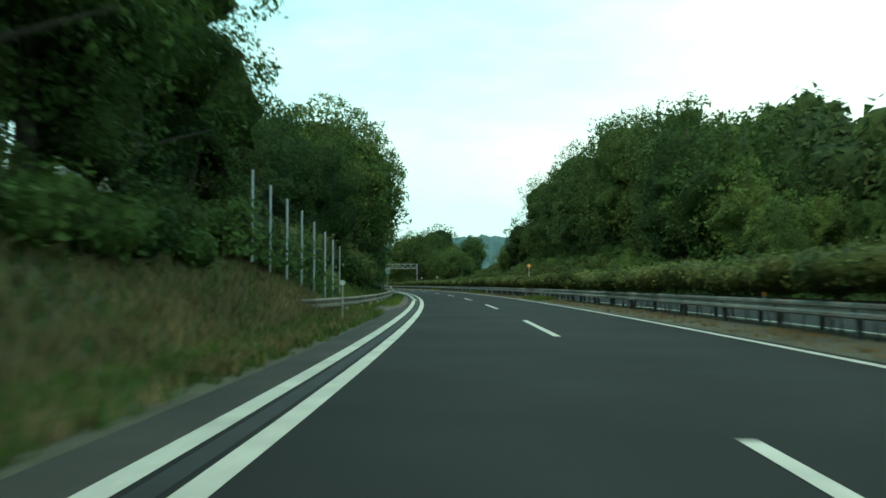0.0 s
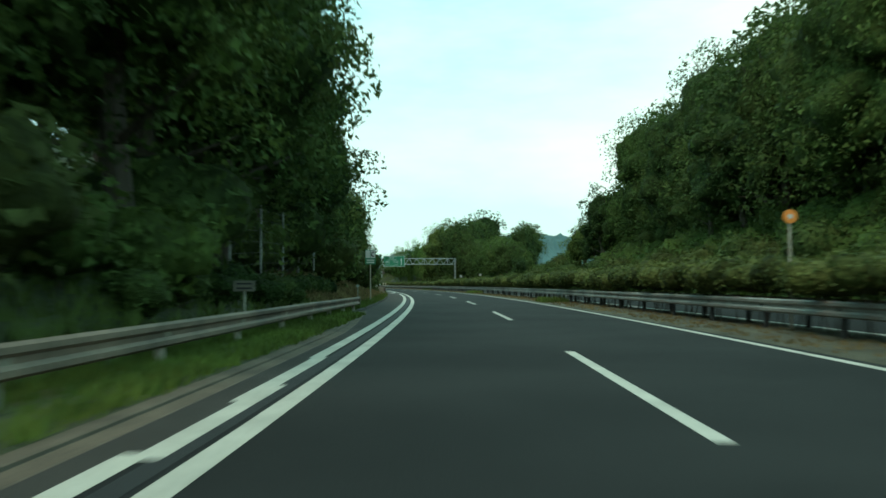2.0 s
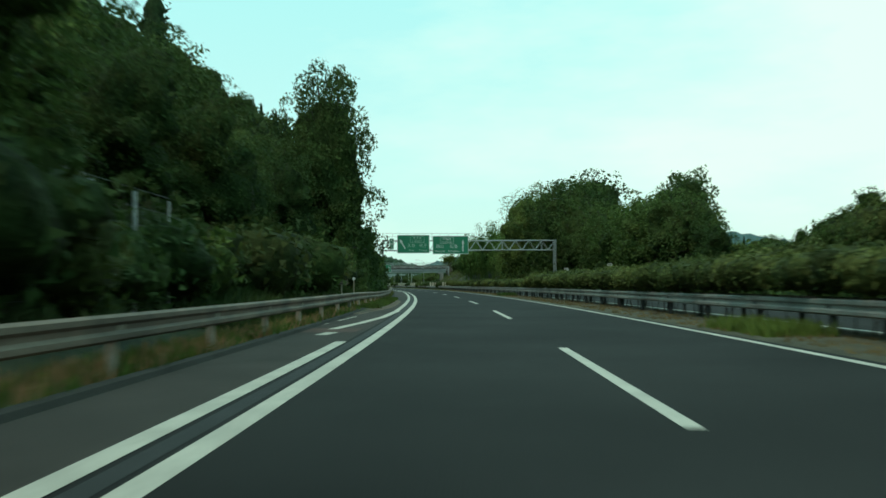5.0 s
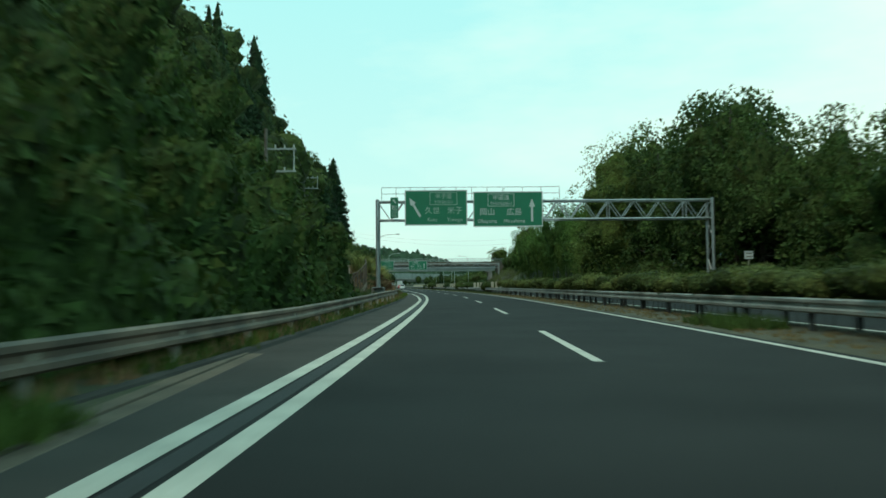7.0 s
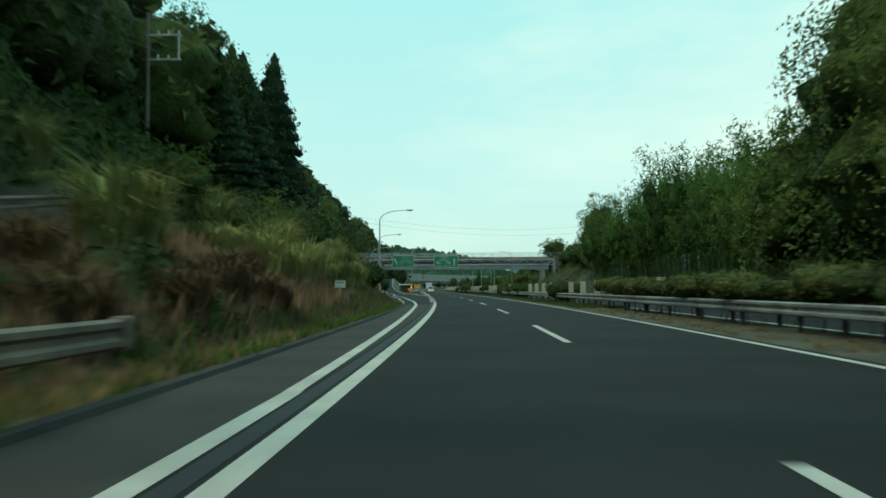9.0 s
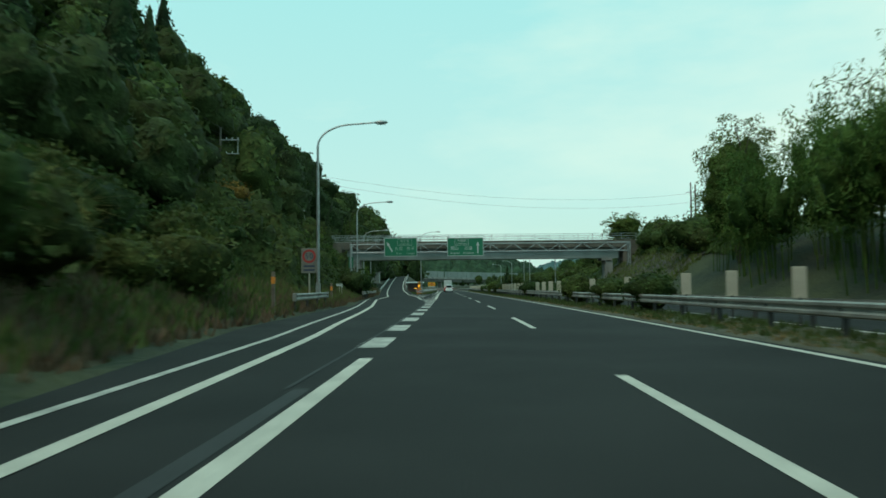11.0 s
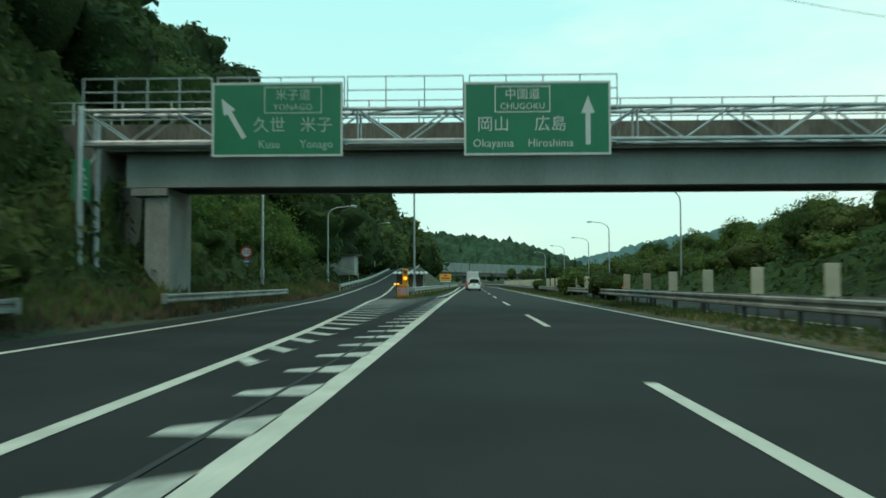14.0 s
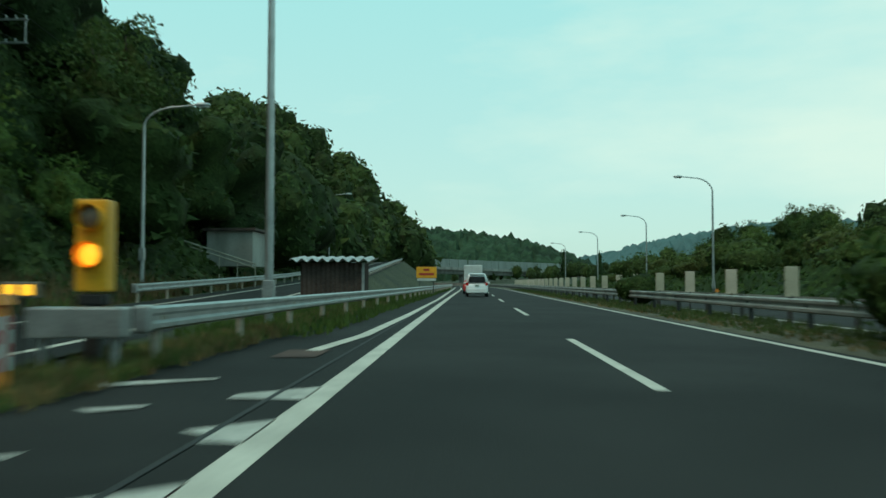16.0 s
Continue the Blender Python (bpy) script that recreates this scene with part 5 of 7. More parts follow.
grass_strip("dry_grass", "dry brown weeds along the verge under the rail", 130, 260, -4.9, -3.75, 2800, 0.24, GRASS_DRY, 103)
grass_strip("verge_grass", "weeds growing over the shoulder edge", -14, 33, -4.0, -2.9, 2600, 0.2, GRASS_GREEN, 104)
grass_strip("dry_grass", "dry straw weeds over the shoulder edge", -14, 33, -4.2, -2.95, 1300, 0.22, GRASS_DRY, 105)
grass_strip("slope_weeds", "sparse weeds on the sprayed slope", 376, 412, 20.0, 27.0, 2200, 0.5, GRASS, 106, True, 0.04)
grass_strip("bank_weeds", "tall green weeds between rail and creepers", 150, 236, -6.2, -4.5, 5000, 0.7, GRASS, 107, True, 0.035)
grass_strip("rust_weeds", "rust-brown withered weeds above the slip road", 452, 500, lambda q: -toe_left(q) - 7.0, lambda q: -toe_left(q) - 0.5, 4000, 0.8, FLOWER, 108, True, 0.05)
grass_strip("gore_grass", "short yellow-green grass at the foot of the boxed rail", 436, 470, -5.4, -4.0, 2500, 0.2, GRASS, 109)
grass_strip("dry_grass", "dry grass at the foot of the boxed rail", 436, 470, -5.2, -3.9, 1500, 0.2, GRASS_DRY, 110)
grass_strip("gore_grass", "green grass wedge behind the guardrail", 446, 560, lambda q: max(ramp_right(q) + 1.2, -7.5), -3.1, 6000, 0.28, GRASS_GREEN, 101)
s = 262.0
while s < 470:
    plant(random.choice(BUSH), s, -toe_left(s) - random.uniform(4.5, 7.5), T_BUSH, "bush", "bushes on the cutting slope", random.uniform(0.7, 1.3))
    s += random.uniform(2.6, 4.0)

# sprayed slope beside the bridge
v, f = [], []
ss, ll = np.linspace(378, 411, 23), np.linspace(19.9, 27.5, 12)
for s in ss:
    for la in ll:
        v.append(tuple(P(s, la, ground_z(s, la) + 0.12)))
for i in range(len(ss) - 1):
    for j in range(len(ll) - 1):
        a = i * len(ll) + j
        f.append((a, a + 1, a + len(ll) + 1, a + len(ll)))
tagged(mesh_object("slope_lining", v, f, SHOTCRETE), "grey-brown sprayed concrete facing on the cutting", "slope facing", kind="structure")


# ---- guardrails ----
W_BEAM = [(0.0, 0.0), (0.05, 0.035), (0.05, 0.095), (0.0, 0.135), (0.0, 0.195), (0.05, 0.235), (0.05, 0.295), (0.0, 0.33),
          (-0.012, 0.33), (-0.012, 0.0)]


def guardrail(s0, s1, lat, face=1.0, z=0.40, post_mat=POST_DARK, beam_mat=RAIL_STEEL, label="galvanised corrugated guardrail on steel posts", spacing=4.0, ends=True, latf=None, zf=None, base=0.0):
    """A two-wave beam with posts behind it. face: +1 when its waves look to the right."""
    rail = thing("guardrail", Matrix(), label, "guardrail", "guardrails")
    fl = latf or (lambda s: lat)
    fz = zf or (lambda s: 0.0)
    sweep("beam", [(face * q[0], z + q[1]) for q in W_BEAM], s0, s1, beam_mat, 2.0, closed=True, parent=rail, shift=lambda s: (fl(s), fz(s)))
    k = 0
    s = s0 + 0.6
    while s < s1:
        p, a = P(s, fl(s) - face * 0.11, fz(s)), math.degrees(heading(s))
        bm = bmesh.new()
        add_tube(bm, (0, 0, base - 0.3), (0, 0, z + 0.30), 0.07, seg=8)
        add_box(bm, (face * 0.06, 0, z + 0.15), (0.11, 0.16, 0.26))
        ob = part("post", bm, post_mat, rail)
        ob.matrix_basis = pose(p.x, p.y, p.z, 0, 0, a)
        s += spacing
    if ends:
        for se in (s0, s1):
            bm = bmesh.new()
            p = P(se, fl(se), fz(se))
            add_box(bm, (-face * 0.03, 0, z + 0.165), (0.2, 0.22, 0.37), 0.04)
            ob = part("end_cap", bm, beam_mat, rail)
            ob.matrix_basis = pose(p.x, p.y, p.z, 0, 0, math.degrees(heading(se)))
    return rail


guardrail(22.5, 88.6, -3.75, z=0.36, latf=lambda s: table(s, [22.5, 26.5, 32, 42], [-5.7, -4.7, -4.0, -3.75]), zf=lambda s: table(s, [21, 40, 75, 89.5], [0.0, -0.02, -0.03, -0.10]), post_mat=POST_PALE, beam_mat=RAIL_OLD, label="weathered guardrail on pale posts at the shoulder")
guardrail(137, 249.6, -3.85, z=0.46, zf=lambda s: table(s, [137, 168, 182, 206, 226, 236, 249.6], [0, 0, -0.1, -0.15, -0.03, 0.03, 0.06]), post_mat=POST_PALE, beam_mat=RAIL_OLD, label="weathered guardrail on pale posts, rust along its top")
guardrail(-60, 900, 7.72, face=-1.0, z=0.45, base=0.05, label="long dull steel guardrail edging the median")
guardrail(-60, 700, 9.0, face=1.0, z=0.45, base=0.05, label="guardrail on the far side of the median")
# slip road
guardrail(333, 346, -7.6, latf=lambda s: -7.35 - 0.035 * (s - 333), label="guardrail length before the lamp post", z=0.6)
guardrail(380, 394, -11.0, latf=lambda s: -toe_left(s) + 0.4, label="guardrail length at the foot of the grass slope", z=0.5)
guardrail(405, 429, -11.5, latf=lambda s: -toe_left(s) + 0.1, label="guardrail length near the bridge abutment", z=0.45)
guardrail(440, 620, -4.8, z=0.5, latf=lambda s: float(np.interp(s, [440, 452, 480, 520, 620], [-4.27, -4.1, -3.6, -3.3, -3.3])), label="bright guardrail curving away from the painted wedge", beam_mat=GALV, post_mat=POST_PALE)
guardrail(482, 598, -6, latf=lambda s: ramp_right(s) + 0.7, zf=ramp_z, z=0.42, label="guardrail along the climbing slip road", beam_mat=GALV, post_mat=POST_PALE)
guardrail(462, 598, -11, latf=lambda s: ramp_left(s) - 1.4, zf=ramp_z, z=0.42, label="guardrail along the outside of the slip road", beam_mat=GALV, post_mat=POST_PALE)

# slip-road embankment below its edge
tagged(ribbon("embankment", lambda s: ramp_right(s) + 0.95, lambda s: max(ramp_right(s) + 0.96, -4.6), 448, 598, VERGE, lambda s: 0.0), "grass bank", "bank", kind="structure")
v, f, ss = [], [], np.arange(444, 605, 4.0)
for s in ss:
    v += [tuple(P(s, ramp_left(s) - 5, ramp_z(s) - 0.3)), tuple(P(s, ramp_left(s) - 1.3, ramp_z(s) - 0.01)), tuple(P(s, ramp_right(s) + 0.9, ramp_z(s) - 0.01)),
          tuple(P(s, min(-2.4, ramp_right(s) + 1.2 + ramp_z(s) * 1.3), -0.02))]
for i in range(len(ss) - 1):
    for j in (0, 1, 2):
        a = 4 * i + j
        f.append((a, a + 1, a + 5, a + 4))
tagged(mesh_object("embankment", v, f, GROUND), "grassy embankment carrying the slip road", "bank", kind="structure")


# ---- lettering ----
def text_mesh(name, body, size, mat, parent, x, z, y, align="CENTER", narrow=1.0):
    cu = bpy.data.curves.new(name, "FONT")
    cu.body, cu.size, cu.align_x, cu.align_y, cu.extrude = body, size, align, "CENTER", 0.002
    cu.resolution_u = 2
    tmp = new("tmp", cu)
    bpy.context.view_layer.update()
    me = bpy.data.meshes.new_from_object(tmp.evaluated_get(bpy.context.evaluated_depsgraph_get()))
    bpy.data.objects.remove(tmp)
    me.materials.clear()
    me.materials.append(mat)
    ob = new(name, me)
    ob.parent = parent
    ob.matrix_basis = pose(x, y, z, 90, 0, 0) @ Matrix.Diagonal((narrow, 1, 1, 1))
    return ob


def arrow(parent, x, z, y, length, tilt, mat=SIGN_WHITE, width=0.16):
    bm = bmesh.new()
    w, hw, hl = width / 2, width * 1.35, length * 0.36
    pts = [(-w, -length / 2), (w, -length / 2), (w, length / 2 - hl), (hw, length / 2 - hl), (0, length / 2), (-hw, length / 2 - hl), (-w, length / 2 - hl)]
    vs = [bm.verts.new((px, 0, pz)) for px, pz in pts]
    f = bm.faces.new(vs)
    r = bmesh.ops.extrude_face_region(bm, geom=[f])
    bmesh.ops.translate(bm, verts=[q for q in r["geom"] if isinstance(q, bmesh.types.BMVert)], vec=(0, 0.006, 0))
    ob = part("arrow", bm, mat, parent)
    ob.matrix_basis = pose(x, y, z, 0, -tilt, 0)
    return ob


def frame_bars(parent, x, z, w, h, t, y, mat, name="border"):
    bm = bmesh.new()
    for cx, cz, sx, sz in ((0, h / 2 - t / 2, w, t), (0, -h / 2 + t / 2, w, t), (-w / 2 + t / 2, 0, t, h - 2 * t), (w / 2 - t / 2, 0, t, h - 2 * t)):
        add_box(bm, (x + cx, y, z + cz), (sx, 0.006, sz))
    return part(name, bm, mat, parent)


def direction_sign(m, w, h, road_kanji, road_latin, left_kanji, right_kanji, left_latin, right_latin, turn_off):
    """A green overhead sign: panel, white border, arrow, boxed road name and two places."""
    sg = thing("direction_sign", m, "green overhead direction sign with white lettering" + (" and a slanting arrow" if turn_off else " and an upward arrow"), "road sign", "overhead signs")
    box("panel", (0, 0, 0), (w, 0.05, h), SIGN_GREEN, sg, 0.01)
    box("backing", (0, 0.06, 0), (w * 0.96, 0.06, 0.12), GALV, sg)
    y = -0.03
    ink = SIGN_DIM if turn_off else SIGN_WHITE
    frame_bars(sg, 0, 0, w, h, 0.07, y, SIGN_WHITE)
    sx = 0.09 * w if turn_off else -0.06 * w
    box_w = 0.44 * w if turn_off else 0.38 * w
    frame_bars(sg, (0.12 if turn_off else -0.10) * w, 0.26 * h, box_w, 0.36 * h, 0.035, y, ink, "name_box")
    bx = (0.12 if turn_off else -0.10) * w
    text_mesh("lettering", road_kanji, 0.40 * h / 2.5, ink, sg, bx, 0.32 * h, y - 0.004)
    text_mesh("lettering", road_latin, 0.30 * h / 2.5, ink, sg, bx, 0.16 * h, y - 0.004)
    cols = ((-0.06, 0.30) if turn_off else (-0.30, 0.09))
    for c, k, la in ((cols[0], left_kanji, left_latin), (cols[1], right_kanji, right_latin)):
        text_mesh("lettering", k, 0.55 * h / 2.5, ink, sg, c * w, -0.09 * h, y - 0.004)
        text_mesh("lettering", la, 0.385 * h / 2.5, ink, sg, c * w, -0.34 * h, y - 0.004, narrow=0.95)
    if turn_off:
        arrow(sg, -0.34 * w, 0.02 * h, y, 0.62 * h, 30)
    else:
        arrow(sg, 0.345 * w, -0.03 * h, y, 0.66 * h, 0)
    return sg


def small_sign(m, w, h, chars):
    sg = thing("supplementary_sign", m, "narrow green sign with white arrow and upright lettering", "road sign", "overhead signs")
    box("panel", (0, 0, 0), (w, 0.04, h), SIGN_GREEN, sg, 0.008)
    arrow(sg, 0, h * 0.32, -0.025, 0.34, 35, width=0.09)
    for i, c in enumerate(chars):
        text_mesh("lettering", c, 0.42, SIGN_WHITE, sg, 0, -h * 0.02 - i * 0.45, -0.026)
    return sg


def gantry(s, x0, x1, z_low, z_high, top_walk, sign_x, foot0=0.0, foot1=0.0, label="", bays=26, solid_right=False):
    """A portal of two posts, a box truss between them and a railed walkway over the signs. x: metres to the right of the lane."""
    g = thing("sign_gantry", at(s, 0), label, "gantry")
    for x, foot in ((x0, foot0), (x1, foot1)):
        for dy in (-0.6, 0.6):
            tube("post", (x, dy, foot), (x, dy, z_high + 0.12), 0.12, GALV, g, seg=12)
        for q in range(5):
            za, zb = foot + 0.3 + q * (z_high - foot - 0.4) / 5, foot + 0.3 + (q + 1) * (z_high - foot - 0.4) / 5
            tube("brace", (x, -0.6 if q % 2 else 0.6, za), (x, 0.6 if q % 2 else -0.6, zb), 0.04, GALV, g, seg=6)
        box("base_plate", (x, 0, foot + 0.03), (0.7, 1.7, 0.06), GALV, g)
    for dy in (-0.4, 0.4):
        for z in (z_low, z_high):
            tube("chord", (x0, dy, z), (x1, dy, z), 0.07, GALV, g)
    n = bays
    dx = (x1 - x0) / n
    for i in range(n):
        xa, xb = x0 + i * dx, x0 + (i + 1) * dx
        bm = bmesh.new()
        for dy in (-0.4, 0.4):
            add_tube(bm, (xa, dy, z_low if i % 2 else z_high), (xb, dy, z_high if i % 2 else z_low), 0.035, seg=6)
            if i % 6 == 0:
                add_tube(bm, (xa, dy, z_low), (xa, dy, z_high), 0.045, seg=6)
        add_tube(bm, (xa, -0.4, z_low), (xb, 0.4, z_low), 0.03, seg=6)
        add_tube(bm, (xa, 0.4, z_high), (xb, -0.4, z_high), 0.03, seg=6)
        part("lattice", bm, GALV, g)
    # walkway rail
    zr = top_walk
    for xa, xb in sign_x:
        bm = bmesh.new()
        for zz in (zr, zr - 0.45):
            add_tube(bm, (xa, -0.55, zz), (xb, -0.55, zz), 0.022, seg=6)
        k = max(2, int((xb - xa) / 1.0))
        for i in range(k + 1):
            xx = xa + (xb - xa) * i / k
            add_tube(bm, (xx, -0.55, z_high - 0.1), (xx, -0.55, zr), 0.022, seg=6)
        part("walkway_rail", bm, GALV, g)
        box("walkway", ((xa + xb) / 2, -0.4, z_low - 0.1), (xb - xa, 0.36, 0.04), GALV, g)
    return g


gantry(245.0, -5.0, 18.85, 5.8, 7.12, 8.1, ((-4.7, -0.6), (-0.5, 3.9), (4.0, 7.95)), foot0=1.0, foot1=-0.1, label="grey steel sign gantry of lattice beams over the road", solid_right=True)
direction_sign(at(244.3, -0.84, 6.63), 4.42, 2.5, "米子道", "YONAGO", "久世", "米子", "Kuse", "Yonago", True)
direction_sign(at(244.3, 4.26, 6.50), 4.93, 2.5, "中国道", "CHUGOKU", "岡山", "広島", "Okayama", "Hiroshima", False)
small_sign(at(244.4, -3.8, 6.66), 0.55, 1.45, "松江")

gantry(404.0, -12.85, 23.8, 5.82, 6.88, 7.92, ((-12.8, -8.5), (-8.3, -4.1), (-4.0, -0.2), (0.0, 4.8)), foot0=0.8, foot1=0.5, label="grey steel sign gantry standing in front of the overbridge", bays=24, solid_right=True)
direction_sign(at(403.3, -6.28, 6.49), 4.3, 2.44, "米子道", "YONAGO", "久世", "米子", "Kuse", "Yonago", True)
direction_sign(at(403.3, 2.19, 6.46), 4.74, 2.40, "中国道", "CHUGOKU", "岡山", "広島", "Okayama", "Hiroshima", False)
small_sign(at(403.4, -12.8, 4.55), 0.6, 1.4, "松江")


# ---- overbridge ----
def overbridge(s):
    b = thing("overbridge", at(s, 0), "narrow grey-green girder bridge with concrete deck crossing the road", "bridge")
    for y in (0.25, 2.75):
        bm = bmesh.new()
        outline = [(0.015, 5.08), (0.21, 5.08), (0.21, 5.04), (-0.21, 5.04), (-0.21, 5.08), (-0.015, 5.08), (-0.015, 6.38), (-0.18, 6.38), (-0.18, 6.42), (0.18, 6.42), (0.18, 6.38), (0.015, 6.38)]
        ends = [[bm.verts.new((x, y + dy, z)) for dy, z in outline] for x in (-14.0, 23.6)]
        for j in range(12):
            bm.faces.new((ends[0][j], ends[0][j - 1], ends[1][j - 1], ends[1][j]))
        part("girder", bm, GIRDER, b, "painted steel plate girder")
        for i in range(4):
            box("splice_plate", (-8.0 + i * 8.4, y - 0.022, 5.73), (0.42, 0.012, 1.22), GIRDER, b)
    bm = bmesh.new()
    add_box(bm, (4.8, 1.5, 6.62), (46.0, 3.6, 0.32))
    for y in (-0.25, 3.25):
        add_box(bm, (4.8, y, 7.05), (46.0, 0.26, 0.95), 0.02)
    part("deck", bm, ABUTMENT, b, "brown-stained concrete deck edge")
    for x in (-12.7, 22.3):
        bm = bmesh.new()
        add_box(bm, (x, 1.5, 2.1), (1.05, 2.6, 5.2), 0.06)
        add_box(bm, (x - 0.3, 1.5, 4.86), (1.5, 2.9, 0.32), 0.03)
        part("pier", bm, CONCRETE, b, "pale concrete pier")
    for x, sgn in ((-19.0, -1), (28.5, 1)):
        bm = bmesh.new()
        add_box(bm, (x, 1.5, 5.0), (8.6, 4.2, 5.0), 0.05)
        part("abutment", bm, ABUTMENT, b, "brown-stained concrete abutment")
    for y in (-0.25, 3.25):
        bm = bmesh.new()
        for z in (7.75, 8.1, 8.45):
            add_tube(bm, (-18, y, z), (28, y, z), 0.025, seg=6)
        part("rail", bm, GALV, b)
        for i in range(24):
            tube("rail_post", (-18 + 2 * i, y, 7.3), (-18 + 2 * i, y, 8.48), 0.03, GALV, b, seg=6)
    return b


overbridge(409.6)


# ---- street lamps ----
def street_lamp(m, height=11.0, reach=2.6, label="tall grey street lamp with a curved arm", toward=1.0):
    la = thing("street_lamp", m, label, "street lamp", "street lamps")
    tube("pole", (0, 0, -0.6), (0, 0, height * 0.86), 0.11, GALV, la, r1=0.075)
    bm = bmesh.new()
    prev = Vector((0, 0, height * 0.86))
    path = [prev]
    for k in range(1, 9):
        a = k / 8 * math.pi / 2
        p = Vector((toward * reach * 0.62 * (1 - math.cos(a)), 0, height * 0.86 + height * 0.12 * math.sin(a)))
        path.append(p)
        prev = p
    path.append(prev + Vector((toward * reach * 0.38, 0, 0.1)))
    add_path(bm, path, 0.064, 0.045)
    part("arm", bm, GALV, la, smooth=True)
    bm = bmesh.new()
    bmesh.ops.create_uvsphere(bm, u_segments=12, v_segments=8, radius=1.0, matrix=Matrix.Translation(prev + Vector((toward * (reach * 0.38 + 0.3), 0, 0.1))) @ Matrix.Diagonal((0.42, 0.17, 0.12, 1)))
    head = part("lamp_head", bm, GALV, la, smooth=True)
    box("lens", prev + Vector((toward * (reach * 0.38 + 0.33), 0, 0.01)), (0.5, 0.2, 0.06), LAMP_GLASS, la)
    box("base_box", (0, -0.02, 0.9), (0.26, 0.26, 0.6), GALV, la, 0.02)
    return la


street_lamp(at(344.6, -8.15, 0.3), 10.9, 3.5)
street_lamp(at(388.3, -10.45, 0.6), 10.4, 3.4)
street_lamp(at(469, -16.0, 1.6), 8.3, 2.6)
street_lamp(at(540, -19.2, 5.0), 8.2, 2.4)
street_lamp(at(431.2, -13.8, 0.9), 9.9, 3.4)
street_lamp(at(449.0, -4.85, 0.0), 11.7, 3.0)
for s0, la, h in ((464, 22.2, 11.2), (500, 20.65, 10.3), (536, 22.6, 9.9), (572, 22, 10), (612, 22, 10)):
    street_lamp(at(s0, la, 0.0), h, 2.6, toward=-1.0)


# ---- anti-glare panels in the median ----
def glare_panel(m):
    t = thing("glare_panel", m, "upright beige anti-glare panel on the median", "panel", "glare panels")
    bm = bmesh.new()
    add_box(bm, (0, 0, 1.10), (0.36, 0.06, 0.80), 0.02)
    part("panel", bm, BEIGE, t)
    tube("stem", (0, 0, 0.0), (0, 0, 0.75), 0.035, POST_DARK, t, seg=8)
    return t


gp = glare_panel(at(276.3, 8.45, 0.08))
for i in range(1, 62):
    copy_thing(gp, at(276.3 + 5.0 * i, 8.45, 0.08, random.uniform(-3, 3)))


# ---- roadside markers ----
def delineator(m, height=1.15, disc=0.05, mat=SIGN_WHITE, post=POST_PALE, label="white round reflector on a thin post"):
    t = thing("delineator", m, label, "marker post", "roadside reflectors")
    tube("post", (0, 0, -0.2), (0, 0, height), 0.022, post, t, seg=8)
    bm = bmesh.new()
    add_tube(bm, (0, -0.03, height), (0, 0.02, height), disc, seg=16)
    part("reflector", bm, mat, t)
    return t


for s0, la, h in ((24.5, -3.56, 1.2), (58.6, -3.7, 0.95), (96, -4.4, 1.06), (171, -4.3, 1.4), (130, -4.3, 1.1), (364, -9.2, 1.3), (208, -4.8, 1.25)):
    delineator(at(s0, la, 0.0), h, 0.075)
for s0, la in ((52, 7.62), (21, 7.62), (213, 8.2), (418, 7.62), (456, 7.9)):
    t = thing("rail_reflector", at(s0, la, 0.86), "small orange reflector on top of the guardrail", "reflector", "rail reflectors")
    bm = bmesh.new()
    add_tube(bm, (0, -0.02, 0.03), (0, 0.02, 0.03), 0.055, seg=12)
    part("lens", bm, SIGN_ORANGE, t)
    box("bracket", (0, 0.0, -0.04), (0.04, 0.03, 0.1), GALV, t)
# round orange marker above the hedge
t = thing("marker_sign", at(72.0, 8.2, 0.05), "round orange disc sign on a white post in the hedge", "road sign")
tube("post", (0, 0, 0), (0, 0, 2.6), 0.035, POST_PALE, t)
bm = bmesh.new()
add_tube(bm, (0, -0.06, 2.7), (0, -0.03, 2.7), 0.17, seg=24)
d = part("disc", bm, SIGN_ORANGE, t)
bm = bmesh.new()
add_tube(bm, (0, -0.066, 2.7), (0, -0.062, 2.7), 0.06, seg=20)
part("pale_centre", bm, SIGN_WHITE, d)


def plate_sign(m, w, h, zc, mat, label, bars=2, post=POST_PALE, bar_mat=BLACK, name="plate_sign"):
    """A plain plate on a post; its unreadable writing as bars."""
    t = thing(name, m, label, "road sign", "small plates")
    tube("post", (0, 0.03, -0.3), (0, 0.03, zc + h * 0.3), 0.03, post, t, seg=8)
    p = box("plate", (0, 0, zc), (w, 0.02, h), mat, t, 0.006)
    for i in range(bars):
        box("lettering_bar", (0, -0.012, zc + h * (0.22 - 0.44 * i / max(1, bars - 1))), (w * 0.7, 0.004, h * 0.16), bar_mat, p)
    return t


plate_sign(at(71.0, -4.7, 0), 0.5, 0.24, 1.12, SIGN_BROWN, "dull grey plate on a short post behind the rail")
plate_sign(at(167.5, -4.5, 0), 0.55, 0.2, 1.22, SIGN_BROWN, "dull grey plate with faded lettering behind the rail")
plate_sign(at(273.5, -5.0, 0), 0.42, 0.28, 1.35, SIGN_WHITE, "small white plate beside the grass bank", 1, bar_mat=SIGN_BROWN)
plate_sign(at(276, -5.0, 0), 0.45, 0.16, 1.05, SIGN_BROWN, "small dull plate beside the grass bank", 1)
plate_sign(at(364, -9.4, 0.2), 0.5, 0.2, 1.25, SIGN_WHITE, "small white plate beside the slip road", 1, bar_mat=SIGN_BROWN)
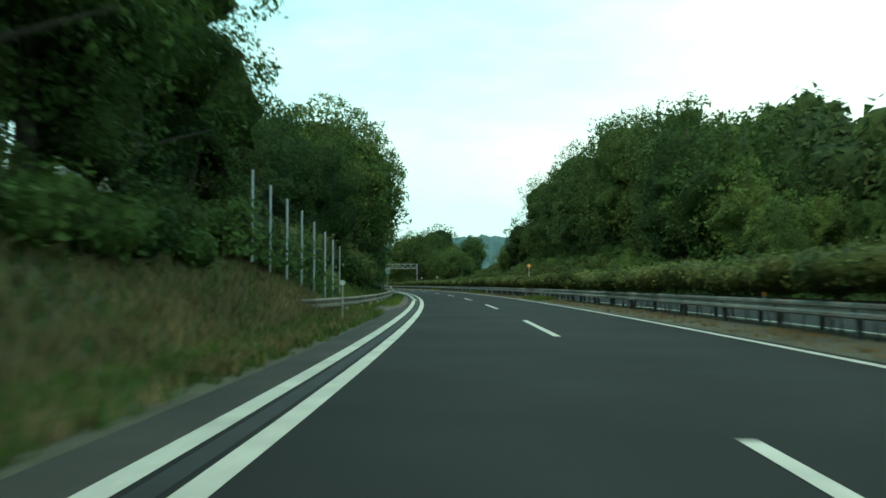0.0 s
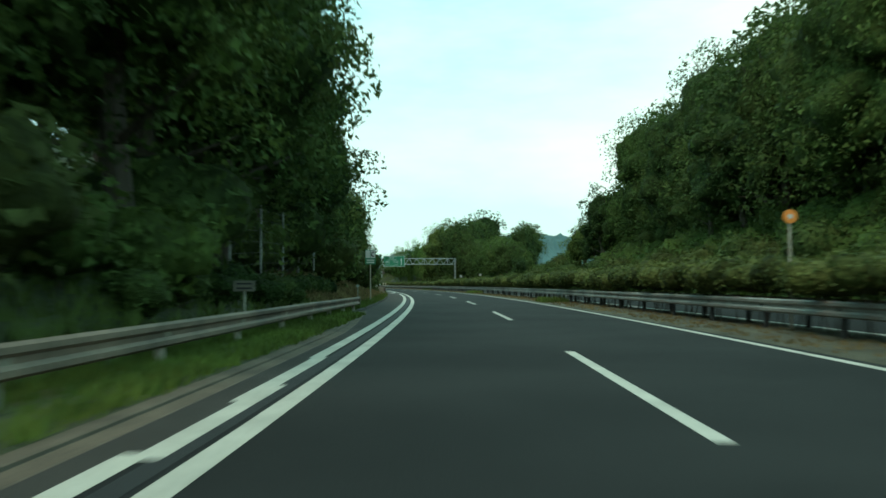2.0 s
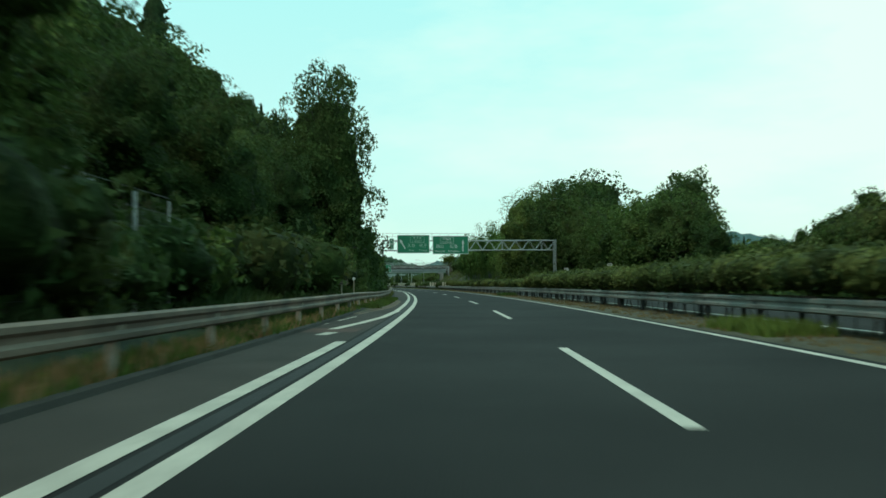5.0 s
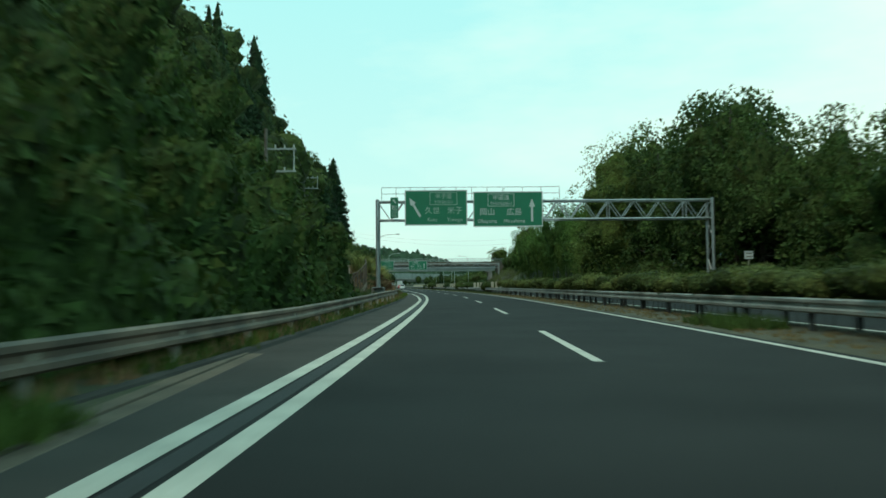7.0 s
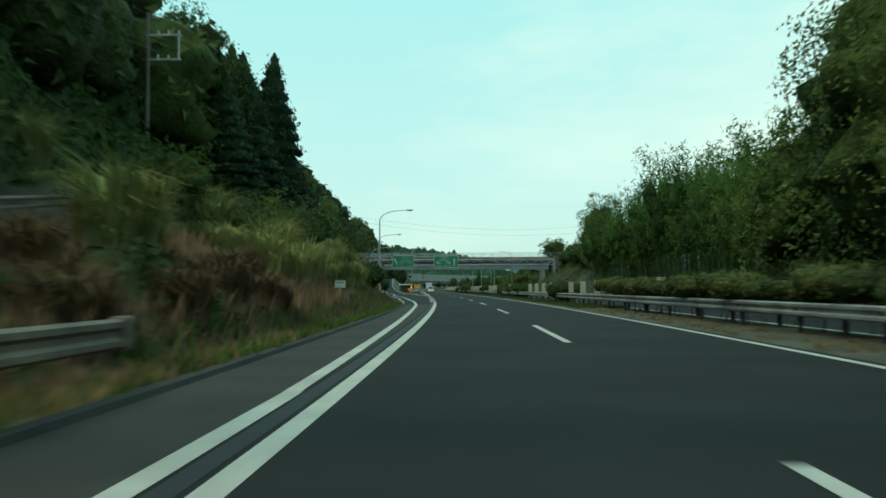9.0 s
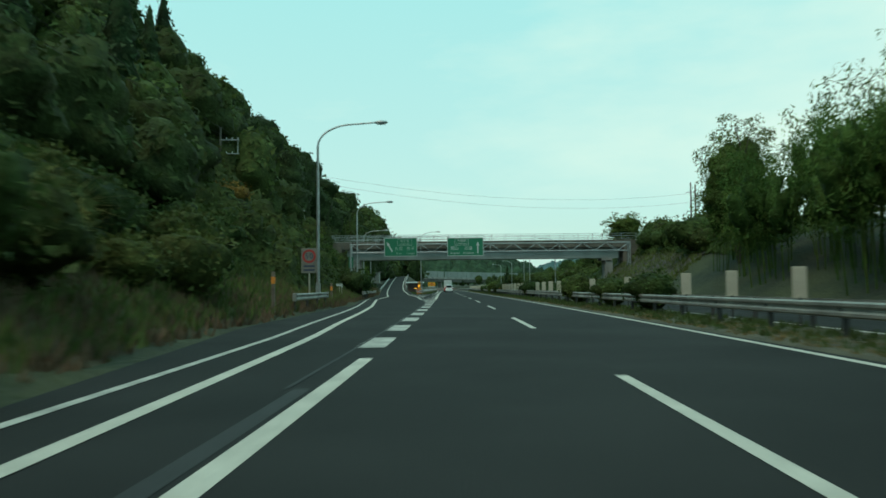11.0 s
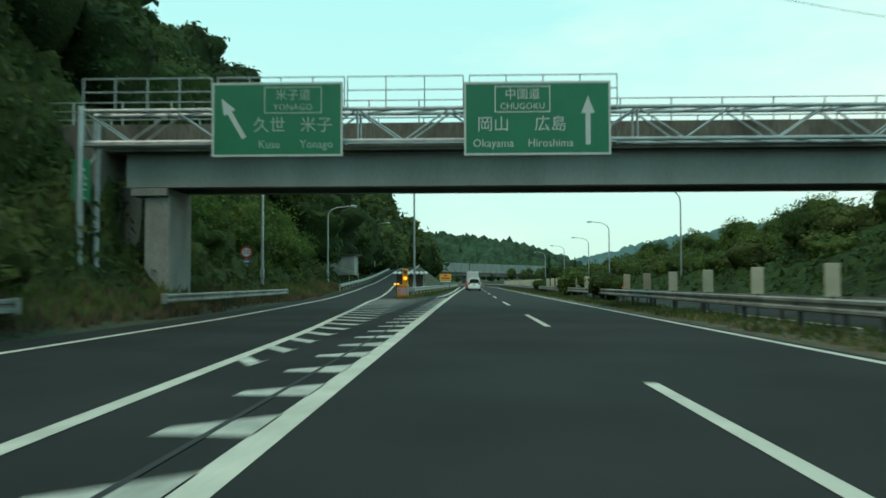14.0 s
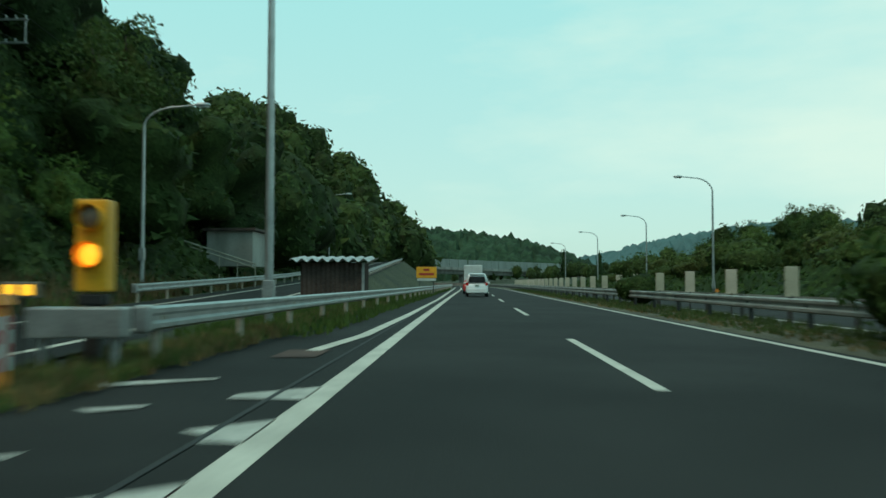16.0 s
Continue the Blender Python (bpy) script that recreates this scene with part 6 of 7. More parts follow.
plate_sign(at(238.2, 18.95, 0), 0.55, 0.5, 2.9, SIGN_WHITE, "white plate on a post beyond the far carriageway", 2, bar_mat=SIGN_BROWN)
plate_sign(at(217.6, 19.2, 0), 0.5, 0.45, 3.0, SIGN_WHITE, "white plate on a post beyond the far carriageway", 1, bar_mat=SIGN_BROWN)
for s0, la, hh in ((329, -7.5, 1.75), (352, -8.4, 1.4)):
    t = thing("marker_post", at(s0, la, 0.1), "square rusty brown post with an orange band", "marker post", "brown posts")
    box("post", (0, 0, hh / 2), (0.13, 0.13, hh), RAIL_RUST, t, 0.01)
    box("band", (0, 0, hh - 0.35), (0.15, 0.15, 0.28), SIGN_ORANGE, t, 0.01)

# emergency telephone sign
t = thing("telephone_sign", at(102.3, -4.1, 0.25), "green and white emergency telephone sign on a post", "road sign")
tube("post", (0, 0.03, -0.6), (0, 0.03, 3.0), 0.035, POST_PALE, t)
p = box("panel", (0, 0, 2.55), (0.62, 0.03, 0.9), SIGN_GREEN, t, 0.01)
for x in (-0.155, 0.155):
    box("white_field", (x, -0.018, 2.72), (0.27, 0.006, 0.46), SIGN_WHITE, p)
bm = bmesh.new()
for k in range(9):
    a = math.radians(115 + 130 * k / 8)
    add_box(bm, (0.19 + 0.13 * math.cos(a), -0.024, 2.72 + 0.13 * math.sin(a)), (0.06, 0.006, 0.06))
for a in (115, 245):
    add_box(bm, (0.19 + 0.11 * math.cos(math.radians(a)) + 0.03, -0.025, 2.72 + 0.14 * math.sin(math.radians(a))), (0.1, 0.006, 0.07))
part("handset", bm, BLACK, p)
for z in (2.36, 2.22):
    box("lettering_bar", (0, -0.018, z), (0.46, 0.005, 0.07), SIGN_WHITE, p)


# ---- speed limit signs ----
def ring(bm, x, z, y, r0, r1, n=32):
    vs = []
    for k in range(n):
        a = 2 * math.pi * k / n
        vs.append([bm.verts.new((x + r * math.cos(a), y + dy, z + r * math.sin(a))) for r, dy in ((r0, 0), (r1, 0), (r1, 0.008), (r0, 0.008))])
    for k in range(n):
        a, b = vs[k], vs[(k + 1) % n]
        for j in range(4):
            bm.faces.new((a[j], b[j], b[(j + 1) % 4], a[(j + 1) % 4]))


t = thing("speed_limit_sign", at(342, -8.25, 0.4), "dull beige-grey board with a red-ringed limit of fifty", "road sign", "speed limit signs")
tube("post", (0, 0.05, -0.6), (0, 0.05, 2.9), 0.05, POST_PALE, t)
p = box("board", (0, 0, 2.33), (0.9, 0.03, 1.4), SIGN_BEIGE_GREY, t, 0.015)
bm = bmesh.new()
ring(bm, 0, 2.58, -0.03, 0.27, 0.38)
part("red_ring", bm, SIGN_RED, p)
for ch, x in (("5", -0.125), ("0", 0.125)):
    text_mesh("numeral", ch, 0.44, SIGN_GREY_BLUE, p, x, 2.58, -0.022)
for z in (2.02, 1.8):
    box("lettering_bar", (0, -0.02, z), (0.62, 0.004, 0.11), SIGN_GREY_BLUE, p)
t = thing("speed_limit_sign", at(428, -14.0, 0.7), "round red-ringed limit of fifty over a blue plate", "road sign", "speed limit signs")
tube("post", (0, 0.05, -0.6), (0, 0.05, 2.6), 0.04, POST_PALE, t)
bm = bmesh.new()
add_tube(bm, (0, -0.01, 2.4), (0, 0.01, 2.4), 0.37, seg=32)
p = part("disc", bm, SIGN_WHITE, t)
bm = bmesh.new()
ring(bm, 0, 2.4, -0.02, 0.27, 0.37)
part("red_ring", bm, SIGN_RED, p)
for ch, x in (("5", -0.115), ("0", 0.115)):
    text_mesh("numeral", ch, 0.4, SIGN_BLUE, p, x, 2.4, -0.016)
p = box("blue_plate", (0, 0, 1.82), (0.55, 0.02, 0.26), SIGN_BLUE, t, 0.01)
box("lettering_bar", (0, -0.013, 1.82), (0.36, 0.004, 0.1), SIGN_WHITE, p)

# ---- nose of the gore: cushion drum, beacon, boxed rail end ----
t = thing("crash_drum", at(437.0, -4.87, 0.0), "orange crash cushion drum with red and white checks", "drum")
bm = bmesh.new()
bmesh.ops.create_cone(bm, cap_ends=True, segments=28, radius1=0.43, radius2=0.41, depth=0.86, matrix=Matrix.Translation((0, 0, 0.5)))
part("body", bm, ORANGE, t, smooth=False)
bm = bmesh.new()
bmesh.ops.create_cone(bm, cap_ends=True, segments=28, radius1=0.47, radius2=0.44, depth=0.1, matrix=Matrix.Translation((0, 0, 0.98)))
part("lid", bm, ORANGE, t)
bm = bmesh.new()
bmesh.ops.create_cone(bm, cap_ends=True, segments=28, radius1=0.5, radius2=0.46, depth=0.1, matrix=Matrix.Translation((0, 0, 0.05)))
part("foot", bm, ORANGE, t)
for row in range(4):
    for k in range(20):
        a0, a1 = 2 * math.pi * k / 20, 2 * math.pi * (k + 1) / 20
        z0 = 0.30 + 0.13 * row
        v = [(0.435 * math.cos(a), 0.435 * math.sin(a), z) for a, z in ((a0, z0), (a1, z0), (a1, z0 + 0.13), (a0, z0 + 0.13))]
        v += [(q[0] * 0.96, q[1] * 0.96, q[2]) for q in v]
        mesh_object("check", v, [(0, 1, 2, 3), (4, 7, 6, 5), (0, 4, 5, 1), (3, 2, 6, 7)], SIGN_RED if (row + k) % 2 else SIGN_WHITE, t)

t = thing("beacon", at(439.95, -4.93, 0.0), "yellow flashing beacon box with two amber lamps", "warning light")
box("housing", (0, 0, 1.62), (0.42, 0.28, 1.2), YELLOW, t, 0.03)
box("plinth", (0, 0, 0.92), (0.34, 0.26, 0.14), BLACK, t, 0.02)
box("column", (0, 0, 0.42), (0.2, 0.2, 0.9), POST_DARK, t, 0.02)
for z, mat in ((1.98, None), (1.5, BEACON)):
    bm = bmesh.new()
    bmesh.ops.create_cone(bm, cap_ends=False, segments=20, radius1=0.17, radius2=0.17, depth=0.16, matrix=Matrix.Translation((0, -0.2, z)) @ Matrix.Rotation(radians(90), 4, "X"))
    hood = part("hood", bm, YELLOW, t)
    bm = bmesh.new()
    bmesh.ops.create_uvsphere(bm, u_segments=16, v_segments=10, radius=0.14, matrix=Matrix.Translation((0, -0.16, z)) @ Matrix.Diagonal((1, 0.5, 1, 1)))
    part("lens", bm, mat or RAIL_RUST, hood, "lit amber lens" if mat else "dark amber lens", smooth=True)
t = thing("small_beacon", at(439.3, -5.55, 0.0), "low amber twin light on a short stand", "warning light")
box("housing", (0, 0, 1.05), (0.46, 0.14, 0.2), SIGN_BROWN, t, 0.02)
for x in (-0.11, 0.11):
    box("lens", (x, -0.075, 1.05), (0.15, 0.02, 0.13), BEACON, t, 0.01)
tube("stand", (0, 0, 0), (0, 0, 0.95), 0.03, POST_DARK, t)
t = thing("rail_end_box", at(439.4, -4.87, 0.0), "grey steel box joining the two guardrail ends", "guardrail end")
box("box", (0, 0, 0.65), (1.2, 0.3, 0.38), GALV, t, 0.03)
for x in (-0.45, 0.45):
    tube("leg", (x, 0, -0.1), (x, 0, 0.45), 0.06, GALV, t)

# ---- shed and boards beyond the gore ----
t = thing("shed", at(470.5, -6.75, 0.0), "small dark rusty shed with a corrugated roof", "shed")
bm = bmesh.new()
n = 26
for sx, (ax, ay, bx, by) in enumerate(((-1.5, -1.2, 1.5, -1.2), (1.5, -1.2, 1.5, 1.2), (1.5, 1.2, -1.5, 1.2), (-1.5, 1.2, -1.5, -1.2))):
    prev = None
    for k in range(n + 1):
        u = k / n
        off = 0.025 * (1 if k % 2 else -1)
        nx, ny = (by - ay), -(bx - ax)
        l = math.hypot(nx, ny)
        x, y = ax + (bx - ax) * u + nx / l * off, ay + (by - ay) * u + ny / l * off
        cur = (bm.verts.new((x, y, 0.0)), bm.verts.new((x, y, 2.1)))
        if prev:
            bm.faces.new((prev[0], cur[0], cur[1], prev[1]))
        prev = cur
part("wall", bm, RUST_TIN, t)
bm = bmesh.new()
prev = None
for k in range(41):
    x = -2.0 + 4.0 * k / 40
    z = 0.09 * math.sin(k * math.pi / 2.5)
    cur = [bm.verts.new((x, y, zz + z + dz)) for y, zz in ((-1.7, 2.2), (1.6, 2.42)) for dz in (0, 0.02)]
    if prev:
        bm.faces.new((prev[0], cur[0], cur[2], prev[2]))
        bm.faces.new((prev[1], prev[3], cur[3], cur[1]))
        bm.faces.new((prev[0], prev[1], cur[1], cur[0]))
    prev = cur
part("roof", bm, TIN, t, "grey corrugated roof sheet")
box("corner_post", (1.55, -1.25, 1.05), (0.12, 0.12, 2.1), TIN, t, 0.01)

t = thing("work_sign", at(500, -3.75, 0.0), "yellow roadworks board with dark lettering", "road sign")
p = box("board", (0, 0, 2.0), (1.75, 0.04, 0.95), YELLOW, t, 0.02)
for z, w in ((2.22, 0.5), (1.85, 1.3)):
    box("lettering_bar", (0, -0.025, z), (w, 0.005, 0.2), SIGN_RED, p)
box("lower_plate", (0, 0, 1.38), (1.6, 0.03, 0.2), SIGN_WHITE, t, 0.01)
for x in (-0.6, 0.6):
    tube("leg", (x, 0.04, 0), (x, 0.04, 2.3), 0.035, POST_DARK, t)

# low concrete store on the slope above the slip road
t = thing("hut", at(491, -17.6, 3.0), "low grey concrete hut with a flat roof", "building")
box("wall", (0, 0, 0.6), (3.4, 4.0, 2.6), CONCRETE, t, 0.03)
box("roof", (0, 0, 2.0), (3.9, 4.6, 0.2), RUST_TIN, t, 0.02)


# sloping rail beside the hut's path
t = thing("handrail", Matrix(), "pale rail sloping down beside the hut's path", "handrail")
for a, b in (((485, -19.72, 4.02), (485.6, -17.3, 3.2)), ((485.6, -17.3, 3.2), (486, -14.9, 2.4))):
    for dz in (0.0, -0.28):
        tube("pipe", P(a[0], a[1], a[2] + dz), P(b[0], b[1], b[2] + dz), 0.05, POST_PALE, t)
for s0, la, z in ((485, -19.72, 4.02), (485.3, -18.5, 3.6), (485.6, -17.3, 3.2), (485.8, -16.1, 2.8), (486, -14.9, 2.4)):
    tube("stand", P(s0, la, min(z - 0.9, ground_z(s0, la))), P(s0, la, z), 0.035, POST_PALE, t)


# ---- mesh fences ----
def mesh_fence(pts, height, label, spacing=2.0, pitch=0.36, post_mat=GALV, top=False):
    """Posts and a net of thin wires along (s, lat, z) points."""
    t = thing("mesh_fence", Matrix(), label, "fence", "mesh fences")
    P3 = [P(*q) for q in pts]
    bm = bmesh.new()
    lastpost = None
    for a, b in zip(P3[:-1], P3[1:]):
        n = max(1, int((b - a).length / spacing + 0.5))
        for k in range(n):
            p, q = a.lerp(b, k / n), a.lerp(b, (k + 1) / n)
            tube("post", p - Vector((0, 0, 0.3)), p + Vector((0, 0, height)), 0.042, post_mat, t, seg=6)
            for j in range(int(height / pitch) + 1):
                z = Vector((0, 0, 0.1 + j * pitch))
                add_tube(bm, p + z, q + z, 0.006, seg=3, caps=False)
            for j in range(int((q - p).length / pitch)):
                r = p.lerp(q, (j + 0.5) / max(1, int((q - p).length / pitch)))
                add_tube(bm, r, r + Vector((0, 0, height)), 0.003, seg=3, caps=False)
    tube("post", P3[-1] - Vector((0, 0, 0.3)), P3[-1] + Vector((0, 0, height)), 0.026, post_mat, t, seg=6)
    for a, b in zip(P3[:-1] if top else [], P3[1:]):
        tube("top_rail", a + Vector((0, 0, height)), b + Vector((0, 0, height)), 0.022, post_mat, t, seg=6)
    part("net", bm, POST_DARK, t, "thin wire net")
    return t


mesh_fence([(24.2, -6.2, 2.1), (26.0, -6.05, 1.85), (29.5, -5.65, 1.35), (33.0, -5.3, 0.8), (36.8, -5.15, 0.4)], 2.45, "tall grey mesh fence on the bank under the trees", 1.85)
mesh_fence([(38.5, -6.3, 0.55), (47, -6.3, 0.6)], 1.3, "low grey mesh fence among the weeds", 2.0, post_mat=RAIL_OLD)
mesh_fence([(75.5, -6.2, 1.2), (79.6, -6.2, 1.4), (83.6, -6.2, 1.5), (87.9, -6.3, 1.95), (92, -6.2, 2.1), (97, -8.7, 3.0)], 2.4, "tall dull mesh fence on the dark bank under the trees", 4.2, post_mat=RAIL_STEEL)
mesh_fence([(130, -6.0, 0.8), (150, -6.2, 0.8)], 2.2, "grey mesh fence half hidden by leaves")

mesh_fence([(228, -5.9, -0.05), (235, -5.95, 0.05), (239, -5.9, 0.3), (243, -5.9, 0.72), (247, -6.0, 1.12), (251, -6.4, 1.5)], 1.75, "dull mesh fence with a top rail climbing beside the gantry foot", 2.0, post_mat=RAIL_OLD, top=True)

# vines over the first fence
rng = np.random.default_rng(64)
c = []
while len(c) < 3200:
    s0, h = rng.uniform(22.5, 38), rng.uniform(0, 2.3)
    if noise.noise(Vector((s0 * 0.45, h * 0.7, 4.0))) + 0.25 * rng.normal() > 0.35 * h - 0.45 + max(0, s0 - 30) * 0.05:
        c.append(tuple(P(s0, table(s0, [24, 33, 38], [-6.45, -5.6, -5.5]) + rng.normal() * 0.16, table(s0, [24, 29.5, 38], [2.0, 1.3, 0.3]) + 0.8 * h)))
v, f = leaf_tris(np.array(c), np.tile([0.75, -0.6, 0.25], (len(c), 1)), 0.17, rng, droop=0.1, aspect=0.8)
tagged(new("fence_vine", fast_mesh("fence_vine", v, f, VINE_MASS)), "green vine leaves grown through the mesh fence", "vine", kind="stuff")

# dark track climbing behind the gantry foot, with its handrails
v, f = [], []
for k in range(25):
    q = k / 24 * 6
    (sl, ll), (sr, lr) = [(table(q, range(7), a), table(q, range(7), b)) for a, b in (TRACK_L, TRACK_R)]
    for w in (0.0, 0.04, 0.35, 0.7, 0.96, 1.0):
        s0, la = sl + (sr - sl) * w, ll + (lr - ll) * w
        v.append(tuple(P(s0, la, ground_z(s0, la) + (0.0 if w in (0.0, 1.0) else 0.17))))
for k in range(24):
    for j in range(5):
        a = 6 * k + j
        f.append((a, a + 1, a + 7, a + 6))
tagged(mesh_object("track", v, f, TRACK), "dark service track curving up the slope", "track", kind="structure")
for label, pts in (("pale pipe handrail beside the service track", [(s0, la - 0.05) for s0, la in zip(*TRACK_R)][:5]), ("weathered pipe handrail on the bank by the track", [(226, -5.35), (232, -5.4), (237, -5.5), (239, -5.5), (241, -5.5)])):
    t = thing("handrail", Matrix(), label, "handrail", "track handrails")
    hp = [P(s0, la, ground_z(s0, la) + table(s0, [226, 237, 241, 247], [0.2, 0.62, 1.15, 1.0])) for s0, la in pts]
    for a, b in zip(hp[:-1], hp[1:]):
        tube("pipe", a, b, 0.04, RAIL_RUST, t)
        tube("pipe", a - Vector((0, 0, 0.16)), b - Vector((0, 0, 0.16)), 0.03, RAIL_OLD, t)
    for a in hp:
        tube("stand", a - Vector((0, 0, 1.3)), a, 0.03, RAIL_RUST, t)
bm = bmesh.new()
add_box(bm, (0, 0, -0.4), (0.95, 1.15, 0.8), 0.05)
footing = tagged(new("gantry_footing", bpy.data.meshes.new("gantry_footing")), "stained concrete footing under the gantry post", "footing", kind="structure")
bm.to_mesh(footing.data)
bm.free()
footing.data.materials.append(CONCRETE_DARK)
footing.matrix_basis = at(245, -5.0, 1.02)


# ---- utility poles and wires ----
def utility_pole(m, height, label="weathered utility pole with two cross arms on one side", arms=(1.1, 2.3)):
    t = thing("utility_pole", m, label, "utility pole", "utility poles")
    tube("pole", (0, 0, -1.0), (0, 0, height), 0.12, WOOD_POLE, t, r1=0.085)
    for z in [height - q for q in arms]:
        box("cross_arm", (0.75, 0, z), (1.7, 0.09, 0.09), GALV, t)
        for x in (0.5, 1.0, 1.5):
            tube("insulator", (x, 0, z + 0.04), (x, 0, z + 0.22), 0.04, SIGN_WHITE, t, seg=8)
    box("brace", (1.5, 0, height - (arms[0] + arms[-1]) / 2), (0.06, 0.06, arms[-1] - arms[0]), GALV, t)
    return t


for s0, la, zt in POLES:
    g = ground_z(s0, la)
    utility_pole(at(s0, la, g), max(3.0, zt - g))
utility_pole(at(*LONE_POLE[:2], LONE_POLE[2] - 3.2), 3.2, "short weathered utility pole with three cross arms among the bushes", (0.2, 0.6, 1.0))
for (s0, l0, z0), (s1, l1, z1) in zip(POLES[:-1], POLES[1:]):
    for k, (dx, dz) in enumerate(((0.5, -0.9), (1.5, -0.9), (1.0, -2.1))):
        t = thing("wire", Matrix(), "thin dark overhead wire sagging between poles", "wire", "overhead wires")
        bm = bmesh.new()
        a, b = P(s0, l0 + dx, z0 + dz), P(s1, l1 + dx, z1 + dz)
        add_path(bm, [a.lerp(b, q / 10) - Vector((0, 0, 5.2 * q / 10 * (1 - q / 10))) for q in range(11)], 0.012, 0.012, 4)
        part("strand", bm, BLACK, t)
for (sa, la, za), (sb, lb, zb) in (((391, -22.8, 15.9), (421, 37.3, 15.2)), ((391, -22.8, 15.1), (421, 37.3, 13.8))):
    t = thing("wire", Matrix(), "long thin wire spanning high over the road", "wire", "overhead wires")
    bm = bmesh.new()
    a, b = P(sa, la, za), P(sb, lb, zb)
    add_path(bm, [a.lerp(b, q / 16) - Vector((0, 0, 9.6 * q / 16 * (1 - q / 16))) for q in range(17)], 0.011, 0.011, 4)
    part("strand", bm, BLACK, t)
for s0, la, h in ((421, 37.3, 9.6), (421, 38.0, 9.0), (505, 52, 10)):
    t = thing("mast", at(s0, la, ground_z(s0, la)), "slim grey mast beyond the far trees", "mast", "masts")
    tube("pole", (0, 0, -1), (0, 0, h), 0.16, WOOD_POLE, t, r1=0.1)
    box("cross_arm", (0, 0, h - 1.5), (1.4, 0.08, 0.08), GALV, t)


# ---- distance: viaduct, parapet and hills ----
def viaduct():
    t = thing("viaduct", Matrix(), "long grey viaduct with noise barriers crossing far ahead", "bridge")
    ends = [(-70, 742, 8.6), (-20, 752, 7.4), (20, 768, 6.2), (60, 790, 5.6), (110, 820, 5.2)]
    pts = [P(s, la, z) for la, s, z in ends]
    for k, (a, b) in enumerate(zip(pts[:-1], pts[1:])):
        d = (b - a)
        m = Matrix.Translation((a + b) / 2) @ Vector((d.x, d.y, 0)).to_track_quat("X", "Z").to_matrix().to_4x4() @ Matrix.Rotation(-math.atan2(d.z, math.hypot(d.x, d.y)), 4, "Y")
        bm = bmesh.new()
        add_box(bm, (0, 0, -0.9), (d.length + 0.3, 7.0, 1.8), m=m)
        part("girder", bm, CONCRETE_DARK, t)
        bm = bmesh.new()
        add_box(bm, (0, -4.2, 0.35), (d.length + 0.3, 0.4, 1.1), m=m)
        part("parapet", bm, CONCRETE, t)
        n = max(2, int(d.length / 4))
        for i in range(n):
            bm = bmesh.new()
            add_box(bm, ((i + 0.5) / n * d.length - d.length / 2, -4.2, 2.5), (d.length / n - 0.2, 0.12, 3.2), m=m)
            part("barrier_panel", bm, GIRDER, t)
    for la, s, z in ends[1:]:
        bm = bmesh.new()
        p = P(s, la, 0)
        add_box(bm, (p.x, p.y, (z - 1.5) / 2), (2.0, 2.0, z))
        if abs(la) > 15:
            part("pier", bm, CONCRETE, t)
        else:
            bm.free()
    return t


viaduct()
tagged(sweep("parapet", [(6.9, 0.0), (6.9, 0.95), (7.15, 0.95), (7.15, 0.0)], 640, 900, CONCRETE), "pale concrete parapet along the far median", "parapet", kind="structure")


def hill(name, s, lat, length, depth, height, turn, mat, seed, label, spikes=0):
    """A distant wooded ridge with a ragged tree-lined crest."""
    n, k = 150, 14
    rng = np.random.default_rng(seed)
    p0, a = P(430, lat, 0) + Vector((-math.sin(heading(430)), math.cos(heading(430)), 0)) * s, heading(430) + radians(turn)
    ux, uy = Vector((math.cos(a), math.sin(a), 0)), Vector((-math.sin(a), math.cos(a), 0))
    v = []
    for i in range(n + 1):
        u = i / n * 2 - 1
        prof = max(0.0, 1 - abs(u) ** 2.2) * (0.8 + 0.25 * noise.noise(Vector((u * 2.2, seed, 0))))
        for j in range(k + 1):
            w = j / k
            h = height * prof * math.sin(w * math.pi / 2) ** 0.8
            rough = (0.035 * height + 0.8) * noise.noise(Vector((i * 0.7, j * 0.9, seed))) + (0.02 * height + 0.5) * rng.normal()
            q = p0 + ux * (u * length / 2) + uy * ((w - 0.5) * depth)
            v.append((q.x, q.y, h + (rough if 0 < prof else 0) - 1.0))
    f = [(i * (k + 1) + j, (i + 1) * (k + 1) + j, (i + 1) * (k + 1) + j + 1, i * (k + 1) + j + 1) for i in range(n) for j in range(k)]
    return tagged(mesh_object(name, v, f, mat), label, "hill", kind="structure")


hill("hill_wooded", 600, -75, 400, 180, 62, 0, FAR_HILL, 2, "wooded hill beyond the viaduct")
hill("hill_hazy", 1650, 820, 1500, 500, 172, -8, HAZE_TINT_HILL, 4, "mountain in the distance with pale haze put into its colour")


# ---- vehicles ----
def loft(sections, mat, name, parent, label="", smooth=True):
    """Closed rings of points skinned along a body."""
    k = len(sections[0])
    v = [q for sec in sections for q in sec]
    f = []
    for i in range(len(sections) - 1):
        for j in range(k):
            a, b = i * k + j, i * k + (j + 1) % k
            f.append((a, b, b + k, a + k))
    f += [tuple(range(k))[::-1], tuple(range((len(sections) - 1) * k, len(sections) * k))]
    return mesh_object(name, v, f, mat, parent, label, smooth=smooth)


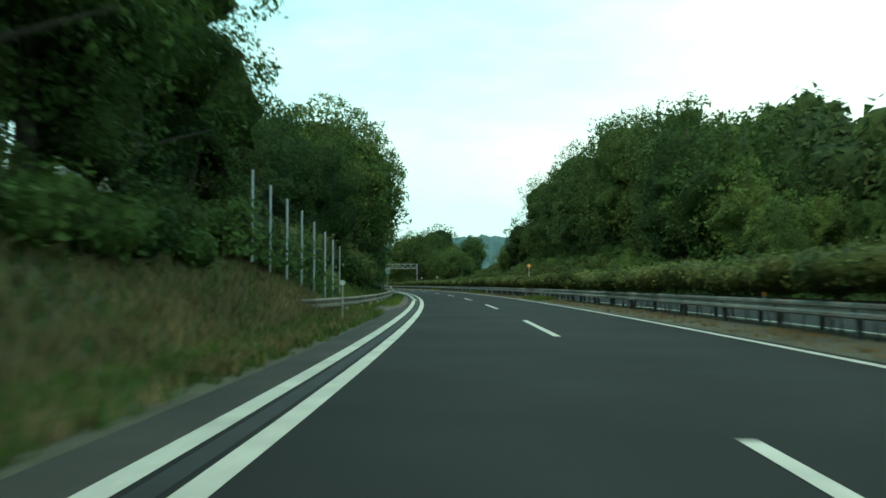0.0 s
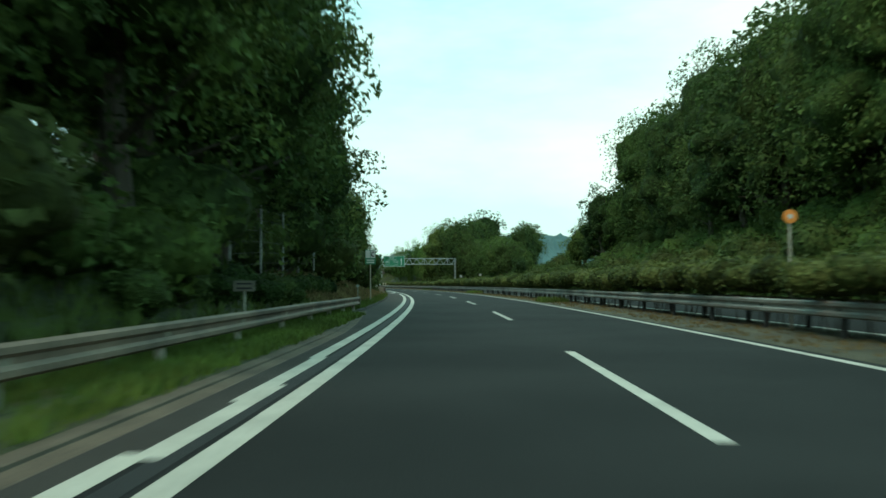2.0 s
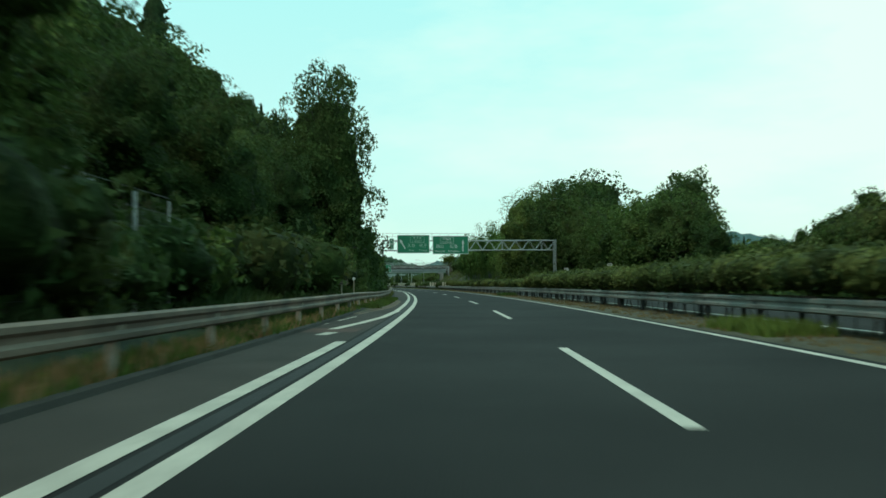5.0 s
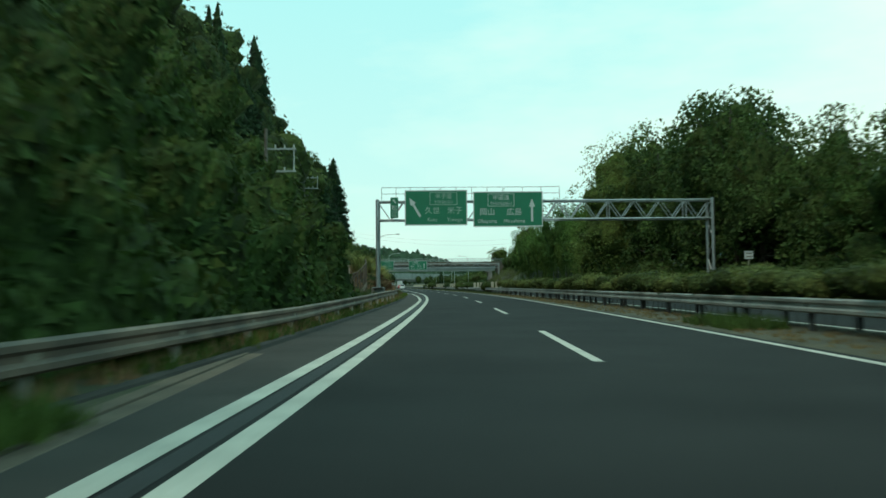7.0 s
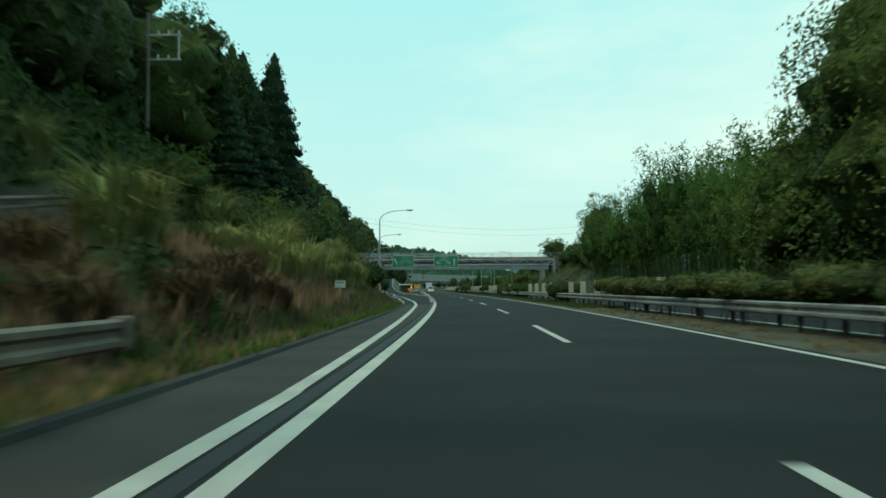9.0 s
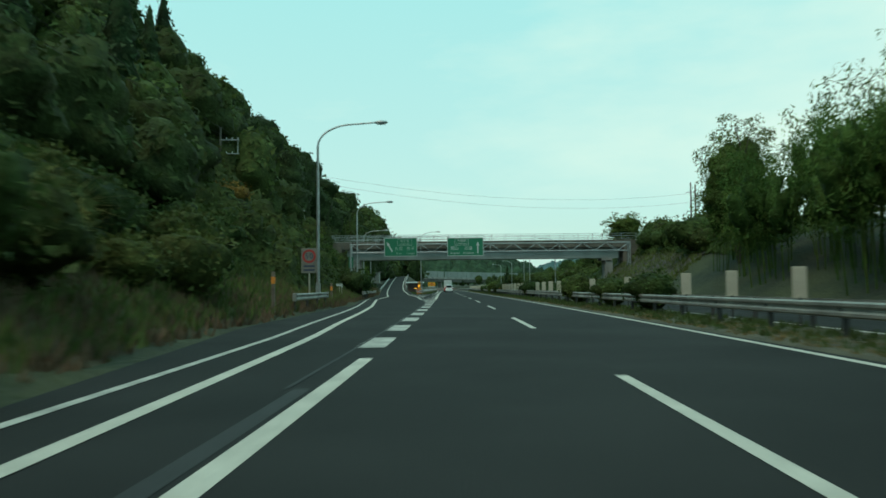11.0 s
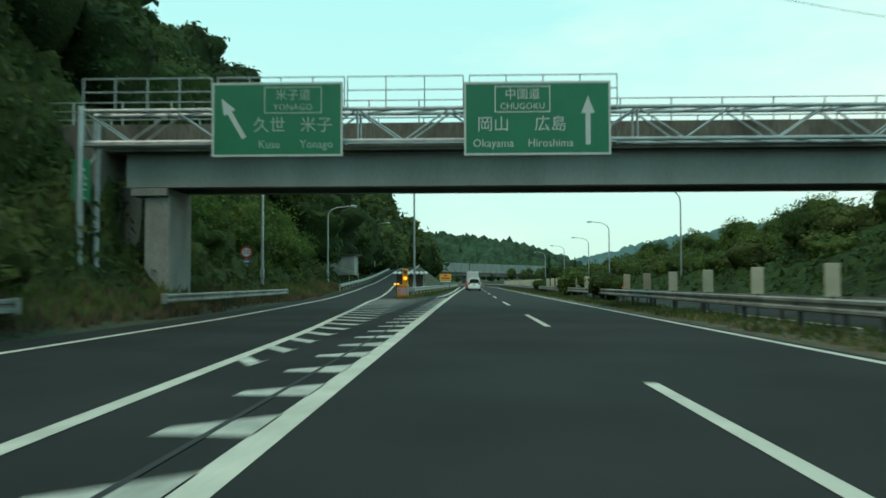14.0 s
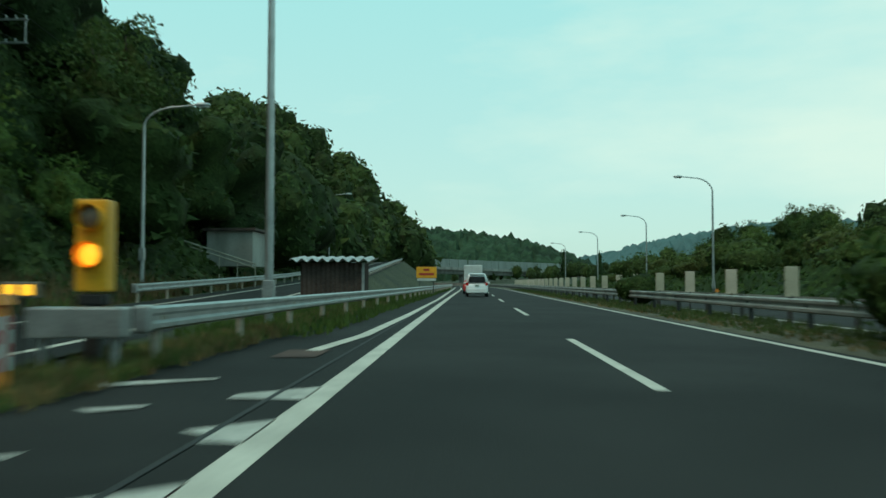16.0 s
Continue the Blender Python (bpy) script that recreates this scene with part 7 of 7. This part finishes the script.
def rounded(w, z0, z1, y, wt=None, r=0.12):
    """A rounded cross-section of a car body at length y: half width w at the sill, wt at the top."""
    wt = w if wt is None else wt
    pts = [(-w + r, z0), (w - r, z0), (w, z0 + r), (w, z0 + (z1 - z0) * 0.45), (wt, z1 - r), (wt - r, z1), (-wt + r, z1), (-wt, z1 - r), (-w, z0 + (z1 - z0) * 0.45), (-w, z0 + r)]
    return [(x, y, z) for x, z in pts]


def wheel(parent, x, y, r=0.33, w=0.22):
    bm = bmesh.new()
    add_tube(bm, (x - w / 2, y, r), (x + w / 2, y, r), r, seg=24)
    ty = part("wheel", bm, BLACK, parent)
    bm = bmesh.new()
    o = w / 2 + 0.008
    add_tube(bm, (x - o, y, r), (x + o, y, r), r * 0.6, seg=20)
    part("rim", bm, GALV, ty)


def minivan(m):
    c = thing("minivan", m, "white minivan seen from behind on the lane", "car")
    w = 0.88
    loft([rounded(w * 0.93, 0.38, 0.95, -2.32), rounded(w, 0.30, 1.05, -2.2), rounded(w, 0.26, 1.08, -1.0), rounded(w, 0.26, 1.06, 1.4), rounded(w * 0.96, 0.3, 0.95, 2.0), rounded(w * 0.85, 0.36, 0.8, 2.35)], WHITE_PAINT, "body", c)
    loft([rounded(w * 0.97, 1.0, 1.78, -2.22, w * 0.78), rounded(w * 0.98, 1.0, 1.87, -1.8, w * 0.82), rounded(w * 0.98, 1.0, 1.88, 0.2, w * 0.82), rounded(w * 0.95, 1.0, 1.72, 1.0, w * 0.78), rounded(w * 0.9, 1.0, 1.1, 1.85, w * 0.75)], WHITE_PAINT, "cabin", c)
    bm = bmesh.new()
    vs = [bm.verts.new(q) for q in ((-0.7, -2.27, 1.12), (0.7, -2.27, 1.12), (0.60, -2.255, 1.62), (-0.60, -2.255, 1.62))]
    bm.faces.new(vs)
    r = bmesh.ops.extrude_face_region(bm, geom=bm.faces[:])
    bmesh.ops.translate(bm, verts=[q for q in r["geom"] if isinstance(q, bmesh.types.BMVert)], vec=(0, 0.05, 0))
    part("rear_window", bm, GLASS_DARK, c)
    for sx in (-1, 1):
        bm = bmesh.new()
        vs = [bm.verts.new((sx * x, y, z)) for x, y, z in ((0.872, -2.0, 1.2), (0.872, 1.0, 1.2), (0.765, 0.6, 1.66), (0.765, -1.9, 1.7))]
        bm.faces.new(vs)
        r = bmesh.ops.extrude_face_region(bm, geom=bm.faces[:])
        bmesh.ops.translate(bm, verts=[q for q in r["geom"] if isinstance(q, bmesh.types.BMVert)], vec=(-sx * 0.03, 0, 0))
        part("side_window", bm, GLASS_DARK, c)
        bm = bmesh.new()
        add_box(bm, (sx * 0.76, -2.27, 1.02), (0.2, 0.12, 0.26), 0.03)
        part("tail_lamp", bm, TAIL_RED, c)
        for y in (-1.45, 1.45):
            wheel(c, sx * 0.79, y)
        box("mirror", (sx * 1.0, 0.95, 1.12), (0.2, 0.1, 0.15), WHITE_PAINT, c, 0.03)
    box("rear_bumper", (0, -2.33, 0.48), (1.66, 0.16, 0.34), WHITE_PAINT, c, 0.05)
    p = box("number_plate", (0, -2.36, 0.88), (0.34, 0.03, 0.17), SIGN_WHITE, c)
    box("plate_bar", (0, -2.377, 0.87), (0.26, 0.004, 0.06), SIGN_GREEN, p)
    box("spoiler", (0, -2.24, 1.80), (1.2, 0.22, 0.06), WHITE_PAINT, c, 0.02)
    return c


def box_truck(m):
    c = thing("box_truck", m, "white box lorry ahead on the lane", "lorry")
    bm = bmesh.new()
    add_box(bm, (0, 0, 2.05), (2.1, 4.6, 2.2), 0.04)
    part("box_body", bm, WHITE_PAINT, c)
    for x in (-0.5, 0.5):
        box("rear_door", (x, -2.31, 2.05), (0.98, 0.04, 2.05), SIGN_WHITE, c, 0.01)
    box("chassis", (0, 0.4, 0.75), (0.9, 6.0, 0.25), BLACK, c)
    loft([rounded(0.98, 0.55, 2.3, 2.45, 0.92), rounded(1.0, 0.5, 2.4, 2.9, 0.92), rounded(0.98, 0.5, 2.2, 3.9, 0.85), rounded(0.95, 0.5, 1.4, 4.1, 0.9)], WHITE_PAINT, "cab", c)
    for sx in (-1, 1):
        box("tail_lamp", (sx * 0.8, -2.33, 0.8), (0.3, 0.06, 0.14), TAIL_RED, c, 0.01)
        for y in (-1.4, 3.2):
            wheel(c, sx * 0.85, y, 0.4, 0.3)
    box("rear_bumper", (0, -2.3, 0.58), (1.9, 0.1, 0.14), POST_DARK, c, 0.01)
    return c


def hatchback(m):
    c = thing("hatchback", m, "small red hatchback ahead on the lane", "car")
    w = 0.83
    loft([rounded(w * 0.92, 0.36, 0.9, -1.85), rounded(w, 0.28, 0.98, -1.7), rounded(w, 0.25, 0.98, 0.8), rounded(w * 0.95, 0.28, 0.88, 1.5), rounded(w * 0.82, 0.34, 0.7, 1.85)], RED_PAINT, "body", c)
    loft([rounded(w * 0.95, 0.92, 1.3, -1.72, w * 0.75), rounded(w * 0.95, 0.92, 1.5, -1.2, w * 0.76), rounded(w * 0.95, 0.92, 1.52, 0.0, w * 0.76), rounded(w * 0.9, 0.92, 1.02, 0.95, w * 0.72)], RED_PAINT, "cabin", c)
    bm = bmesh.new()
    vs = [bm.verts.new(q) for q in ((-0.6, -1.77, 1.0), (0.6, -1.77, 1.0), (0.52, -1.5, 1.40), (-0.52, -1.5, 1.40))]
    bm.faces.new(vs)
    r = bmesh.ops.extrude_face_region(bm, geom=bm.faces[:])
    bmesh.ops.translate(bm, verts=[q for q in r["geom"] if isinstance(q, bmesh.types.BMVert)], vec=(0, 0.06, -0.02))
    part("rear_window", bm, GLASS_DARK, c)
    for sx in (-1, 1):
        box("tail_lamp", (sx * 0.7, -1.8, 0.9), (0.18, 0.08, 0.22), TAIL_RED, c, 0.02)
        for y in (-1.2, 1.2):
            wheel(c, sx * 0.74, y, 0.3, 0.2)
    box("rear_bumper", (0, -1.86, 0.45), (1.5, 0.12, 0.26), RED_PAINT, c, 0.04)
    return c


minivan(at(497.5, 0.55, 0.0))
hatchback(at(513, 0.1, 0.0))
box_truck(at(527, 0.3, 0.0))

for pr in [CONIFER_BROAD, AIRY, RUSTY, WITHERED] + PAMPAS + BIG + BROAD + NEAR + MID + SMALL + CONIFER + BAMBOO + HEDGE + BUSH:
    discard(pr)
